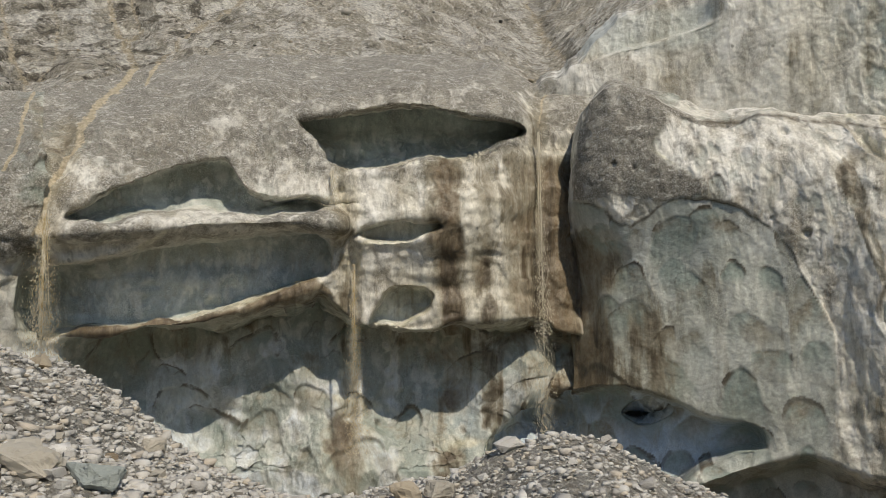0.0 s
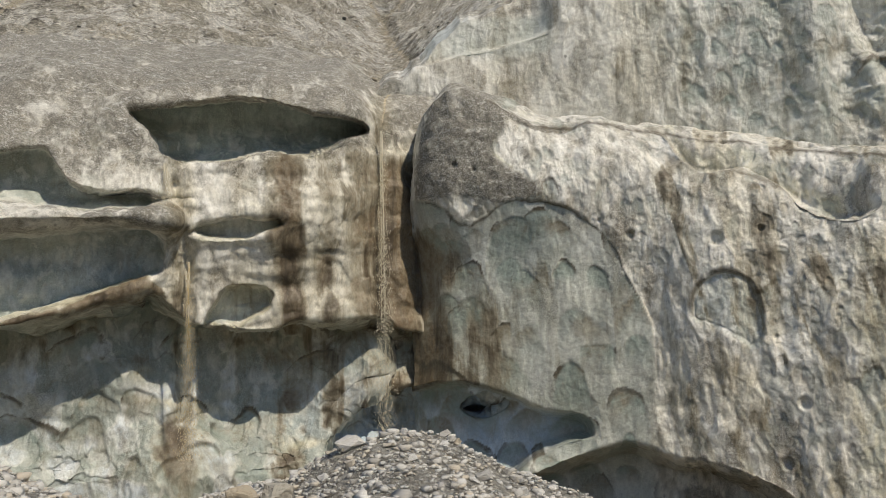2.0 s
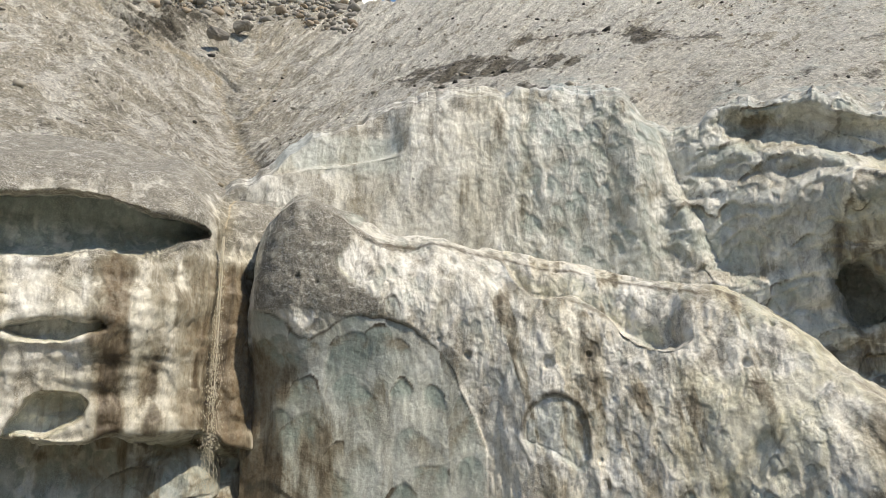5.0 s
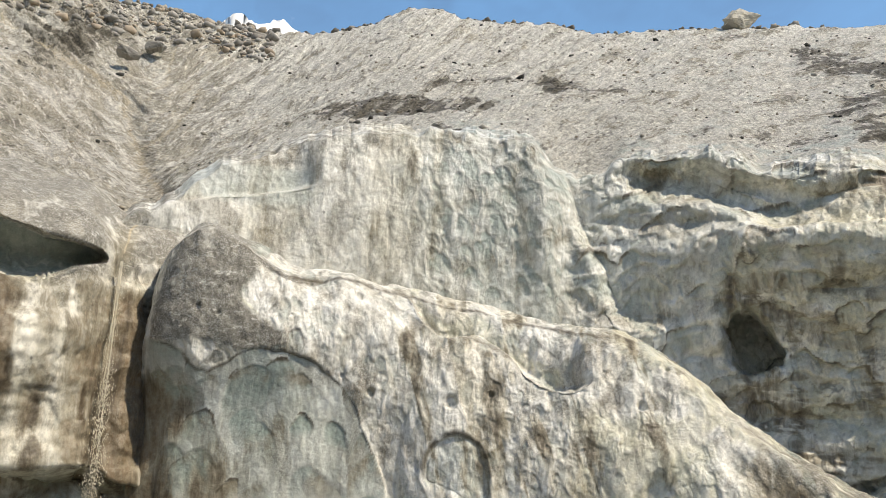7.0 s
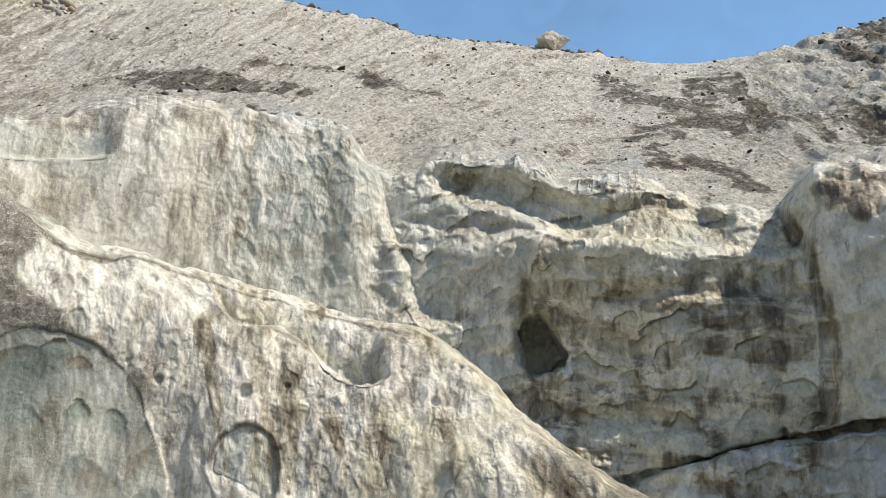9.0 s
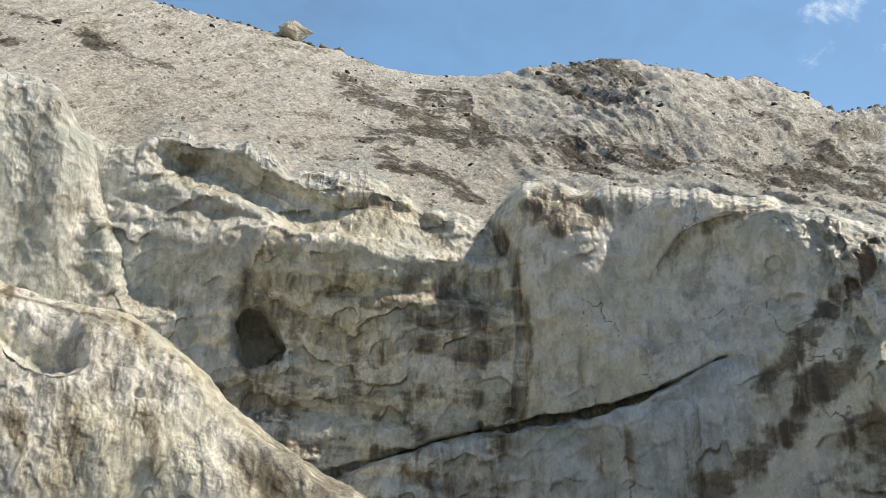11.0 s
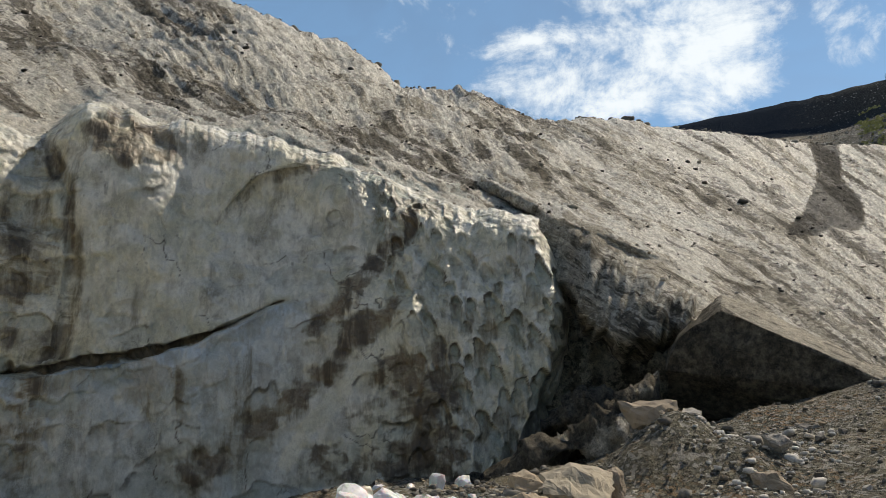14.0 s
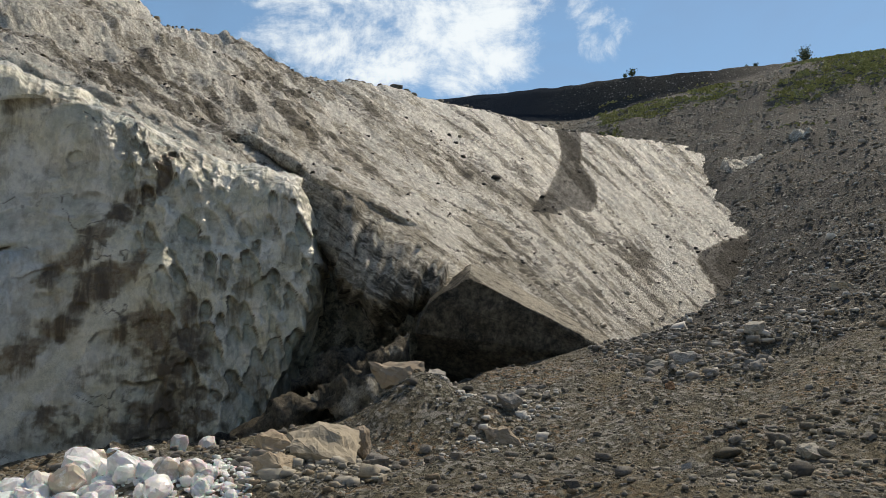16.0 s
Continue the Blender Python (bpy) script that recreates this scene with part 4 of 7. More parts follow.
def build_front_slab():
    foot = [(-20.5, -17, 26.5), (-18, -17, 25), (0, -17, 24), (15, -17, 23.5), (33, -20, 22)]
    low = [(-21, -9, 28.3), (-18.5, -8, 27.3), (-12, -8, 26.6), (-4, -9, 25.6), (2, -9, 24.6), (15, -9, 23.8), (33, -13, 22.5)]
    mid = [(-21, 2, 28.7), (-19.6, 2, 28.0), (-18, 2, 27.2), (-15, 3, 26.5), (-8, 2, 26.1), (0, 2, 25.2), (15, 0, 24.2), (33, -9, 23)]
    high = [(-20.8, 9.5, 27.9), (-19.6, 9.8, 26.6), (-17, 10, 25.9), (-12, 9.2, 25.7), (-3, 8.5, 25.8), (4, 6.6, 25.4), (12, 5, 25), (19, 0.5, 24.4), (33, -7, 23.5)]
    edge = [(-20.5, 12.5, 28), (-19.7, 14.4, 26.8), (-17.4, 16, 26.2), (-14.5, 15, 26.2), (-11.5, 13.4, 26.3), (-7.7, 12.9, 26.7), (-3, 12.2, 26.8), (5, 10.2, 26.6), (12.3, 9.1, 26.2), (16.9, 6.6, 25.6), (19.4, 3.1, 25), (21.6, 1.7, 24.7), (25.2, -0.4, 24.4), (33, -5.5, 24)]
    top = [(-20.6, 13, 29), (-17.4, 16.4, 28.2), (-14.5, 15.3, 28.2), (-11.5, 13.7, 28), (-7.7, 13.25, 28), (-3.5, 12.6, 27.8), (5, 10.7, 27.6), (12.3, 9.7, 27.6), (16.8, 7.3, 27.2), (22, 2.6, 27), (27.6, -0.9, 27), (33, -4.5, 27)]
    back = [(-20.6, 12, 31), (-17.4, 15, 30.5), (-11.5, 12.5, 30.5), (-3.5, 11.5, 30.4), (5, 9.7, 30), (12.3, 8.6, 30), (22, 1.5, 30), (33, -6, 30)]
    G = loft([foot, low, mid, high, edge, top, back], 600, 350, (0, 0.22, 0.52, 0.72, 0.88, 0.95, 1))
    A, E, R = G[..., 0], G[..., 1], G[..., 2].copy()
    flat = np.column_stack([A.ravel() * 0.45, E.ravel() * 0.45, 0 * A.ravel()])
    wob = (fbm(flat, 1.2, 4, 22) * 0.2).reshape(A.shape)
    clean_shade, rust, grime = np.zeros_like(R), np.zeros_like(R), np.zeros_like(R)
    # inner ledge: the face under it stands forward
    ledge = [(-4.5, 12.6), (-2.5, 12.0), (-1.4, 10.3), (-0.0, 9.1), (2.2, 8.9), (5.2, 7.3), (7.0, 6.0), (8.8, 5.3), (11, 6.0)]
    up = above(A, E, ledge) + wob * 0.6
    R += 1.1 * smooth(-0.05, 0.25, up) * np.exp(-np.maximum(up, 0) / 3.5) * ends(A, -4.5, 11, 1.6)
    s = inside(A, E, [(-1.1, -1.1), (-0.8, 1.1), (0.3, 2.1), (1.8, 2.3), (3.1, 1.2), (3.6, -1.1), (3.1, -3.1), (0.8, -1.9)]) + 0.5 * wob
    R += 0.14 * smooth(-0.05, 0.4, s)
    disc_rim = np.exp(-((s - 0.05) / 0.1) ** 2) * smooth(-1.2, 0, E)
    clean_shade = np.maximum(clean_shade, 0.8 * smooth(0, 0.15, s))
    # the ledge's sunlit shelf is painted white
    pure = np.maximum(0.04, 0.8 * smooth(0.1, 0.5, up) * (1 - smooth(0.9, 2.0, up + wob)) * ends(A, -3, 9.5, 1.5))
    pure = np.maximum(pure, 0.75 * np.exp(-((beside(A, E, [(13, 9.0), (17, 6.9), (19.6, 3.6), (22, 2.0), (26, -0.4), (30, -3)]) - 0.2 + wob) / 0.5) ** 2))
    # plates of cleaner ice that spalled off low on the face
    over = E - np.interp(A, [-19.7, -16.4, -13.9, -11.4, -8.9, -7.3, -6.1, -5.0, -3.9, -3.6, -3.0], [7.8, 6.2, 7.4, 7.7, 7.1, 6.0, 3.9, 1.4, -1.4, -5.8, -10.3]) + wob * 2
    zone = smooth(-21, -20, A) * (1 - smooth(-4.5, -3.2, A)) * (1 - smooth(-0.05, 0.15, over))
    R += 0.03 * zone
    brim = np.exp(-((over + 0.05) / 0.1) ** 2) * ends(A, -20.5, -4, 1)
    clean_shade = np.maximum(clean_shade, 0.72 * zone)
    scar = beside(A, E, [(-15.3, 11.7), (-13.4, 10.3), (-11.4, 8.7)])
    pure = np.maximum(pure, 0.9 * np.exp(-((scar + 0.3 * np.abs(wob)) / 0.13) ** 2))
    cap = inside(A, E, [(-20.1, 7.9), (-20.5, 10.3), (-20.1, 12.8), (-19.2, 14.8), (-17.4, 16.6), (-15.6, 16.2), (-14.0, 14.8), (-13.6, 13.2), (-14.6, 11.8), (-13.4, 10.3), (-11.4, 8.7), (-13.9, 7.4), (-16.4, 8.0)]) + wob
    # smooth pale runnel in the lower east, between two swells
    d = beside(A, E, [(11.9, -5.6), (14.9, -1.3), (17.5, 1.3), (19.2, 2.8)])
    R += 0.22 * np.exp(-(d / 0.6) ** 2)
    runnel = np.exp(-(beside(A, E, [(11.5, -3.4), (14.5, 0.4), (18.0, 2.9)]) / 1.1) ** 2)
    pure = np.maximum(pure, 0.6 * runnel)
    # lower east: sunlit brightness put into whiter ice
    pure = np.maximum(pure, 0.95 * smooth(7, 12, A + 6 * wob) * smooth(4.5, 2.5, E + 3 * wob) * smooth(20, 17, A))
    s = inside(A, E, [(-27, -16), (-25.5, -6.4), (-21, -5.5), (-17.5, -5.4), (-14.4, -6.1), (-11.9, -7), (-9, -7.7), (-8, -9.1), (-9.8, -9.6), (-12.7, -11), (-14.6, -13), (-20, -17)]) + wob
    R += 1.5 * smooth(-0.05, 0.6, s) + 2.2 * smooth(-0.05, 0.3, inside(A, E, HOLE_DARK) + 0.6 * wob)
    blue = 0.9 * smooth(0.0, 0.5, s)
    s = inside(A, E, [(-15, -13), (-12.5, -11.8), (-10.2, -10.8), (-6.6, -9.6), (-3.3, -10.0), (2, -11.5), (6, -14), (6, -18), (-15, -18)]) + wob
    R += 2.0 * smooth(-0.05, 0.9, s)
    # west flank and foot: the corner's shade is put into the brown
    rust = 0.2 * smooth(0.1, 0.6, fbm(flat, 3, 3, 5).reshape(R.shape)) + 0.9 * smooth(-16.5, -19.2, A + 3 * wob) * smooth(7.0, 4.5, E + 2 * wob)
    rust = np.maximum(rust, 0.62 * smooth(-11, -16, A + 4 * wob) * smooth(1.5, -2.5, E + 3 * wob))
    grime = 0.66 * smooth(-0.4, 0.5, cap) + 0.2 + 0.35 * smooth(18, 25, A) + 0.25 * smooth(0.1, 0.5, fbm(flat, 2.2, 4, 6).reshape(R.shape))
    grime = np.maximum(grime, 0.9 * np.exp(-((E - np.interp(A, [-20, -17.4, -14.5, -11.5, -7.7], [14.4, 16, 15, 13.4, 12.9]) + 0.25) / 0.35) ** 2) * ends(A, -20, -8, 2))
    rust = np.maximum(rust, 0.6 * smooth(18, 25, A) * (1 - smooth(-1.5, 0.2, E - np.interp(A, [19, 25, 33], [3.0, -0.5, -5.5]))))
    runs = fbm(np.column_stack([A.ravel() * 0.9 + E.ravel() * 0.25, E.ravel() * 0.16, 0 * A.ravel()]), 1.0, 4, 97, gain=0.55).reshape(R.shape)
    rust = np.maximum(rust, 0.5 * smooth(0.0, 0.45, runs) * smooth(-5, -2, A) * (1 - smooth(15, 19, A)) * (1 - zone))
    rust *= 1 - 0.95 * np.clip(blue, 0, 1)
    grime = grime * (1 - clean_shade) * (1 - 0.85 * smooth(7, 12, A + 6 * wob) * smooth(4.5, 2.5, E + 3 * wob) * smooth(20, 17, A))
    P = spot(A, E, R)
    Q = P.reshape(-1, 3)
    plate, rim1, _ = (v.reshape(R.shape) for v in scoops(unrolled(A, P), 1.2, 5, (0.9, 1.15), 0.25))
    mid_cup, rim2, _ = (v.reshape(R.shape) for v in scoops(unrolled(A, P, 0.2), 0.42, 25, (1, 1.9), 0.25, 0.7))
    cup, _, _ = (v.reshape(R.shape) for v in scoops(unrolled(A, P), 0.26, 35, (1, 1.3), 0.25, 0.6))
    pits, _, own = cells(Q, 1.25, 15, (1, 1, 1.1))
    size = 0.07 + 0.15 * own.reshape(R.shape) ** 2
    gritty = smooth(-0.4, 0.5, cap)
    bare = (1 - zone) * (1 - gritty) * (1 - 0.8 * runnel)
    bare_more = bare * smooth(-0.5, 0.5, fbm(Q, 2.6, 3, 8).reshape(R.shape) + 0.2)
    d = -0.045 * plate * zone - (0.05 * mid_cup + 0.04 * cup) * (0.4 * bare + 0.6 * bare_more) - 0.16 * smooth(1.0, 0.55, pits.reshape(R.shape) / size) * (1 - zone)
    d += 0.17 * fbm(Q, 1.6, 4, 33, (1, 1, 2.6)).reshape(R.shape) * (1 - 0.5 * zone) * (1 - 0.5 * gritty) + 0.03 * fbm(Q, 0.3, 3, 36).reshape(R.shape) * gritty
    rim = np.maximum(np.maximum(rim1 * zone, disc_rim), np.maximum(brim, 0.5 * rim2 * bare_more))
    ledge_rim = np.exp(-((up - 0.02) / 0.1) ** 2) * ends(A, -4.5, 10, 1.2)
    edge_line = np.interp(A, [-19.7, -17.4, -14.5, -11.5, -7.7, -3, 5, 12.3], [14.4, 16, 15, 13.4, 12.9, 12.2, 10.2, 9.1])
    rim = np.maximum(rim, np.maximum(0.8 * ledge_rim, 0.9 * np.exp(-((E - edge_line + 0.05 + wob * 0.3) / 0.11) ** 2) * ends(A, -16, 13, 2)))
    P = displaced(P, d * FACING)
    # cup: shade of the plates' upper halves is painted, the relief is slight
    sheet("glacier_front_slab", P, {"clean_shade": clean_shade, "rust": rust, "grime": grime, "blue": blue, "pure": pure, "silt": 0 * R, "rim": rim, "cup": np.maximum(0.92 * zone * smooth(0.05, 0.6, plate), 0.5 * smooth(0.1, 0.6, mid_cup) * bare_more), "ridge": 0.25 + 0.6 * bare}, ICE, "pitted dirty white ice slab leaning before the cliff")


def east_of(A):
    return smooth(24, 32, A)


HOLE = [(19.9, 9.6), (21, 10.9), (22.2, 10.5), (23.2, 8.5), (23.6, 6.9), (22, 6.3), (20.7, 7.1)]
CREST = [(-24, 15.0, 30), (-20.3, 17.4, 30), (-17.5, 20.0, 30.2), (-13.4, 21.5, 30.3), (-8.4, 23.3, 30.5), (-3, 23.6, 30.5), (2.8, 23.9, 30.3), (6.8, 23.0, 30), (8.5, 20.9, 30.3), (10.6, 20.1, 30.8), (14.9, 21.6, 30.8), (20.2, 21.7, 31),
         (25.4, 19.9, 31.5), (28, 20.4, 31.8), (34.2, 17.7, 32.2), (38.7, 17.2, 33), (41.6, 19.6, 32), (44, 19.3, 31.8), (49.8, 18.6, 31.8), (56.3, 17.8, 31.5), (58.8, 17.3, 31.3), (64.6, 15.0, 30.8), (68.4, 13.6, 30.5), (73.3, 12.7, 30.5), (75.6, 10.4, 33)]


def build_upper_wall():
    foot = [(-24, 2, 32), (0, 1, 31), (22, -7, 30), (32, -13, 29), (45, -11.5, 29), (60, -7.5, 28), (66, -7, 28), (71.6, -6, 28.6), (73.2, -5.6, 32)]
    low = [(-24, 6, 32), (0, 4, 30.8), (18, 0, 30.4), (24, -1.2, 31.3), (30, -3, 31.0), (41, -2, 30.6), (55, -2.5, 29), (66, -2.5, 28.2), (72.6, -2.2, 28.8), (74.2, -2, 32)]
    mid = [(-24, 10, 31), (0, 10, 30.2), (17, 7, 30.6), (22, 7, 31.8), (28, 6, 31.8), (36, 6, 31.6), (41, 6.5, 30.9), (56, 6.5, 29.6), (66, 5, 28.4), (74.6, 5, 29.0), (76.1, 5, 32)]
    high = [(-24, 14, 30.4), (-10, 17, 30.2), (0, 18, 30), (7.5, 17.5, 29.8), (10, 16, 30.6), (20, 16, 30.4), (30, 13.5, 30.6), (38.7, 12, 32), (42, 13, 31), (56, 13, 30.8), (66, 10.5, 29.4), (74.8, 8.8, 29.4), (76.4, 8.5, 32.5)]
    over = [(b, e + 0.6, r + 2.2) for b, e, r in CREST[:-1]] + [(75.7, 11.2, 35)]
    G = loft([foot, low, mid, high, CREST, over], 1100, 330, (0, 0.2, 0.46, 0.72, 0.93, 1))
    A, E, R = G[..., 0], G[..., 1].copy(), G[..., 2].copy()
    crest = pchip([c[0] for c in CREST], [c[1] for c in CREST], A.ravel().clip(-24, 75.6)).reshape(A.shape)
    E += smooth(-2.5, 0, E - crest) * (0.28 * fbm(np.column_stack([A.ravel() * 0.9, 0 * A.ravel(), 0 * A.ravel()]), 1.0, 4, 92).reshape(A.shape))
    flat = np.column_stack([A.ravel() * 0.45, E.ravel() * 0.45, 0 * A.ravel()])
    wob = (fbm(flat, 1.2, 4, 23) * 0.2).reshape(A.shape)
    clean_shade, rust, grime = np.zeros_like(R), np.zeros_like(R), np.zeros_like(R)
    # spur left of the broad hollow: a slanting edge
    d = A - (8.2 + (21 - E) * 0.42) + wob
    R += 0.9 * smooth(-0.2, 0.8, d) * np.exp(-np.maximum(d, 0) / 5) * smooth(9, 12, E)
    # blue upper step at the western end
    step = [(-20.6, 17.2), (-17.4, 18.1), (-14, 18.6), (-11, 19.4), (-9.6, 19.9), (-9.2, 21.5)]
    up = above(A, E, step) + wob * 0.5
    R += 0.7 * smooth(0, 0.15, up) * ends(A, -20.6, -9.2, 2.5)
    clean_shade = np.maximum(clean_shade, 0.7 * ends(A, -22, -9, 2) * smooth(17.6, 18.6, E) * (1 - smooth(20.4, 21, E)))
    s = inside(A, E, HOLE) + wob * 0.4
    R += 3.2 * smooth(-0.3, 0.12, s) - 0.08 * np.exp(-((s + 0.35) / 0.4) ** 2)
    clean_shade = np.maximum(clean_shade, smooth(0.1, 0.4, s) * 0.6)
    # long curled ledges in the hollow
    for line, k in (([(14.5, 19.5), (20, 18.6), (24.5, 16.4), (27, 16.8), (30, 15.4), (34, 14.6)], 0.55), ([(24, 13.2), (30, 12.2), (35, 12.4), (38.5, 13.0)], 0.35), ([(12, 10.6), (16, 10.2), (19, 10.2)], 0.3)):
        up = above(A, E, line) + wob * 0.5
        R += 0.6 * k * smooth(-0.9, 0.5, up) * np.exp(-np.maximum(up, 0) / 2.2) * ends(A, line[0][0], line[-1][0], 2.5)
        rust = np.maximum(rust, 0.4 * np.exp(-((up - 0.5 + 2 * wob) / 1.2) ** 2) * ends(A, line[0][0], line[-1][0], 3))
    d = beside(A, E, [(15, 20.3), (20, 19.6), (24, 17.9), (27, 17.9), (31, 18.0), (34.5, 16.9)]) + 1.5 * wob
    R += 1.0 * np.exp(-(d / 1.0) ** 2)
    # band under the crest lip: brown stain with its shade painted in
    rust = np.maximum(rust, 0.55 * np.exp(-(d / 1.2) ** 2))
    R -= 0.4 * np.exp(-(beside(A, E, [(22, 15.4), (25, 15.6), (28, 16.0), (33, 14.8), (37, 14.6)]) / 1.0) ** 2)
    for a, w, k in ((-4.2, 2.4, 0.42), (-0.6, 0.8, 0.4), (-14.0, 1.6, 0.25), (6.0, 1.2, 0.25)):
        rust = np.maximum(rust, k * np.exp(-((A + 3 * wob - a) / w) ** 2) * smooth(11.5, 16, E + 3 * wob))
    clean_shade = np.maximum(clean_shade, 0.6 * ends(A, 0.5, 11, 3) * smooth(19, 15, E + 4 * wob))
    # pale plate under the slanting crack
    crack = [(26, -1.4), (32.3, 0.5), (35.9, 1.6), (41.2, 2.7), (47.7, 3.9), (51.8, 5.5), (55.9, 7.4), (58.4, 7.6)]
    up = above(A, E, crack) + wob * 0.5
    R -= 0.9 * smooth(0.1, -0.25, up) * ends(A, 26, 58.4, 7) * np.exp(np.minimum(up, 0) / 9)
    R += 0.55 * np.exp(-((up - 0.1) / 0.15) ** 2) * ends(A, 26, 56, 2)
    # the crack's shaded gap is mostly painted, as a dark brown line
    rust = np.maximum(rust, 1.25 * np.exp(-((up - 0.1) / 0.15) ** 2) * ends(A, 26, 56, 2))
    glow = np.exp(np.minimum(up, 0) / 3.5)
    plate = smooth(0.1, -0.3, up) * ends(A, 29, 58, 3)
    # brown seam at the notch and the slanting dirty fold on the nose
    seam = beside(A, E, [(38.9, 17.2), (40.6, 14), (41.2, 9), (40.8, 3.5), (38, 2.5)])
    rust = np.maximum(rust, 0.75 * np.exp(-(seam / 0.75) ** 2))
    R += 0.35 * np.exp(-(seam / 0.4) ** 2)
    bend = 1.7 * fbm(flat, 1.3, 5, 52, gain=0.6).reshape(R.shape)
    torn = 0.6 + 0.7 * smooth(-0.6, 0.6, fbm(flat, 0.9, 4, 53).reshape(R.shape))
    fold = beside(A + bend, E + 0.6 * bend, [(66.1, 14.8), (65.1, 14.2), (62.8, 11.1), (59.8, 7.7), (58.1, 5.4)])
    gash = beside(A + bend, E + 0.6 * bend, [(62.3, 6.0), (60, 3.6), (57.5, 1.7), (54.4, -1.1), (50.2, -4.1)])
    link = beside(A + 0.6 * bend, E, [(63.5, 12.3), (64.3, 9.8), (64.0, 7.7), (61.9, 5.6)])
    veins = 0.72 + 0.45 * smooth(-0.3, 0.3, fbm(flat, 0.4, 4, 57, (1, 0.7, 1)).reshape(R.shape))
    rust = np.maximum(rust, 0.95 * torn * veins * np.exp(-(fold / 1.05) ** 2))
    rust = np.maximum(rust, 1.1 * torn * veins * np.exp(-(gash / 1.35) ** 2))
    rust = np.maximum(rust, 0.8 * torn * veins * np.exp(-(link / 0.5) ** 2))
    spine = [(64.6, 7.0), (63.6, 5.6), (62.2, 3.7), (60.7, 2.1), (58.9, 0.2), (57.2, -1.6), (55.6, -4)]
    rib = beside(A + 0.2 * bend, E, spine)
    # brown blots; those at 39.2 and 36.5 are stronger, near the crack
    for a, e, w, h in ((39.2, 1.3, 2.4, 0.9), (36.5, -1.6, 3, 1.3), (67, -1, 4, 2.5), (71, 3, 1.5, 3), (58.5, 12.5, 1.2, 1.5), (46.5, 0.3, 0.9, 1.8), (48.2, 1.4, 0.6, 2.0), (44, 18.6, 2.4, 0.8), (30, 7.5, 6, 2.2), (28, 5.5, 5, 1.2), (57, -4.5, 2, 1.6), (24.3, 9, 0.7, 2.5), (36.5, 7, 2.6, 3), (25.2, 7.0, 1.0, 0.8)):
        rust = np.maximum(rust, (0.8 if a in (39.2, 36.5) else 0.52) * np.exp(-((A - a) / w) ** 2 - ((E - e) / h) ** 2))
    belly = inside(A + 1.5 * bend, E, [(65.4, 4.5), (62.4, 1.7), (59.5, -0.9), (57.5, -3.7), (57.5, -6), (66.7, -6), (67.6, -0.6), (67.4, 3.9)])
    rust = np.maximum(rust, 0.8 * torn * veins * smooth(-1.5, 1.5, belly))
    # basin brown also stands in for the shade under its overhang
    rust = np.maximum(rust, 0.06 + 0.14 * smooth(18, 36, A) + 0.24 * ends(A, 20, 42, 5) * (1 - smooth(11, 15, E)) + 0.16 * smooth(60, 64, A) * (1 - smooth(4, 11, E)) + 0.08 * smooth(60, 64, A))
    arch = beside(A, E, [(50.4, 12.9), (51.6, 14.2), (53.2, 15.7), (55.5, 16.5), (58, 17.0)])
    rust = np.maximum(rust, 0.55 * np.exp(-(arch / 0.45) ** 2))
    R -= 0.4 * smooth(0.0, 0.5, above(A, E, [(50.4, 12.9), (51.6, 14.2), (53.2, 15.7), (55.5, 16.5), (58, 17.0)])) * ends(A, 50.4, 58, 2)
    bands = fbm(np.column_stack([A.ravel() * 0.14, E.ravel() * 0.62 + A.ravel() * 0.06, 0 * A.ravel()]), 1.0, 5, 55, gain=0.6).reshape(R.shape)
    rust = np.maximum(rust, 0.6 * smooth(-0.05, 0.4, bands) * ends(A, 17, 43, 4) * (1 - smooth(12, 16, E)))
    rust *= 1 - 0.75 * smooth(0.1, -0.4, bands) * ends(A, 17, 43, 4)
    rust = np.maximum(rust, 0.8 * smooth(-0.3, 0.6, inside(A, E, [(40.8, 18.1), (42.4, 20.2), (45.0, 20.2), (47.6, 18.9), (47.2, 16.6), (43.3, 16.1)]) + 3 * wob))
    rust *= 1 - 0.9 * np.exp(-(rib / 0.75) ** 2)
    mouth = inside(A, E, HOLE) + wob * 0.4
    rust *= 1 - 0.9 * smooth(-0.5, 0.0, mouth)
    clean_shade = np.maximum(clean_shade, 0.4 * smooth(24, 30, A) * (0.6 + 0.4 * fbm(flat, 2.5, 3, 51).reshape(R.shape)) + 0.3 * plate)
    clean_shade = np.maximum(clean_shade, 0.35 * ends(A, -6, 26, 6) * smooth(10, 13, E))
    grime = 0.1 * (1 - smooth(-12, -2, A)) + 0.16 - 0.08 * smooth(38, 46, A) + 0.3 * smooth(-2.5, -0.3, E - pchip([c[0] for c in CREST], [c[1] for c in CREST], A.ravel()).reshape(A.shape)) * (A < 35)
    grime = grime * (1 - clean_shade)
    P = spot(A, E, R)
    Q = P.reshape(-1, 3)
    west = 1 - smooth(8.5, 11, A)
    nose = smooth(61.5, 64.5, A + 0.3 * (E - 8))
    plain = ends(A, 39.5, 64, 2.5)
    basin = np.clip(1 - west - nose - plain, 0, 1)
    drop, rim1, _ = (v.reshape(R.shape) for v in scoops(unrolled(A, P, 0.45), 0.42, 6, (1, 1.8), 0.25, 0.8))
    lump, rim2, own2 = (v.reshape(R.shape) for v in scoops(unrolled(A, P, -0.15), 0.95, 16, (1.35, 1.0), 0.45))
    tiny, rim3, _ = (v.reshape(R.shape) for v in scoops(unrolled(A, P), 0.4, 36, (1.2, 1), 0.4))
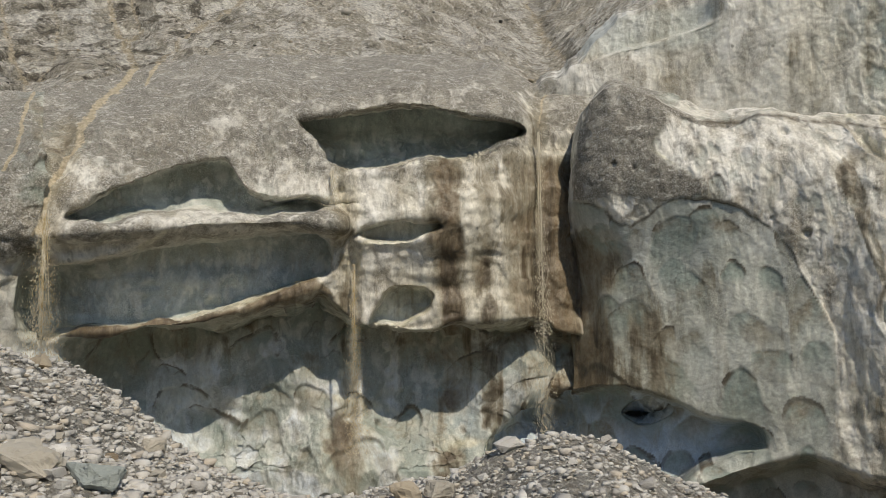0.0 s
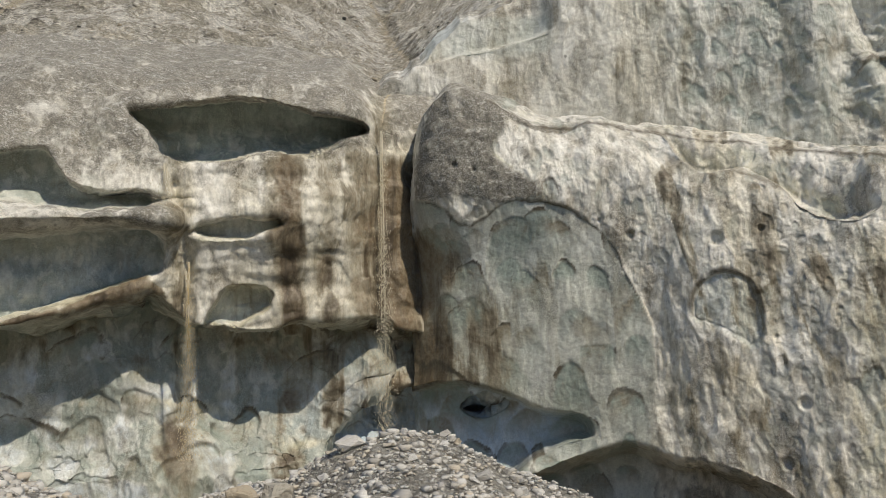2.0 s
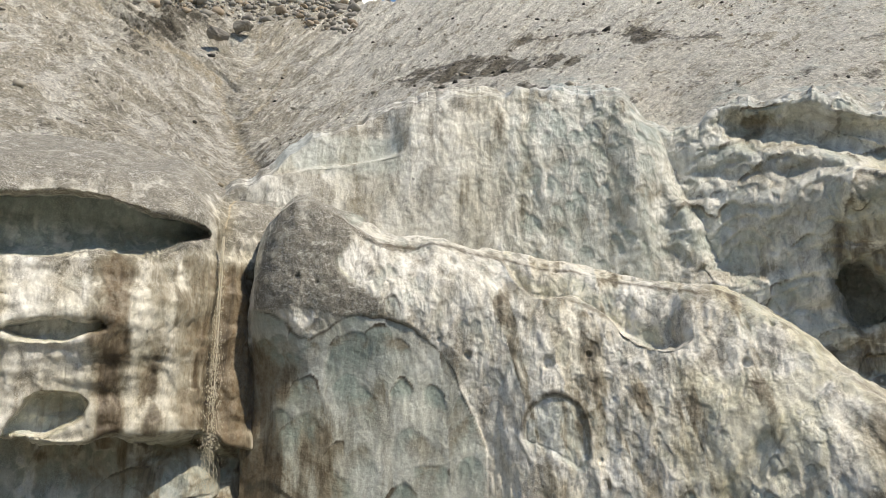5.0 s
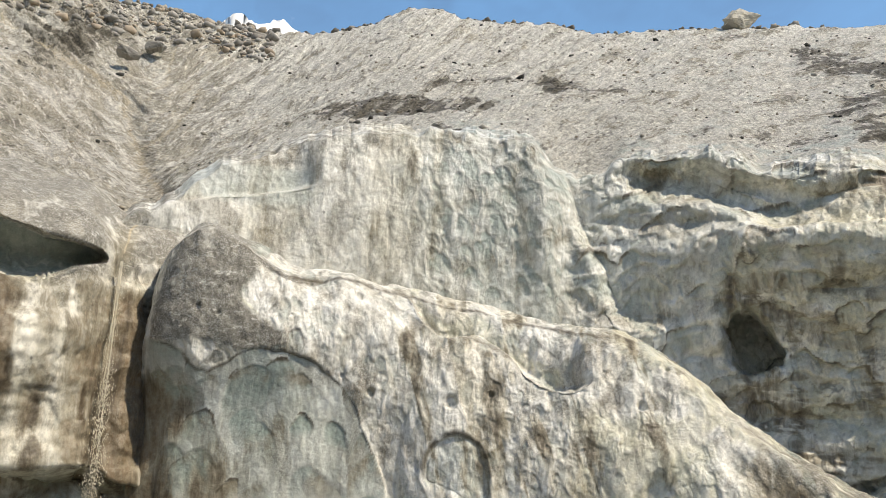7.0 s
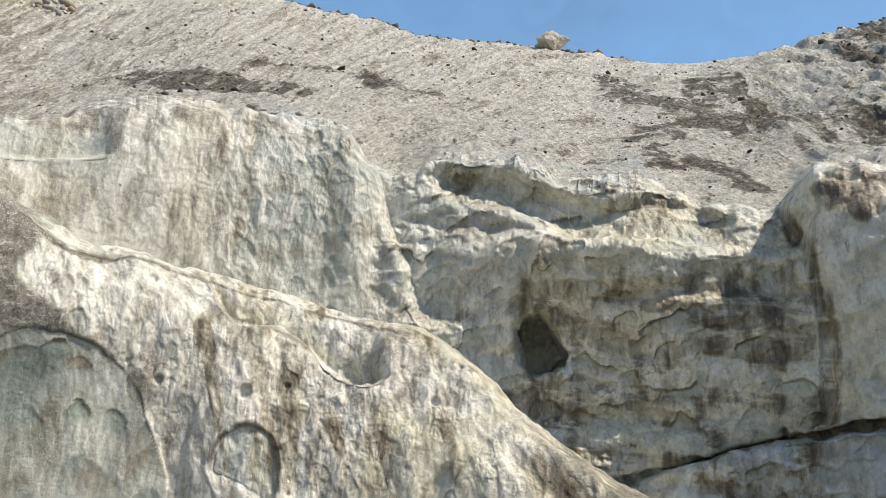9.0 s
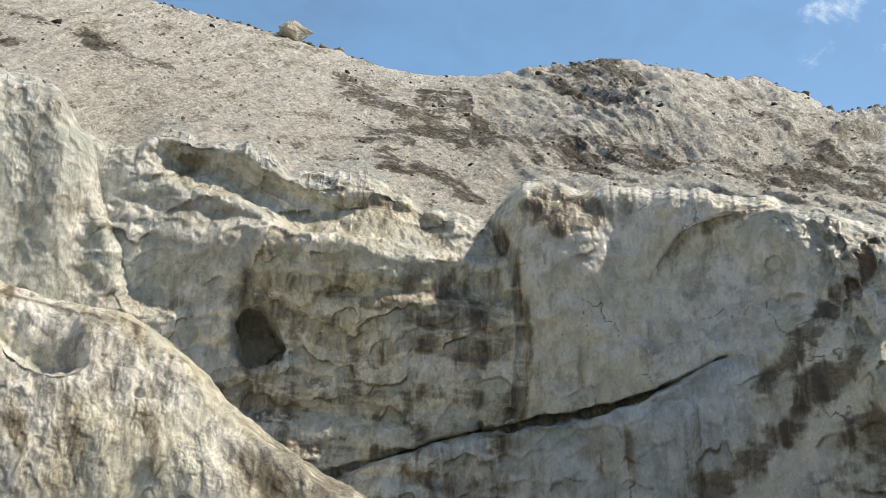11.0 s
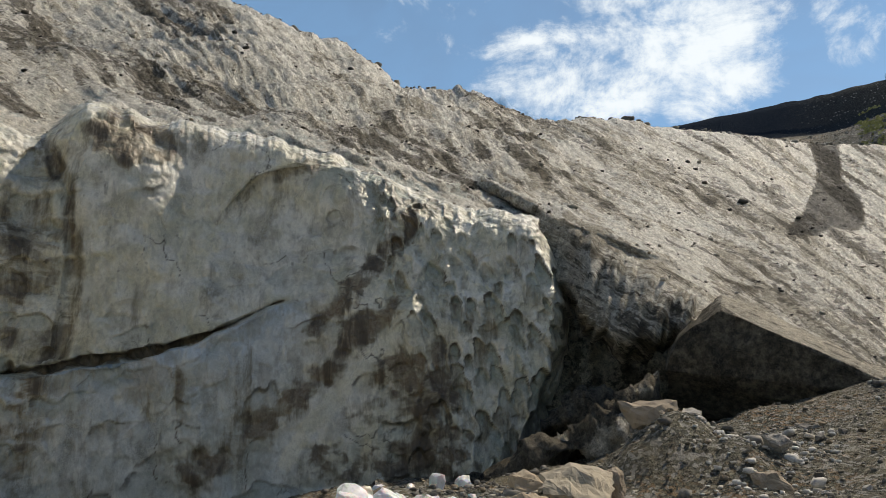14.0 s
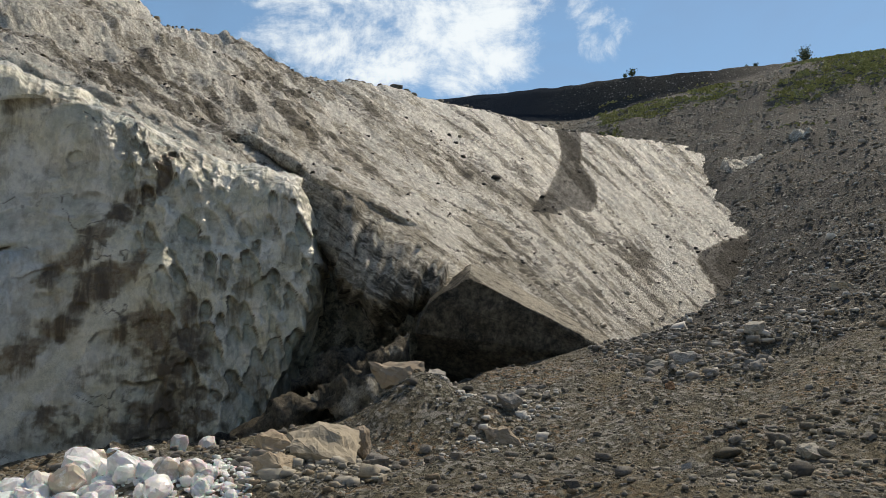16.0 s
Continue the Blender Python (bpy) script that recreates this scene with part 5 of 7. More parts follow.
    flute, rim4, own4 = (v.reshape(R.shape) for v in scoops(unrolled(A, P, 0.45), 0.42, 26, (1, 2.7), 0.3))
    sheetlike = smooth(-0.3, 0.5, fbm(flat, 2.0, 3, 54).reshape(R.shape))
    rust *= 1 - 0.55 * smooth(0.35, 0.05, flute) * nose
    keen = west * (0.15 + 0.85 * smooth(-5, 1, A + 4 * wob))
    d = -0.06 * drop * keen - 0.03 * tiny * west
    d += basin * (0.26 * billow(Q, 3.0, 3, 35, (1.8, 1.8, 0.8), 0.45).reshape(R.shape) * smooth(0, -3, E - crest) - 0.22 * lump - 0.08 * tiny)
    d += plain * (0.22 * billow(Q, 2.6, 3, 37, (1.2, 1.2, 1.0), 0.45).reshape(R.shape) - 0.18 * lump * sheetlike - 0.05 * tiny)
    d += nose * (1 - 0.5 * smooth(-1.2, 0, E - crest)) * (-0.3 * flute - 0.06 * tiny + 0.25 * fbm(Q, 1.4, 3, 38, (1, 1, 1.5)).reshape(R.shape))
    d += 0.20 * (1 - 0.6 * east_of(A)) * fbm(Q, 2.2, 4, 34, (1, 1, 2.0), 0.42).reshape(R.shape)
    rim = 0.3 * rim1 * keen + (0.9 * rim2 * (own2 > 0.5) + 0.3 * rim3) * basin + 0.8 * rim2 * sheetlike * plain + (rim4 + 0.25 * rim3) * nose
    # painted shade of the scallop hollows, by part of the wall
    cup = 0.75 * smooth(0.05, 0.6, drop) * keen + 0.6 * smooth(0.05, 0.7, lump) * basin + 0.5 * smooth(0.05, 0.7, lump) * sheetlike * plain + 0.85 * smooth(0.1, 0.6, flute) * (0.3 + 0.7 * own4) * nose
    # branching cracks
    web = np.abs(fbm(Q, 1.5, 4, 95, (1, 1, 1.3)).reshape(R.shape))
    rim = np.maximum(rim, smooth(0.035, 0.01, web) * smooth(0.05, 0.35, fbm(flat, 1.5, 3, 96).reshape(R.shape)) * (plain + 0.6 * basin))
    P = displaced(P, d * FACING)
    # flute crests whitened: their light is put into the colour
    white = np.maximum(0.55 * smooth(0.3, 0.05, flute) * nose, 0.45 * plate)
    # sunlight shining through the eastern ice is put into a paler colour
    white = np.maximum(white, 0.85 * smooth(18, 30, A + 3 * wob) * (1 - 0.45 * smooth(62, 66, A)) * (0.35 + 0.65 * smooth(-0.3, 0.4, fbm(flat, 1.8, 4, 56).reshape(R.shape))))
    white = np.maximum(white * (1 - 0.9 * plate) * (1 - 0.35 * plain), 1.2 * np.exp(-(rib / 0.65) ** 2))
    sheet("glacier_upper_wall", P, {"clean_shade": clean_shade, "rust": rust, "grime": grime, "blue": 0.85 * plate * glow, "pure": white, "silt": 0 * R, "rim": np.clip(rim, 0, 1), "cup": np.clip(cup, 0, 1) * (1 - np.exp(-(rib / 0.7) ** 2)), "ridge": (1 - np.exp(-(rib / 0.6) ** 2)) * (0.75 * west * (0.5 + 0.5 * smooth(-6, 0, A)) + 0.85 * basin + 0.6 * plain + 1.0 * nose)}, ICE, "scalloped ice wall, dirty white to teal, stained brown")


def build_slope():
    """The gritty upper surface, from the cliff's edge to the skyline."""
    low = [(-75, 11, 28), (-57, 13, 28.5), (-46, 16.2, 29.5), (-39, 16.6, 29.5), (-31, 17, 29.5), (-26, 16.4, 29.5), (-22.4, 14.4, 29.8)]
    low += [(b, e - 0.5, r + 1.6) for b, e, r in CREST[1:-1]]
    low += [(76, 12.2, 31), (77.6, 11.7, 31), (81, 9.5, 30.6), (82.6, 8.5, 30.4), (85.1, 6.6, 30), (88, 4.2, 29.6), (92, 1.9, 28.8), (96.6, -0.4, 28), (100, 1.6, 35), (104.8, 2.6, 39)]
    mid = [(-75, 20, 44), (-57, 21, 46), (-40, 22.6, 46), (-32, 21.6, 45), (-28.3, 21.2, 46), (-24.5, 21.2, 48), (-20, 21.4, 45), (-15, 22.8, 42), (-9.4, 25.2, 42), (-4.1, 26.4, 42), (3.2, 27.1, 42), (10, 26.8, 42),
           (20, 25.6, 43), (30, 23.8, 44), (40, 22.6, 44), (50, 22.9, 45), (60, 20.4, 44), (70, 16.8, 44), (78, 14.2, 46), (86, 11.4, 46), (94, 8.2, 44), (100, 6.8, 45), (106.8, 7.6, 51)]
    upper = [(-75, 24, 62), (-57, 25, 64), (-40, 26, 66), (-33, 26.2, 66), (-28, 26.2, 66), (-23, 26.6, 68), (-17.7, 27.6, 66), (-10, 28.8, 60), (-2, 30.4, 58), (8, 29.8, 58), (20, 28.4, 58),
             (30, 26.8, 60), (40, 25.8, 60), (50, 26.0, 62), (60, 23.2, 66), (70, 20.2, 68), (80, 17.6, 70), (88, 15.0, 72), (96, 12.4, 74), (105, 11.6, 76)]
    top = [(-75, 28, 84), (-57, 28.6, 86), (-40, 29, 88), (-33.2, 29.1, 86), (-28.2, 29.5, 86), (-22.8, 30.2, 84), (-17.7, 29.9, 82), (-12, 30.1, 80), (-7.1, 31, 78), (-2, 32.6, 76), (2.7, 31.7, 76), (7.8, 31.4, 76), (11.8, 30.6, 76),
           (18.7, 30.1, 77), (26.1, 29.1, 78), (30.6, 28.2, 79), (35.2, 27.7, 80), (40, 27.9, 82), (46.7, 28.4, 84), (52.1, 27.5, 86), (57.5, 25.9, 88), (61.3, 24.5, 90), (64.2, 22.7, 92), (69.2, 22.4, 94), (71.5, 21.4, 96),
           (75, 20.1, 98), (78.3, 20.0, 100), (80.9, 19.6, 100), (83.5, 18.9, 100), (87.8, 18.0, 100), (93.3, 16.5, 100), (98.6, 15.6, 99), (104.3, 14.4, 98)]
    over = [(b, e - 2.5, r + 16) for b, e, r in top]
    face = [(b, e - 0.3, r - 0.1) for b, e, r in low if b < 75] + [(76, 7.8, 30.2), (77.8, 5.4, 28.7), (80.2, 4.2, 28.2), (82.4, 5.0, 28.4), (85.1, 5.2, 28.8), (88, 3.9, 29.2), (92, 1.6, 28.4), (96.6, -0.7, 27.7), (100, 1.3, 34.6), (104.8, 2.3, 38.7)]
    brow = [(b, e - (1.6 if 75 < b < 93 else 0.8), r + (2.6 if 75 < b < 93 else 1.5)) for b, e, r in face]
    G = loft([brow, face, low, mid, upper, top, over], 1350, 195, (0, 0.04, 0.12, 0.4, 0.69, 0.94, 1))
    A, E, R = G[..., 0], G[..., 1], G[..., 2].copy()
    flat = np.column_stack([A.ravel() * 0.5, E.ravel() * 0.5, 0 * A.ravel()])
    wob = (fbm(flat, 1.5, 4, 24) * 0.25).reshape(A.shape)
    bare, earth_shade, silt = np.zeros_like(R), np.zeros_like(R), np.zeros_like(R)
    # gullies with melt water
    for line, w, depth, s in (([(-20.8, 17.6), (-22.6, 19.5), (-23.6, 21.5), (-23.9, 23.8), (-28.3, 25.8), (-33, 27.1)], 0.9, 1.6, 0.7), ([(-22.6, 14.6), (-21.4, 16.6), (-20.8, 17.6)], 0.5, 0.8, 0.8),
                              ([(-22.8, 20.5), (-20.5, 22.5), (-19, 25.5)], 0.6, 0.5, 0.6), ([(-23.8, 23), (-21.8, 25.5), (-21.2, 28.5)], 0.5, 0.5, 0.5), ([(-23.2, 21.2), (-20.6, 24.4), (-18, 27.8)], 0.5, 0.4, 0.4),
                              ([(-55, 12.6), (-51.9, 16.8), (-52.4, 18), (-53.9, 20.9), (-56, 25)], 0.6, 0.45, 0.95), ([(-52.4, 18), (-51.7, 19.3), (-52.3, 21.1), (-52, 24)], 0.45, 0.3, 0.8),
                              ([(-51.1, 15.7), (-50.4, 17.3), (-48.1, 19.3), (-45.4, 21), (-43, 23)], 0.45, 0.35, 0.9), ([(-59.6, 10.6), (-58.7, 13.5), (-58.4, 15), (-60.1, 17.9), (-60.8, 22)], 0.5, 0.35, 0.8),
                              ([(-58.4, 15), (-57.2, 16.6), (-56.9, 19), (-57.5, 22)], 0.4, 0.3, 0.6)):
        d = beside(A + 1.4 * wob, E, line)
        R += depth * np.exp(-(d / w) ** 2) + (1.3 * np.exp(-(d / 1.5) ** 2) if line[0][0] < -40 else 0)
        silt = np.maximum(silt, s * np.exp(-(d / (w * 0.36)) ** 2))
    # dark earthy bands and hollows; one line darkens the crevasse's eastern gap
    for line, w, k in (([(-0.9, 24.4), (2.6, 23.8), (6.1, 23.2)], 0.22, 0.6), ([(-1.7, 27.4), (2.2, 27.5), (5.8, 27.6), (9.4, 27.0), (11.7, 26.7), (14.5, 26.5)], 0.34, 0.7), ([(94, 10.6), (96, 9), (99, 7.4)], 0.5, 0.7),
                       ([(27, 27), (36, 23.5), (46, 22.6), (58, 21), (66, 18)], 0.7, 0.62), ([(30, 21.3), (34, 21.0), (38, 19.0)], 0.35, 0.8), ([(-30, 26), (-26, 28)], 1.4, 0.55), ([(46, 22.6), (58, 20.2), (68, 16.9)], 0.8, 0.5), ([(82.6, 16.7), (84.3, 15.5), (86.4, 13.6)], 0.35, 0.75), ([(87.6, 7.4), (90.5, 7.0), (95.4, 4.6), (97.3, 3.2)], 0.3, 0.6), ([(20, 22.6), (28.5, 21.6)], 0.4, 0.3)):
        earth_shade = np.maximum(earth_shade, k * np.exp(-((beside(A, E, line) + wob) / w) ** 2))
    heap = inside(A, E, [(-10.4, 24.2), (-9.0, 25.7), (-7.0, 25.8), (-5.1, 26.4), (-3.0, 26.3), (-0.7, 26.3), (2.4, 26.3), (3.9, 25.8), (-1.0, 25.2), (-6.7, 24.8)]) + 0.6 * wob
    earth_shade = np.maximum(earth_shade, 0.6 * smooth(-0.12, 0.15, heap))
    # long crevasse along the slope, its lower lip standing proud
    stripe = inside(A, E, [(92.9, 17.4), (94.8, 17.4), (95.0, 14.0), (95.8, 12.1), (95.5, 10.7), (94.0, 10.9), (92.2, 10.5), (91.2, 10.9), (92.6, 12.6), (93.2, 15.0)]) + wob * 0.8
    earth_shade = np.maximum(earth_shade, 1.7 * smooth(-0.15, 0.3, stripe))
    tongue = inside(A, E, [(102.6, 7.0), (104.0, 7.8), (107.3, 8.0), (107.5, 5), (104.6, 3.6), (103.4, 5.2)]) + wob * 0.8
    earth_shade = np.maximum(earth_shade, 1.7 * smooth(-0.15, 0.3, tongue))
    crev = [(50, 20.4), (55, 18.9), (60, 17.8), (64.7, 17.4), (68, 16.4), (70.8, 15.4), (73.9, 13.7), (78.4, 12.0), (81, 10.5), (85.2, 8.9), (87.6, 7.5), (90.5, 7.1), (95.4, 4.7), (97.3, 3.2)]
    up = above(A, E, crev) + wob * 0.5
    gap = 0.75 + 0.2 * smooth(-0.4, 0.4, fbm(np.column_stack([A.ravel(), 0 * A.ravel(), 0 * A.ravel()]), 2.6, 3, 91).reshape(R.shape))
    R -= 4.0 * gap * (1 - 0.5 * smooth(73, 77, A)) * (1 - 0.7 * smooth(82, 86, A)) * smooth(-0.75, 0.25, up) * np.exp(-np.maximum(up, 0) / 7.0) * ends(A, 67, 97.3, 4)
    shelf2 = [(50, 19.6), (56, 18.6), (60.1, 17.6), (64.6, 16.4), (70.5, 14.5)]
    up = above(A, E, shelf2) + wob * 0.5
    R -= 1.5 * smooth(-0.5, 0.5, up) * np.exp(-np.maximum(up, 0) / 6) * ends(A, 51, 70.5, 4)
    # bare ice: near the edge, on the facets below the eastern skyline, by the gully
    rim = np.maximum(0, E - pchip([c[0] for c in low], [c[1] for c in low], A.ravel().clip(-75, 104.8)).reshape(A.shape))
    bare = 1.35 * np.exp(-(rim / (2.2 + 2.2 * smooth(10, 30, A))) ** 2) * ends(A, -6, 76, 6)
    bare = np.maximum(bare, 0.62 * ends(A, 36, 62, 6) * smooth(22.5, 25, E) * (1 - smooth(30, 31, E)))
    bare = np.maximum(bare, 0.72 * smooth(76, 84, A) * smooth(-0.6, 1.2, E - np.interp(A, [78, 82.6, 85, 91.5, 96, 105], [18.6, 16.6, 14.6, 11.4, 8.0, 4.0]) + wob))
    bare = np.maximum(bare, 0.5 * smooth(96, 99, A))
    bare = np.maximum(bare, 0.42 * ends(A, -12, 30, 6) * smooth(26, 28, E))
    bare = np.maximum(bare, 0.46 * ends(A, -20, 62, 8) - 0.12 + 0.38 * smooth(-24, -16, A))
    bare = np.maximum(bare, 0.22 * (1 - smooth(-24, -20, A)))
    bare = np.maximum(bare, 0.85 * ends(A, 48, 71, 4) * np.exp(-(np.maximum(0, E - pchip([44, 56, 70.5], [22.4, 20.2, 16.4], A.ravel().clip(44, 70.5)).reshape(A.shape)) / 0.8) ** 2))
    row = np.linspace(0, 1, 195)[:, None] + 0 * A
    # face under the broken edge: its shade is put into soil colour
    earth_shade = np.maximum(earth_shade, 0.28 * smooth(0.13, 0.08, row + wob * 0.02) * ends(A, 75.5, 93, 1.5))
    bare *= 1 - np.minimum(earth_shade, 1)
    P = spot(A, E, R)
    Q = P.reshape(-1, 3)
    gully = fbm(Q, 3.2, 5, 36).reshape(R.shape)
    # grain of the surface: fanning from the gully in the west, falling eastward on the long flank
    fall = np.linspace(-76, 106, 400)
    path = np.cumsum(pchip([-75, -40, -24, -20, 10, 30, 60, 84, 94, 105], [0.25, 0.1, -0.6, 0.75, 0.35, -0.1, -0.55, -0.65, -1.0, -1.05], fall)) * (fall[1] - fall[0])
    along = np.column_stack([E.ravel() - np.interp(A.ravel(), fall, path), A.ravel() * 0.12, E.ravel() * 0.05])
    lines = (fbm(along, 0.34, 4, 37, gain=0.65)).reshape(R.shape)
    seams = smooth(0.22, 0.34, fbm(np.column_stack([along[:, 0], along[:, 1] * 0.8, 0 * along[:, 0]]), 0.38, 3, 43).reshape(R.shape)) * smooth(78, 88, A)
    earth_shade = np.maximum(earth_shade, 0.58 * seams)
    drift = fbm(np.column_stack([along[:, 0] * 0.55, along[:, 1] * 1.4, 0 * along[:, 0]]), 1.0, 5, 44, gain=0.6).reshape(R.shape)
    earth_shade = np.maximum(earth_shade, 0.56 * smooth(-0.05, 0.3, drift) * ends(A, 26, 84, 6) * smooth(1, 3, rim))
    earth_shade = np.maximum(earth_shade, 0.24 * smooth(-43, -48, A + 8 * wob) * smooth(13.5, 16, E))
    bare = np.maximum(bare, 0.8 * smooth(0.05, -0.35, drift) * smooth(-18, -8, A))
    dashes = fbm(np.column_stack([along[:, 0] * 3.0, along[:, 1] * 6.0, along[:, 2]]), 0.55, 3, 40).reshape(R.shape)
    dash = smooth(0.42, 0.6, dashes + 0.25 * gully) * (1 - smooth(70, 80, A))
    knob, _, _ = (v.reshape(R.shape) for v in scoops(unrolled(A, spot(A, E, 33 + 0 * R)), 0.8, 9, (1.2, 0.8), 0.4))
    far = 0.6 + R / 60
    high = pchip([t[0] for t in top], [t[1] for t in top], A.ravel().clip(-75, 104.3)).reshape(A.shape)
    broad = fbm(Q, 9.0, 3, 39).reshape(R.shape) * smooth(0.5, 3, rim) * smooth(0.5, 4, high - E) * (1 - 0.75 * smooth(70, 80, A))
    d = ((0.16 + 0.24 * smooth(28, 40, A)) * gully * (1 - 0.75 * smooth(70, 80, A)) + (0.45 + 0.45 * smooth(28, 40, A)) * broad + (0.09 - 0.05 * smooth(78, 86, A) + 0.16 * (1 - smooth(-30, -20, A)) + 0.11 * ends(A, 40, 80, 8)) * far * lines + (-0.34) * np.exp(-(rim / 3.2) ** 2) * ends(A, 2, 76, 6) * knob + 0.09 * fbm(Q, 0.6, 4, 46).reshape(R.shape)) * (0.5 + 0.5 * smooth(28, 60, R))
    ribs = billow(np.column_stack([A.ravel() * 1.2 - E.ravel() * 0.5, E.ravel() * 0.25, 0 * A.ravel()]), 1.0, 3, 88, gain=0.5).reshape(R.shape)
    d = d + 0.22 * ribs * smooth(0.14, 0.09, row) * ends(A, 74, 88, 2)
    P = displaced(P, d * FACING)
    sheet("glacier_slope", P, {"bare": bare, "earth_shade": earth_shade, "silt": silt, "lines": lines, "dash": dash, "across": along[:, 0].reshape(R.shape), "down": A}, SLOPE, "gritty grey glacier slope with bare ice and debris bands")
    return P, A, E, earth_shade


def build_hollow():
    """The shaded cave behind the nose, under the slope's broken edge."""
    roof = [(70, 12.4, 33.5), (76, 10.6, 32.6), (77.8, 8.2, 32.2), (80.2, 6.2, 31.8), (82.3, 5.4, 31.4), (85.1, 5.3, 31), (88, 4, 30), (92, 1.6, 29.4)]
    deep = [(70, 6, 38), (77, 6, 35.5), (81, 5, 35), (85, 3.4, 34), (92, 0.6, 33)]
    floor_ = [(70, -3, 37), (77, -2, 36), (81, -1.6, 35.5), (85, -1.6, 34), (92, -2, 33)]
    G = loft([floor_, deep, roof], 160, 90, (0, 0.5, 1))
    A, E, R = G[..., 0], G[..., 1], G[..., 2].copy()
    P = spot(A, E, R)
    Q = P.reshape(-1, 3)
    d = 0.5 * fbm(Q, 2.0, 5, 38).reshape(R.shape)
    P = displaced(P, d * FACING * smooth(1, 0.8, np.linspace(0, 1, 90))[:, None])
    sheet("glacier_hollow", P, {"bare": 0 * R, "earth_shade": 0.3 + 0 * R, "silt": 0 * R, "lines": 0 * R, "dash": 0 * R}, SLOPE, "dirt-covered ice roof over a dark hollow")


FACING = 1.0
WEST_A, WEST_E, WEST_R = build_cliff_west()
build_front_slab()
build_upper_wall()
SLOPE_P, SLOPE_A, SLOPE_E, SLOPE_EARTH = build_slope()
build_hollow()


# ---- stones, blocks and fallen ice ----
def hull(points, cuts=0, rough=0.0, seed=0, flat=True):
    """A bmesh: the convex hull of some points, its faces cut finer and roughened."""
    bm = bmesh.new()
    for p in points:
        bm.verts.new(p)
    got = bmesh.ops.convex_hull(bm, input=bm.verts)
    bmesh.ops.delete(bm, geom=list({g for g in got["geom_interior"] + got["geom_unused"] if isinstance(g, bmesh.types.BMVert)}), context="VERTS")
    if cuts:
        bmesh.ops.triangulate(bm, faces=bm.faces)
        bmesh.ops.subdivide_edges(bm, edges=bm.edges, cuts=cuts, use_grid_fill=True)
        bm.normal_update()
        size = max((v.co.length for v in bm.verts))
        for v in bm.verts:
            q = v.co / size * 2.2 + Vector((seed * 3.1, 0, 0))
            v.co += v.normal * rough * size * (noise.noise(q) + 0.5 * noise.noise(q * 2.3) + 0.3 * noise.noise(q * 5.1))
    for f in bm.faces:
        f.smooth = not flat
    return bm


def mesh_of(name, bm, material):
    me = bpy.data.meshes.new(name)
    bm.to_mesh(me)
    bm.free()
    me.materials.append(material)
    return me


def rock_points(rng, n, sx, sy, sz):
    """Corners of a broken block: a skewed box with its edges knocked off."""
    box = np.array([(a, b, c) for a in (-1, 1) for b in (-1, 1) for c in (-1, 1)], float)
    box *= rng.uniform(0.35, 0.9, (8, 3))
    box[:, 0] += rng.uniform(-0.35, 0.35) * box[:, 2]
    box[:, 1] += rng.uniform(-0.35, 0.35) * box[:, 0]
    p = rng.normal(size=(max(n - 8, 0), 3))
    p /= np.linalg.norm(p, axis=1, keepdims=True)
    return np.concatenate([0.82 * box, p * rng.uniform(0.7, 1.0, (len(p), 1))]) * (sx, sy, sz)


def part(name, bm, material, parent, label=""):
    ob = new(name, mesh_of(name, bm, material))
    ob.parent = parent
    return tagged(ob, label)


def on_ground(bearing, reach):
    b = radians(bearing)
    x, y = reach * math.sin(b), reach * math.cos(b)
    return x, y, float(ground_level(np.array([x]), np.array([y]))[0])


def boulder(bearing, reach, size, seed, material, label, turn_z=0.0, sink=0.36, lift=None):
    """A single block of stone, bedded in the rubble."""
    rng = np.random.default_rng(seed)
    bm = hull(rock_points(rng, 22, *(s / 2 for s in size)), 6, 0.11, seed)
    ob = new("boulder", mesh_of("boulder", bm, material))
    x, y, z = on_ground(bearing, reach)
    ob.matrix_world = pose(x, y, (z if lift is None else lift) + size[2] * (0.5 - sink), 0, 0, turn_z)
    return tagged(ob, label, "boulder")


TAN_STONE = stone_material("tan_rock", (0.40, 0.345, 0.255), (0.56, 0.49, 0.38), (0.48, 0.385, 0.27))
WARM = "tan weathered angular boulder bedded in grey rubble"
GREY = "rough grey angular boulder lying on gravel"
boulder(72.2, 13.6, (1.2, 0.8, 0.66), 3, TAN_STONE, WARM, 20)
boulder(76.0, 14.0, (0.62, 0.5, 0.5), 4, PALE_STONE, "pale angular granite block on dark rubble", 60, 0.15)
boulder(75.8, 12.3, (1.8, 1.4, 0.75), 5, TAN_STONE, "broad flat tan boulder lying among ice and gravel", 5, 0.2)
boulder(72.6, 11.4, (0.8, 0.7, 0.4), 6, TAN_STONE, WARM, 80)
boulder(78.4, 13.2, (0.5, 0.45, 0.66), 7, STONE, "upright grey wedge of rock in rubble", 10, 0.2)
boulder(79.6, 12.2, (0.6, 0.5, 0.45), 8, STONE, GREY, 40)
boulder(81.4, 16.2, (1.3, 1.0, 0.9), 9, STONE, "large ridged boulder half buried in gravel", 35, 0.45)
boulder(84.0, 16.4, (0.9, 0.6, 0.45), 10, STONE, GREY, 15)
boulder(91.0, 19.5, (1.7, 0.9, 0.55), 11, DARK_STONE, "dark flat boulder at the rim of the hollow", 20)
boulder(89.2, 15.2, (0.6, 0.55, 0.42), 12, STONE, "pale grey broken rock on brown gravel", 70)
boulder(88.6, 14.0, (0.75, 0.6, 0.4), 13, STONE, "pale grey broken rock on brown gravel", 10)
boulder(106.1, 22.5, (1.0, 0.8, 0.55), 14, PALE_STONE, "flat pale boulder on the rubble slope", 0)
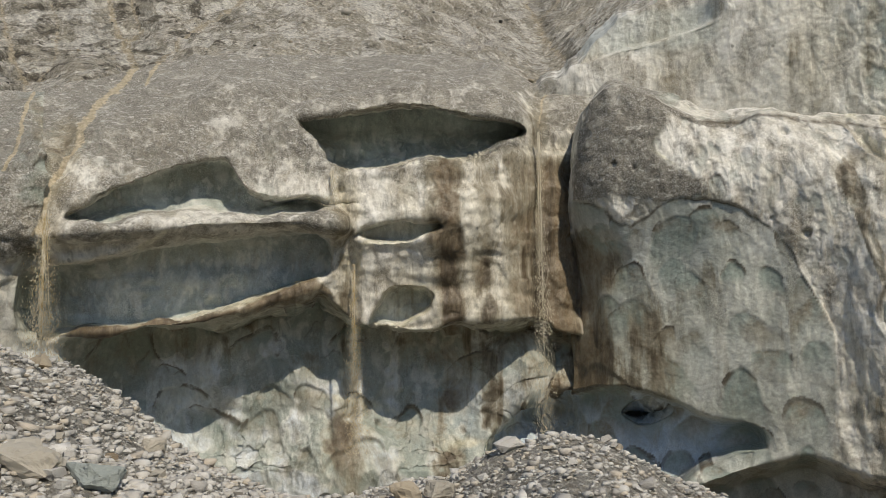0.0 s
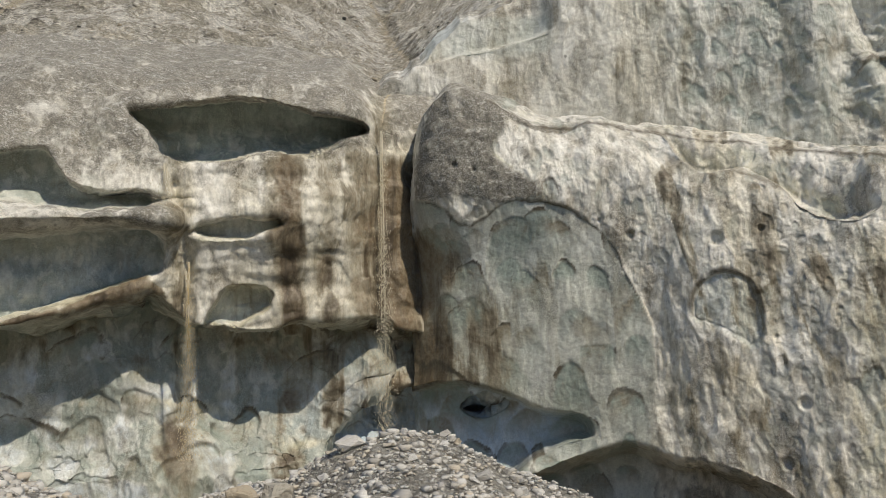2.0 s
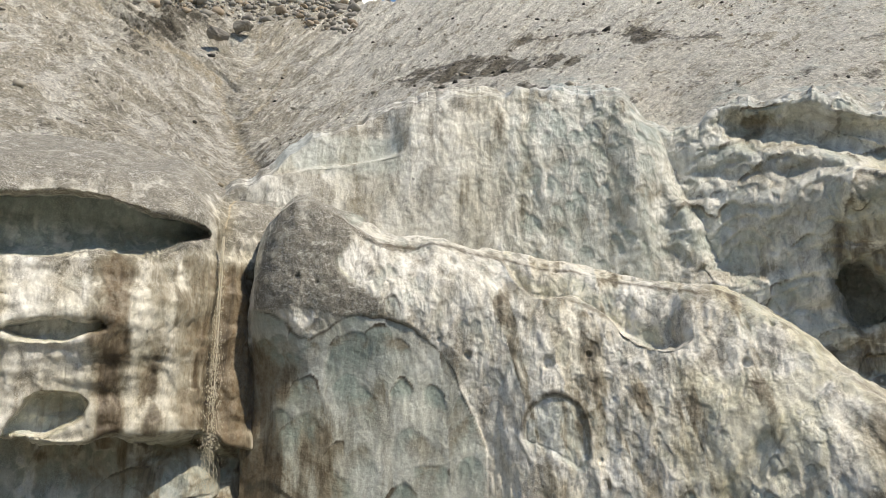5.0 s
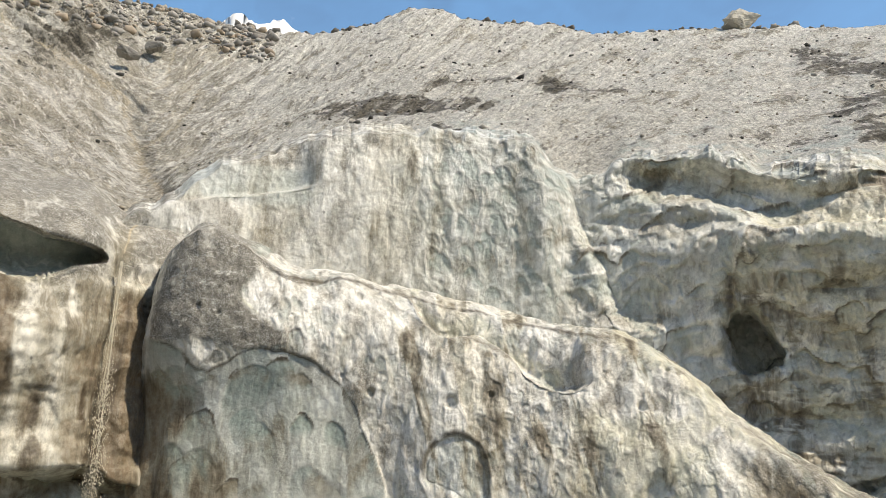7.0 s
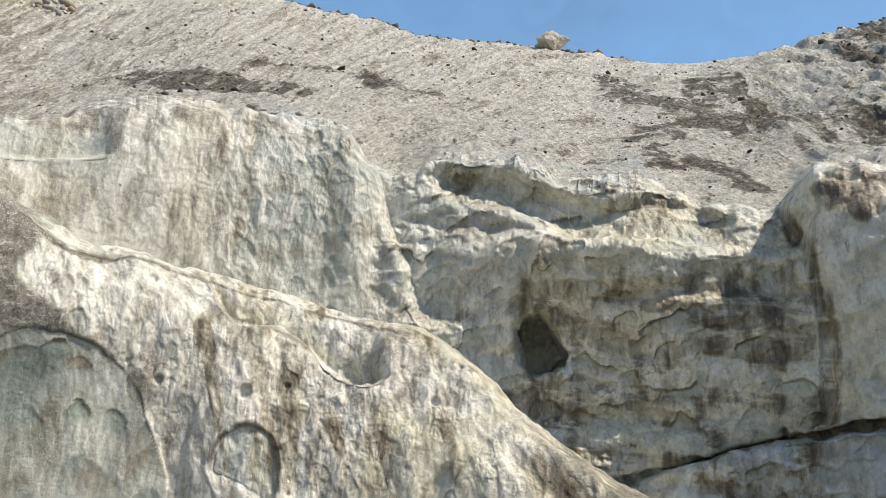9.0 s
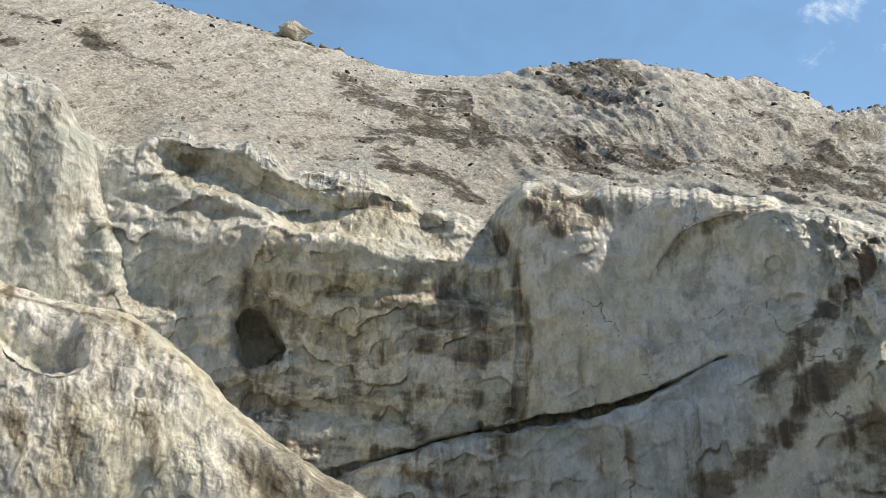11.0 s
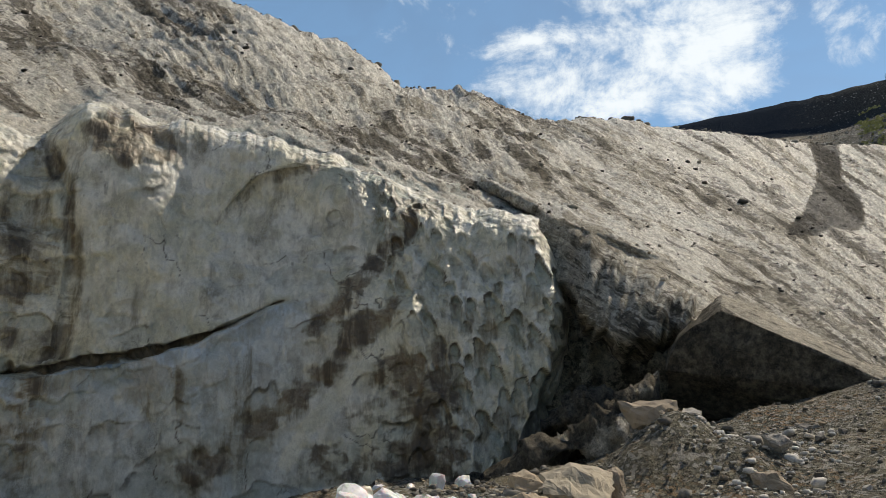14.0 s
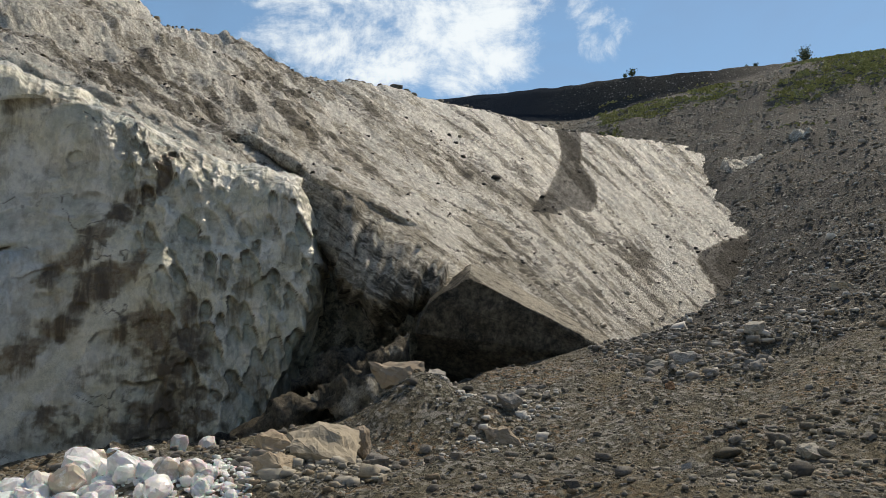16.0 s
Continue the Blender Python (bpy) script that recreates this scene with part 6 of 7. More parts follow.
boulder(111.7, 30.0, (0.95, 0.8, 0.45), 15, PALE_STONE, "rounded light boulder alone on dark scree", 30)
boulder(99.7, 21.0, (0.8, 0.6, 0.35), 16, PALE_STONE, "flat pale boulder on the rubble slope", 50)
boulder(101.6, 20.6, (0.8, 0.7, 0.5), 17, STONE, GREY, 5)
boulder(100.4, 17.0, (0.32, 0.26, 0.24), 18, stone_material("ochre_stone", (0.30, 0.17, 0.09), (0.34, 0.20, 0.11), (0.36, 0.22, 0.12)), "small rust-orange stone on grey gravel", 0, 0.15)
boulder(109.0, 11.8, (0.55, 0.4, 0.3), 19, PALE_STONE, "light tan stone in the near rubble", 0)
boulder(107.2, 12.6, (0.45, 0.4, 0.34), 20, DARK_STONE, "dark angular stone in the near rubble", 33)
boulder(-58.2, 8.6, (1.1, 0.7, 0.4), 21, PALE_STONE, "broad cream slab of rock on the stone heap", 10)
boulder(-54.0, 8.2, (0.85, 0.5, 0.32), 22, stone_material("greenish_schist", (0.26, 0.29, 0.27), (0.36, 0.39, 0.36), (0.33, 0.36, 0.33)), "flat grey-green schist slab on the stone heap", 0)
boulder(-50.2, 11.0, (0.4, 0.34, 0.3), 23, PALE_STONE, "small tan block on the stone heap", 45, 0.1)
boulder(-32.9, 9.6, (0.5, 0.4, 0.34), 24, PALE_STONE, "small tan block at the foot of the gravel cone", 12, 0.1)
boulder(-30.6, 9.6, (0.45, 0.4, 0.3), 25, PALE_STONE, "cream broken stone at the foot of the gravel cone", 62, 0.1)

# boulders of the skyline and of the upper slope
SKY_ROCK = "big pale boulder perched on the glacier skyline"
boulder(22.9, 75.0, (4.2, 3.0, 2.3), 41, PALE_STONE, SKY_ROCK, 15, 0.1, EYE + 75 * math.tan(radians(29.5)))
boulder(8.4, 50.0, (1.5, 1.2, 0.7), 32, STONE, "grey block resting on dirty glacier ice", 20, 0.1, EYE + 50 * math.tan(radians(27.45)))
boulder(80.9, 99.0, (2.6, 2.0, 1.5), 38, DARK_STONE, "dark pointed rock on the glacier skyline", 40, 0.2, EYE + 99 * math.tan(radians(19.4)))
boulder(-24.4, 66.0, (2.2, 1.8, 1.1), 34, STONE, "grey boulder in the debris gully", 40, 0.2, EYE + 66 * math.tan(radians(26.6)))
boulder(-22.6, 69.0, (2.4, 1.8, 1.5), 35, DARK_STONE, "dark boulder in the debris gully", 10, 0.2, EYE + 69 * math.tan(radians(27.4)))


def ice_chunk(bearing, reach, size, seed, label, lift=None):
    rng = np.random.default_rng(seed + 100)
    bm = hull(rock_points(rng, 13, *(size * k / 2 for k in rng.uniform(0.75, 1.4, 3))), 2, 0.05, seed)
    # melt has rounded the edges
    bmesh.ops.triangulate(bm, faces=bm.faces)
    if len(bm.faces) < 150:
        bmesh.ops.subdivide_edges(bm, edges=bm.edges, cuts=1, use_grid_fill=True)
    for _ in range(3):
        bmesh.ops.smooth_vert(bm, verts=bm.verts, factor=0.5, use_axis_x=True, use_axis_y=True, use_axis_z=True)
    for v in bm.verts:
        v.co *= 1.12 + 0.05 * rng.normal()
    ob = new("ice_chunk", mesh_of("ice_chunk", bm, CHUNK))
    x, y, z = on_ground(bearing, reach)
    ob.matrix_world = pose(x, y, z + size * (0.3 if lift is None else lift), rng.uniform(-25, 25), rng.uniform(-25, 25), rng.uniform(0, 360))
    tagged(ob, label, "ice chunk", "fallen ice by the cliff foot")


def build_ice_heap():
    rng = np.random.default_rng(5)
    for i in range(230):
        b = rng.uniform(53.5, 70.5)
        r = rng.uniform(10.6, 13.0)
        s = float(np.clip(rng.lognormal(-1.3, 0.5), 0.13, 0.6)) * (1 - 0.5 * smooth(63, 69, b))
        ice_chunk(b, r, s, i, "white lump of fallen glacier ice in a heap" if s < 0.36 else "large milky block of fallen ice in a heap", 0.1 + 0.25 * (i % 3 == 0))
    for i, (b, r, s) in enumerate(((62.0, 22.5, 0.9), (63.2, 22.0, 0.55), (64.4, 23.0, 0.5), (61.0, 13.4, 0.4), (66.2, 24.0, 0.7), (68.0, 24.4, 0.6))):
        ice_chunk(b, r, s, 60 + i, "grey-white ice lump at the cliff foot in shade")


build_ice_heap()


def build_ice_block():
    """The great wedge that broke off beside the hollow, leaning against the slope."""
    front = [(82.4, 1.9, 26.6), (83.5, 4.0, 26.4), (86.4, 6.0, 26.2), (90.9, 2.8, 26.0), (96.6, 0.2, 26.0), (95.2, -0.9, 26.4), (88.8, -1.6, 28.0), (82.6, -1.4, 28.4)]
    rear = [(83.5, 5.4, 33), (86.6, 7.0, 32.5), (91.5, 4.0, 32), (97.4, 0.8, 29.4), (96, -2, 30), (84, -3, 33)]
    pts = [Vector(spot(*p)) for p in front + rear]
    base = pts[7].copy()
    bm = hull([p - base for p in pts], 9, 0.0, 2)
    bm.normal_update()
    for v in bm.verts:
        q = v.co * 0.35
        v.co += v.normal * (0.22 * noise.noise(q) + 0.12 * noise.noise(q * 3.3) + 0.06 * noise.noise(q * 9))
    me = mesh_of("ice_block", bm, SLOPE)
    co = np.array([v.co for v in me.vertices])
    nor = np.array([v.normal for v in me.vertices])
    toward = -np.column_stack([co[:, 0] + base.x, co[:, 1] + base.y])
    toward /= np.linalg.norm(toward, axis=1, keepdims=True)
    shaded_face = 1 - smooth(0.35, 0.6, nor[:, 2])
    shaded_face = np.maximum(shaded_face, 1 - smooth(86.0, 86.8, np.degrees(np.arctan2(co[:, 0] + base.x, co[:, 1] + base.y))))        # the broken face's shade is painted as dark dirt, the old surface is pale grit
    for key, val in (("earth_shade", 0.1 + 0.58 * shaded_face), ("bare", 0.1 * (1 - shaded_face)), ("silt", 0 * shaded_face), ("lines", 0 * shaded_face), ("dash", 0 * shaded_face)):
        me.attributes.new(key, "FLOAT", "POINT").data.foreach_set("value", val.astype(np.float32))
    ob = new("ice_block", me)
    ob.location = base
    tagged(ob, "huge dirt-covered ice wedge fallen beside a dark hollow", "ice block")


def ice_ridge(name, line, label, seed):
    """A low broken ridge of dirty ice along a line of (bearing, rise, reach, radius)."""
    l = np.array(line, float)
    q = np.linspace(0, 1, 90)
    c = pchip(np.linspace(0, 1, len(l)), l, q)
    mid = spot(c[:, 0], c[:, 1], c[:, 2])
    out = np.column_stack([mid[:, 0], mid[:, 1], 0 * q])
    out /= np.linalg.norm(out, axis=1, keepdims=True)
    turns = np.linspace(0, 2 * np.pi, 28)
    P = mid[:, None] + c[:, 3][:, None, None] * (out[:, None] * np.cos(turns)[None, :, None] * 1.5 + np.array((0, 0, 1.0)) * (np.sin(turns)[None, :, None] - 0.5))
    Q = P.reshape(-1, 3)
    _, _, own = cells(Q + 0.3 * fbm(Q, 0.8, 2, seed)[:, None], 0.8, seed)
    bump = 0.55 * (own - 0.4) + 0.35 * fbm(Q, 1.2, 4, seed + 5, gain=0.6)
    P = P + normals(P) * (bump.reshape(90, 28) * np.sin(np.pi * q)[:, None] ** 0.4)[..., None] * -1
    shape = np.zeros(P.shape[:2])
    # dark dirt also carries the ridge's shade, pale patches its lit facets
    bare = smooth(0.0, 0.5, fbm(Q, 1.5, 3, seed + 9)).reshape(shape.shape)
    me = grid_mesh(name, P, {"bare": 0.55 * bare, "earth_shade": 0.75 * (1 - bare), "silt": shape, "lines": shape, "dash": shape})
    me.materials.append(SLOPE)
    tagged(new(name, me), label, "ice ridge")


def build_hollow_ledges():
    ice_ridge("ice_ridge", [(69.5, -5.2, 25.6, 0.3), (72, -4.2, 25.4, 0.6), (75, -2.9, 25.4, 0.6), (77.5, -1.9, 25.6, 0.75), (79.6, -0.6, 25.9, 0.85), (81.0, 0.7, 26.4, 0.8), (82.0, 1.6, 27.2, 0.45)], "broken dirty ice ridge with painted shade on the hollow floor", 61)
    ice_ridge("ice_ridge", [(73.6, -1.6, 28, 0.3), (75, -1.0, 28, 0.5), (77, -0.4, 28, 0.55), (79, 0.3, 28.4, 0.3)], "pale rounded ice tongue deep in the hollow", 63)
    ice_ridge("ice_ridge", [(58, -7.0, 27, 0.3), (62, -6.6, 26.6, 0.5), (66, -6.0, 26.6, 0.55), (70, -5.2, 27, 0.4)], "low ice sill along the cliff foot", 64)


build_ice_block()
build_hollow_ledges()


# ---- loose stones ----
def stone_kinds(n, seed):
    """Vertices and triangles of a few small hulls, about one unit across."""
    rng = np.random.default_rng(seed)
    out = []
    for i in range(n):
        bm = hull(rock_points(rng, 11, 0.5, 0.42, 0.27))
        bmesh.ops.triangulate(bm, faces=bm.faces)
        bm.verts.index_update()
        out.append((np.array([v.co for v in bm.verts]), np.array([[v.index for v in f.verts] for f in bm.faces])))
        bm.free()
    return out


KINDS = stone_kinds(10, 3)


def strew(name, places, sizes, seed, material, label, category="stones", turned=None):
    """One mesh of many stones."""
    rng = np.random.default_rng(seed)
    V, F, base = [], [], 0
    for p, s in zip(places, sizes):
        v, f = KINDS[rng.integers(len(KINDS))]
        a, b = rng.uniform(0, 2 * np.pi), rng.normal(0, 0.3)
        v = v * (s * rng.uniform(0.8, 1.25, 3))
        ca, sa, cb, sb = np.cos(a), np.sin(a), np.cos(b), np.sin(b)
        v = v @ np.array([[1, 0, 0], [0, cb, -sb], [0, sb, cb]]).T @ np.array([[ca, -sa, 0], [sa, ca, 0], [0, 0, 1]]).T
        V.append(v + p + (0, 0, 0.12 * s))
        F.append(f + base)
        base += len(v)
    V, F = np.concatenate(V), np.concatenate(F)
    me = bpy.data.meshes.new(name)
    me.vertices.add(len(V))
    me.vertices.foreach_set("co", V.ravel().astype(np.float32))
    me.loops.add(F.size)
    me.loops.foreach_set("vertex_index", F.ravel().astype(np.int32))
    me.polygons.add(len(F))
    me.polygons.foreach_set("loop_start", np.arange(0, F.size, 3, dtype=np.int32))
    me.update(calc_edges=True)
    me.materials.append(material)
    return tagged(new(name, me), label, category, kind="stuff")


def scatter(rng, n, b0, b1, r0, r1, power=1.0):
    b = rng.uniform(b0, b1, n)
    r = r0 + (r1 - r0) * rng.uniform(0, 1, n) ** power
    x, y = r * np.sin(np.radians(b)), r * np.cos(np.radians(b))
    return np.column_stack([x, y, ground_level(x, y)])


def build_rubble():
    rng = np.random.default_rng(11)
    # the heap and the gravel cone in the west
    p = scatter(rng, 8000, -66, -40, 6.5, 15)
    strew("heap_gravel", p, np.clip(rng.lognormal(-2.75, 0.6, len(p)), 0.02, 0.3), 1, DUSTY_STONE, "grey broken stones on a moraine heap")
    p = scatter(rng, 8500, -40, -8, 5.5, 12.5)
    strew("cone_gravel", p, np.clip(rng.lognormal(-3.15, 0.6, len(p)), 0.015, 0.22), 2, DUSTY_STONE, "grey angular gravel on a low cone")
    # the near field in the east
    p = scatter(rng, 24000, 68, 118, 7.5, 24, 0.75)
    strew("field_gravel", p, np.clip(rng.lognormal(-3.75, 0.65, len(p)), 0.015, 0.25), 3, FIELD_STONE, "dark mixed gravel and stones of a moraine field")
    p = scatter(rng, 4500, 68, 118, 7.5, 26)
    strew("field_stones", p, np.clip(rng.lognormal(-3.05, 0.7, len(p)), 0.03, 0.4), 4, DARK_STONE, "grey stones strewn on a moraine field")
    p = scatter(rng, 13000, 95, 118, 22, 60)
    strew("scree", p, np.clip(rng.lognormal(-2.3, 0.5, len(p)), 0.07, 0.6), 5, DARK_STONE, "dark scree on the valley side")
    p = scatter(rng, 3500, 95, 118, 22, 60)
    strew("scree_blocks", p, np.clip(rng.lognormal(-2.1, 0.55, len(p)), 0.08, 0.8), 6, DUSTY_STONE, "grey blocks among dark scree")
    p = scatter(rng, 9000, 84, 118, 58, 114)
    strew("upper_scree", p, np.clip(rng.lognormal(-1.55, 0.5, len(p)), 0.15, 1.2), 7, STONE, "dark scree high on the valley side")
    p = scatter(rng, 1600, 54, 74, 11.5, 26)
    strew("foot_gravel", p, np.clip(rng.lognormal(-2.3, 0.5, len(p)), 0.05, 0.4), 8, DARK_STONE, "dark gravel at the cliff foot")
    p = scatter(rng, 1500, 53, 71, 10.2, 13.4)
    strew("ice_rubble", p, np.clip(rng.lognormal(-2.4, 0.45, len(p)), 0.04, 0.22), 14, CHUNK, "small white fragments of fallen glacier ice", "ice fragments")
    p = scatter(rng, 520, 97, 107, 18.5, 23)
    strew("stone_bank", p, np.clip(rng.lognormal(-2.0, 0.55, len(p)), 0.06, 0.6), 9, STONE, "bank of grey and tan stones on the moraine")
    p = scatter(rng, 260, 84, 93, 13, 18)
    strew("stone_patch", p, np.clip(rng.lognormal(-2.3, 0.5, len(p)), 0.05, 0.4), 10, DUSTY_STONE, "patch of pale broken stones on gravel")
    p = scatter(rng, 420, 104, 117, 9.5, 14)
    strew("near_stones", p, np.clip(rng.lognormal(-2.4, 0.55, len(p)), 0.05, 0.42), 15, FIELD_STONE, "grey and brown stones in the near rubble")
    p = scatter(rng, 700, 70, 80, 10.5, 14.5)
    strew("tan_stones", p, np.clip(rng.lognormal(-2.3, 0.55, len(p)), 0.05, 0.45), 13, PALE_STONE, "tan broken stones beside the ice heap")
    # single stones that can be told apart
    kinds = []
    for v, f in KINDS:
        me = bpy.data.meshes.new("stone")
        me.from_pydata(v.tolist(), [], f.tolist())
        kinds.append([me, me.copy(), me.copy()])
        for m, material in zip(kinds[-1], (DUSTY_STONE, DARK_STONE, PALE_STONE)):
            m.materials.append(material)
    spots = [(scatter(rng, 110, -62, -44, 7.5, 13.4), 0, "grey broken stone on the moraine heap", "stones of the heap"),
             (scatter(rng, 60, -35, -12, 8.5, 11.5), 0, "grey angular stone on the gravel cone", "stones of the cone"),
             (scatter(rng, 120, 72, 116, 9, 24), 1, "grey stone lying in the moraine field", "stones of the field")]
    for places, tone, label, group in spots:
        for p in places:
            s = float(np.clip(rng.lognormal(-1.65, 0.35), 0.13, 0.5))
            which = tone if rng.random() < 0.7 else int(rng.integers(3))
            ob = new("stone", kinds[rng.integers(len(kinds))][which])
            ob.matrix_world = pose(p[0], p[1], p[2] + 0.1 * s, rng.normal(0, 14), rng.normal(0, 14), rng.uniform(0, 360)) @ Matrix.Diagonal((s, s * rng.uniform(0.7, 1.1), s * rng.uniform(0.7, 1.2), 1))
            tagged(ob, label, "stone", group)


def build_slope_stones():
    rng = np.random.default_rng(12)
    P = SLOPE_P
    nv, nu = P.shape[:2]
    # along the skyline
    i = rng.integers(int(nv * 0.925), int(nv * 0.955), 1500)
    j = rng.integers(0, nu, 1500)
    keep = fbm(np.column_stack([j * 0.02, 0 * j, 0 * j]), 1.0, 3, 3) + rng.normal(0, 0.5, 1500) > -0.1
    strew("skyline_stones", P[i, j][keep], np.clip(rng.lognormal(-0.95, 0.55, keep.sum()), 0.15, 1.5), 21, DARK_STONE, "dark stones along the glacier skyline")
    # on the debris bands and thinly everywhere
    i, j = rng.integers(int(nv * 0.12), int(nv * 0.93), 60000), rng.integers(0, nu, 60000)
    keep = rng.random(60000) < 0.02 + 0.12 * SLOPE_EARTH[i, j]
    i, j = i[keep], j[keep]
    s = np.clip(rng.lognormal(-2.2, 0.6, len(i)), 0.05, 0.8) * (0.6 + i / nv)
    strew("slope_stones", P[i, j], s, 22, BLACK_STONE, "dark stones melted out on the glacier slope")
    i, j = rng.integers(int(nv * 0.1), int(nv * 0.9), 2600), rng.integers(0, nu, 2600)
    keep = SLOPE_EARTH[i, j] < 0.8
    i, j = i[keep], j[keep]
    strew("slope_blocks", P[i, j], np.clip(rng.lognormal(-1.9, 0.5, len(i)), 0.06, 0.7), 23, PALE_STONE, "pale stones on the glacier slope")
    # rocky debris in the upper gully
    sel = np.argwhere((SLOPE_A > -33) & (SLOPE_A < -14) & (SLOPE_E > 28.0) & (SLOPE_E < 30.3))
    sel = sel[rng.integers(0, len(sel), 900)]
    strew("gully_debris", P[sel[:, 0], sel[:, 1]], np.clip(rng.lognormal(-0.5, 0.5, 900), 0.25, 1.8), 24, STONE, "brown-grey blocks at the head of the gully")


def ice_outcrop(bearing, reach, wide, high, seed):
    """A patch of bare ice that shows through the scree."""
    u, v = np.meshgrid(np.linspace(-1, 1, 50), np.linspace(-1, 1, 40))
    b = radians(bearing)
    cx, cy = reach * math.sin(b), reach * math.cos(b)
    side, away = np.array((math.cos(b), -math.sin(b))), np.array((math.sin(b), math.cos(b)))
    x, y = cx + side[0] * u * wide + away[0] * v * wide * 1.2, cy + side[1] * u * wide + away[1] * v * wide * 1.2
    z = ground_level(x, y)
    Q = np.column_stack([x.ravel(), y.ravel(), 0 * x.ravel()])
    r = np.hypot(u, v) + 0.35 * fbm(Q, 2.4, 3, seed).reshape(u.shape)
    z = z - 0.5 + (high + 0.5) * smooth(1.0, 0.45, r) + 0.3 * billow(Q, 1.2, 3, seed + 3).reshape(u.shape) * smooth(1.0, 0.6, r)
    one = np.ones_like(u)
    me = grid_mesh("ice_outcrop", np.stack([x, y, z], -1), {"bare": 0.6 * one, "earth_shade": 0.25 * smooth(0.5, 1.0, r), "silt": 0 * one, "lines": 0 * one, "dash": 0 * one})
    me.materials.append(SLOPE)
    tagged(new("ice_outcrop", me), "patch of bare grey ice showing through dark scree", "ice")


ice_outcrop(105.7, 79, 2.8, 0.2, 31)
ice_outcrop(110.0, 82.5, 1.7, 0.45, 32)
build_rubble()
build_slope_stones()


# ---- melt water ----
def wall_reach(bearing, rise):
    d = (WEST_A - bearing) ** 2 + (WEST_E - rise) ** 2
    return float(WEST_R.ravel()[int(np.argmin(d))])


def tube(bm, points, radii, sides=6):
    rings = []
    for p, r in zip(points, radii):
        rings.append([bm.verts.new(p + Vector((math.cos(a), math.sin(a), 0)) * r) for a in np.linspace(0, 2 * math.pi, sides, endpoint=False)])
    for a, b in zip(rings, rings[1:]):
        for k in range(sides):
            bm.faces.new((a[k], a[(k + 1) % sides], b[(k + 1) % sides], b[k])).smooth = True


def waterfall(bearing, top, bottom, width, strands, drops, material, seed, label, forward=0.45):
    """Strands that leave the lip and break into drops on their way down."""
    rng = np.random.default_rng(seed)
    r0 = min(wall_reach(bearing + j * 0.5, top - 0.3 - k * 0.6) for k in range(4) for j in (-1, 0, 1)) - 0.05
    lip = Vector(spot(bearing, top, r0))
    foot = Vector(spot(bearing, bottom, r0 - forward))
    inward = Vector((lip.x, lip.y, 0)).normalized()
    side = Vector((inward.y, -inward.x, 0))
    whole = new("waterfall")
    whole.location = (foot.x, foot.y, foot.z)
    tagged(whole, label, "waterfall")
    drop_all = lip.z - foot.z
    back = Matrix.Translation(-foot)
    for s in range(strands):
        bm = bmesh.new()
        off, long = rng.normal(0, width * 0.2), rng.uniform(0.3, 0.95)
        n, pts, rad = 26, [], []
        for k in range(n):
            t = k / (n - 1) * long
            out = forward * (1 - (1 - t) ** 2)
            wob = 0.05 * width * math.sin(9 * t + s * 2.1) + 0.03 * rng.normal() * width
            pts.append(back @ (lip - inward * (out + rng.normal(0, 0.01)) + side * (off * (0.4 + 1.2 * t) + wob) - Vector((0, 0, drop_all * t))))
            rad.append(max(0.004, (0.03 * width + 0.008) * rng.uniform(0.6, 1.2) * (1 - k / (n - 1)) ** 0.7))
        tube(bm, pts, rad)
        part("water_strand", bm, material, whole)
    bm = bmesh.new()
    for k in range(drops):
        t = rng.beta(1.6, 1.1)
        out = forward * (1 - (1 - t) ** 2)
        p = back @ (lip - inward * (out + rng.normal(0, 0.08 + 0.2 * t)) + side * rng.normal(0, width * (0.25 + 0.75 * t)) - Vector((0, 0, drop_all * t)))
        s = rng.uniform(0.005, 0.015)
        v = [bm.verts.new(p + Vector(d)) for d in ((s, 0, 0), (-s * 0.5, s * 0.8, 0), (-s * 0.5, -s * 0.8, 0), (0, 0, s * 2.5), (0, 0, -s * 2))]
        for a, b in ((0, 1), (1, 2), (2, 0)):
            bm.faces.new((v[a], v[b], v[3]))
            bm.faces.new((v[b], v[a], v[4]))
    tagged(part("spray", bm, material, whole, "loose falling drops of silty water"), kind="stuff")


waterfall(-22.9, 13.0, -11.0, 0.22, 7, 3600, CLEAR, 1, "thin silty waterfall dropping from the ice lip", 0.9)
waterfall(-57.2, 7.0, -4.5, 0.3, 10, 3200, SILTY, 2, "ochre muddy waterfall pouring off the cliff", 0.5)
waterfall(-38.2, 10.4, 6.6, 0.28, 6, 500, CLEAR, 3, "fine trickle dripping from the cave lip", 0.2)
waterfall(-36.6, 3.6, -10, 0.2, 6, 2200, SILTY, 4, "muddy trickle falling from an ice spout", 0.5)


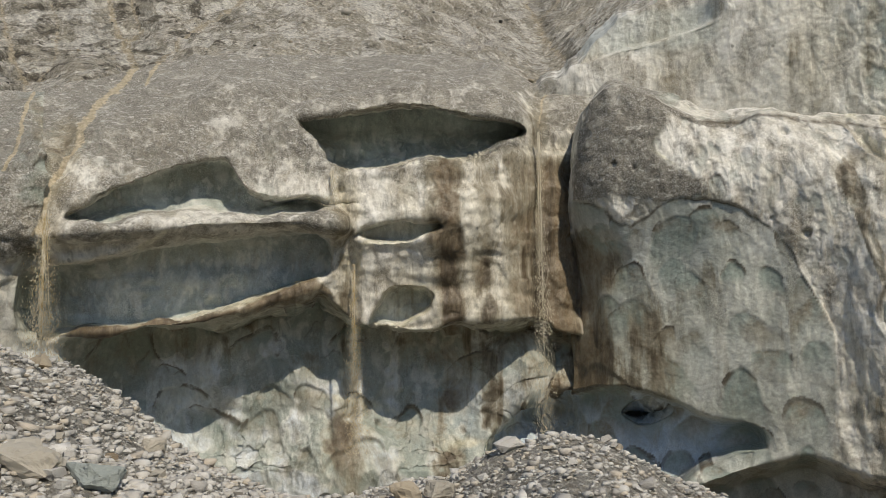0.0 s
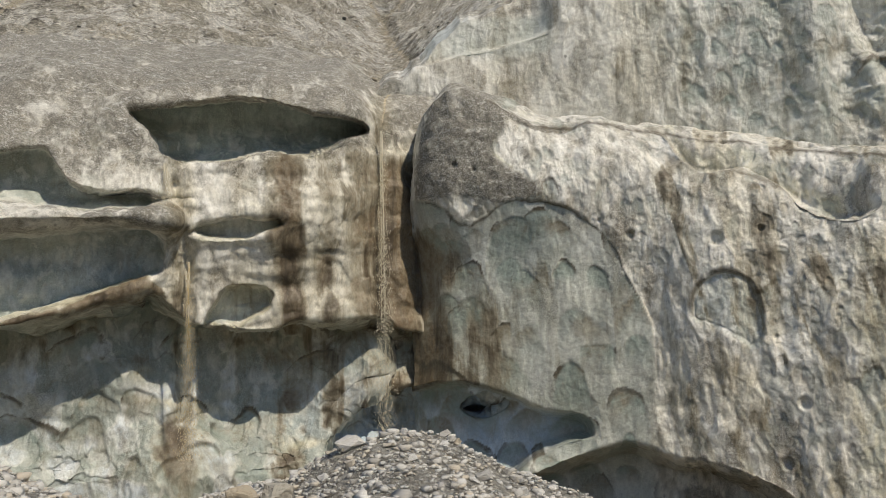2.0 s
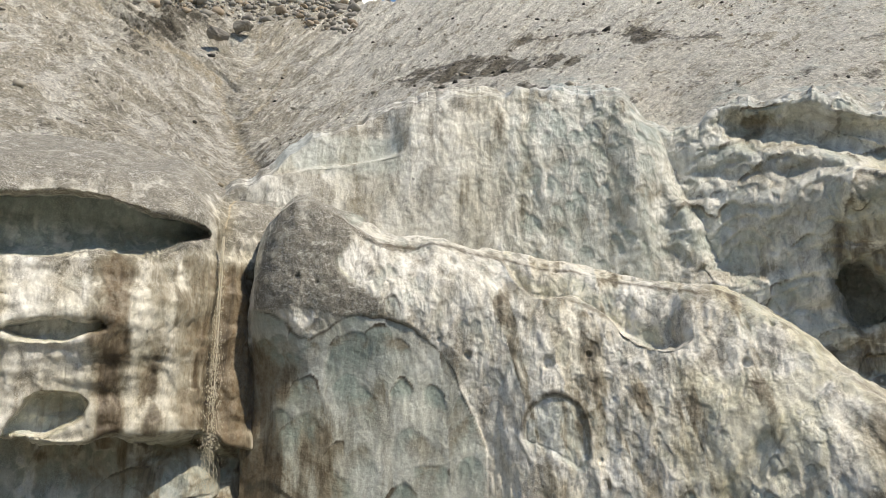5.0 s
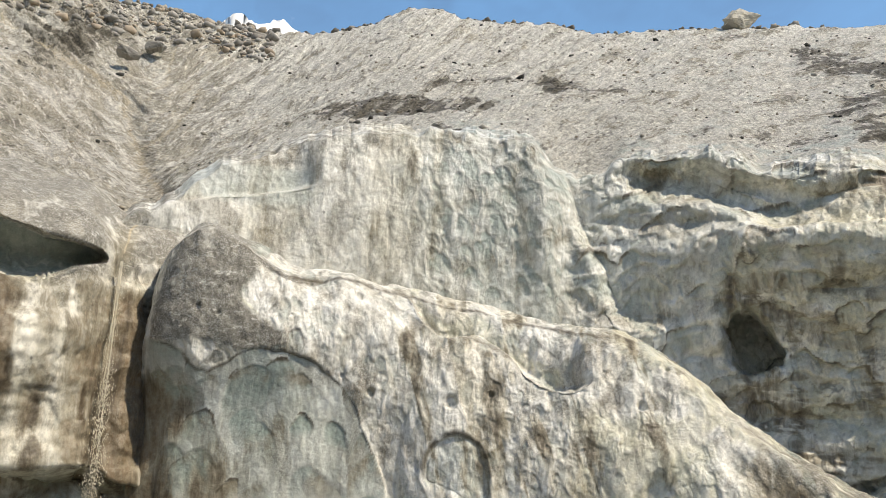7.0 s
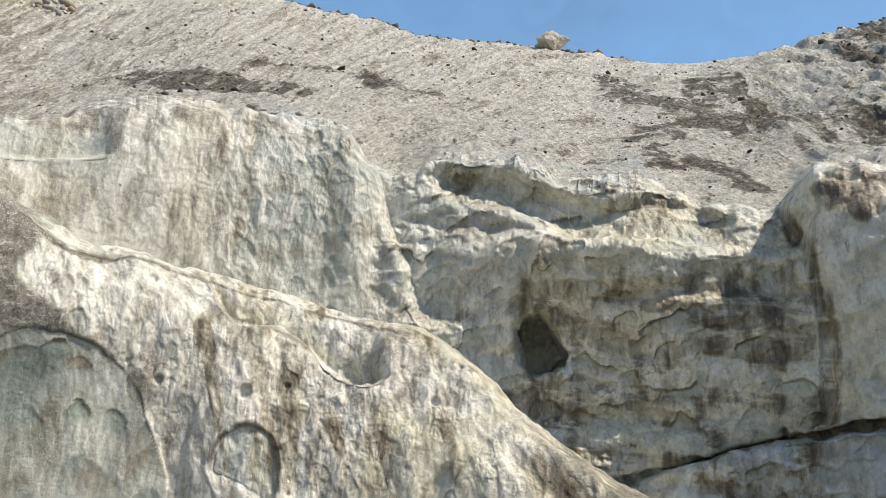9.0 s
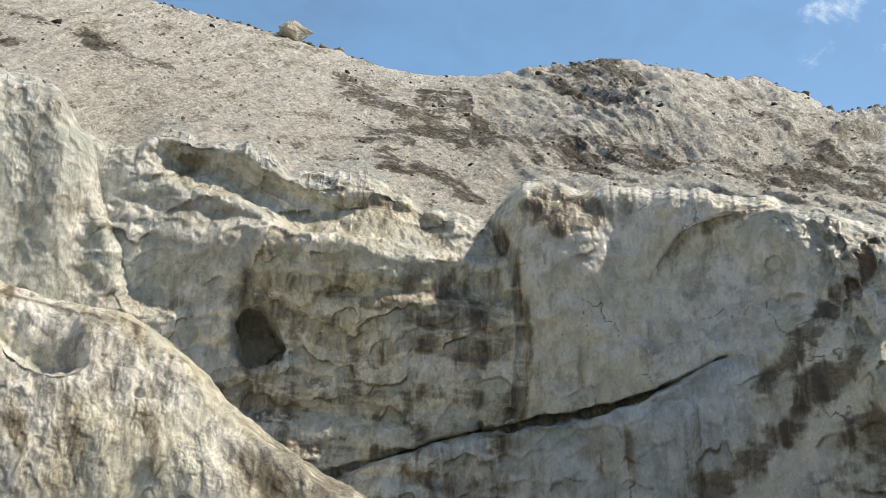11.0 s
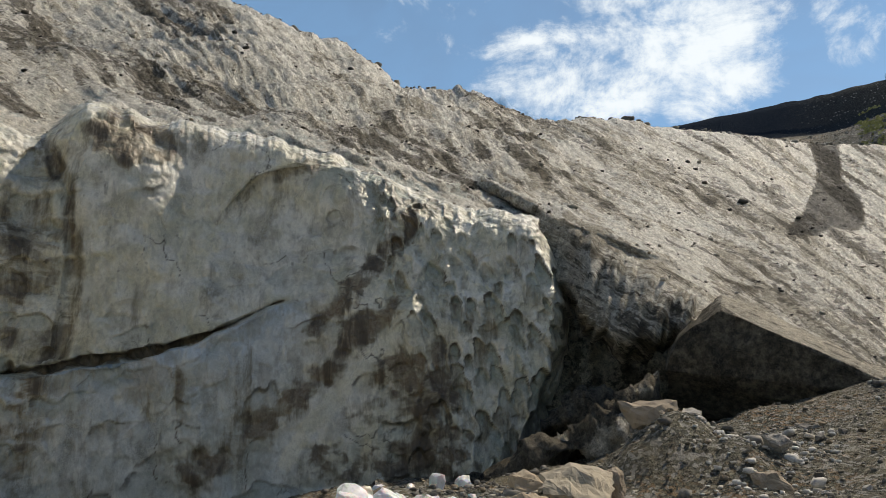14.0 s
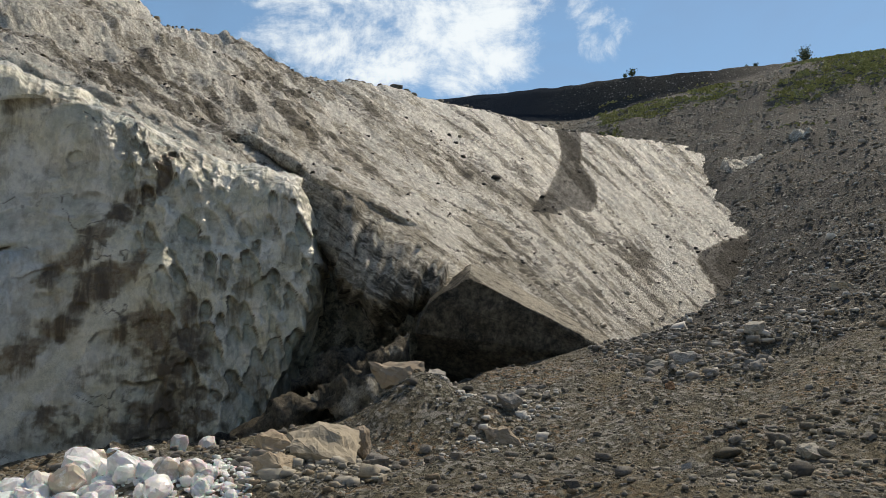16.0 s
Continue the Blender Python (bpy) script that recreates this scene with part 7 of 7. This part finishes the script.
# ---- far distance and sky ----
def ridge_peak(name, rows, reach, material, label, depth=500):
    """A far mountain from its skyline, with a back and a rough face."""
    r = np.array(rows, float)
    b = np.linspace(r[0, 0], r[-1, 0], 90)
    e = pchip(r[:, 0], r[:, 1], b)
    levels = np.linspace(0, 1, 30)
    foot = spot(b, 0 * b + 4, 0 * b + reach * 0.85)
    top = spot(b, e, 0 * b + reach)
    P = foot[None] * (1 - levels)[:, None, None] + top[None] * levels[:, None, None]
    Q = P.reshape(-1, 3)
    P[..., :2] *= (1 + 0.02 * fbm(Q, reach * 0.03, 5, 88).reshape(30, 90))[..., None]
    P[-1, :, 2] += reach * 0.0018 * fbm(np.column_stack([b * 3, 0 * b, 0 * b]), 1.0, 4, 89)
    rear = P[-1:] * (1.2, 1.2, 0.2)
    ob = new(name, grid_mesh(name, np.concatenate([P, rear]), {}))
    ob.data.materials.append(material)
    return tagged(ob, label, "mountain", kind="structure")


ridge_peak("backdrop_snow_peak", [(-22, 27), (-18.5, 29.9), (-16, 30.7), (-14.6, 30.35), (-13.4, 30.9), (-12, 30.1), (-9, 27)], 1900, mountain_material("far_snow", (0.75, 0.78, 0.82), (0.85, 0.87, 0.9), 0.3), "distant snow-covered summit")
# the rock's blue is aerial haze put into its colour
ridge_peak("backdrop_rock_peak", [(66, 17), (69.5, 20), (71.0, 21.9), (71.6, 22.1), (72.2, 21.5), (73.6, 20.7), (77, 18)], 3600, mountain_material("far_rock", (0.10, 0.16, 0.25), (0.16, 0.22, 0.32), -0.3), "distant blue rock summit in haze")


def build_clouds():
    b, e = np.meshgrid(np.linspace(-75, 150, 640), np.linspace(8, 62, 230))
    reach = 3000.0
    P = np.stack([reach * np.sin(np.radians(b)) * np.cos(np.radians(e)), reach * np.cos(np.radians(b)) * np.cos(np.radians(e)), reach * np.sin(np.radians(e))], -1)
    q = np.column_stack([b.ravel() * 0.12, e.ravel() * 0.2, 0 * b.ravel()])
    wisps = fbm(q + 0.5 * fbm(q, 0.8, 3, 5)[:, None], 0.8, 6, 71, gain=0.55).reshape(b.shape)
    dense = np.zeros_like(b)
    for cb, ce, wb, we, k in ((78, 25.2, 8.5, 1.6, 0.75), (86, 25.0, 6.5, 3.4, 1.15), (86.5, 21.6, 4.2, 2.6, 1.1), (80, 21.8, 7.5, 2.4, 0.9), (74, 23.0, 5, 1.5, 0.8), (87, 28.8, 8, 3.0, 1.1), (96.6, 22.9, 1.9, 1.9, 0.8), (95, 25, 1.6, 2.0, 0.55), (66, 29.4, 4.5, 0.9, 0.32), (70, 28.2, 4.0, 1.1, 0.32)):
        r = np.hypot((b - cb) / wb, (e - ce) / we)
        dense = np.maximum(dense, k * smooth(1.7, 0.4, r))
    # haze: a made-up glowing veil that lifts the sky's brightness and blue
    haze = np.clip((0.30 + 0.20 * smooth(32, 12, e) + 0.05 * wisps), 0, 1)
    edge = smooth(-75, -60, b) * smooth(150, 135, b) * smooth(62, 46, e)
    me = grid_mesh("sky_clouds", P, {"dense": np.clip(dense, 0, 1.3) * edge, "haze": haze * edge})
    me.materials.append(cloud_material())
    tagged(new("backdrop_clouds", me), "white summer clouds and an added blue glow over the sky", "cloud", kind="structure")


build_clouds()


# ---- bushes and grass of the moraine crest ----
def bush(bearing, reach, height, seed):
    rng = np.random.default_rng(seed)
    x, y, z = on_ground(bearing, reach)
    whole = new("bush")
    whole.location = (x, y, z - 0.1)
    tagged(whole, "small dark green bush on the moraine crest", "bush", "bushes of the crest")
    bm = bmesh.new()
    tips = []
    for k in range(7):
        a, lean = rng.uniform(0, 6.28), rng.uniform(0.1, 0.55)
        h = height * rng.uniform(0.5, 0.85)
        pts = [Vector((math.cos(a) * lean * h * t ** 1.3, math.sin(a) * lean * h * t ** 1.3, h * t)) for t in np.linspace(0, 1, 5)]
        tube(bm, pts, [0.06 * height * (1 - 0.2 * i) * 0.4 for i in range(5)], 5)
        tips += pts[2:]
    part("stems", bm, DARK_STONE, whole, "thin woody stems")
    bm = bmesh.new()
    for t in tips:
        for k in range(42):
            p = t + Vector(rng.normal(0, 0.13 * height, 3))
            d, s = Vector(rng.normal(0, 1, 3)).normalized(), 0.05 * height * rng.uniform(0.6, 1.4)
            u = d.orthogonal().normalized() * s
            w = d.cross(u).normalized() * s * 0.6
            bm.faces.new([bm.verts.new(p + q) for q in (u, w, -u, -w)])
    part("foliage", bm, LEAF, whole, "loose dark green leaves")


for k, (b, h) in enumerate(((98.7, 1.6), (98.2, 0.9), (107.2, 0.9), (110.4, 2.6), (109.7, 1.1), (106.6, 0.7))):
    bush(b, 127.5, h, k)


def build_grass():
    rng = np.random.default_rng(9)
    n = 16000
    b, r = rng.uniform(96, 118, n), rng.uniform(86, 123, n)
    x, y = r * np.sin(np.radians(b)), r * np.cos(np.radians(b))
    z = ground_level(x, y)
    rise = np.degrees(np.arctan2(z - EYE, r))
    keep = (rise > 15.6 - 0.02 * (b - 96)) & (fbm(np.column_stack([x, y, 0 * x]), 9, 4, 14) + 0.25 * smooth(98, 108, b) + rng.normal(0, 0.2, n) > 0.42)
    x, y, z = x[keep], y[keep], z[keep]
    m = len(x)
    a, h, w = rng.uniform(0, 6.28, m), rng.uniform(0.12, 0.4, m), rng.uniform(0.15, 0.45, m)
    base = np.column_stack([x, y, z - 0.03])
    side = np.column_stack([np.cos(a) * w, np.sin(a) * w, 0 * a])
    deep = np.column_stack([-np.sin(a) * w, np.cos(a) * w, 0 * a])
    top = base + np.column_stack([rng.normal(0, 0.1, m), rng.normal(0, 0.1, m), h])
    V = np.stack([base - side, base + side, top, base - deep, base + deep], 1).reshape(-1, 3)
    k = np.arange(m)[:, None] * 5
    F = np.concatenate([k + (0, 1, 2), k + (3, 4, 2)])
    me = bpy.data.meshes.new("grass")
    me.from_pydata(V.tolist(), [], F.tolist())
    me.materials.append(GRASS)
    tagged(new("grass", me), "short green alpine grass in patches on scree", "grass", kind="stuff")


build_grass()
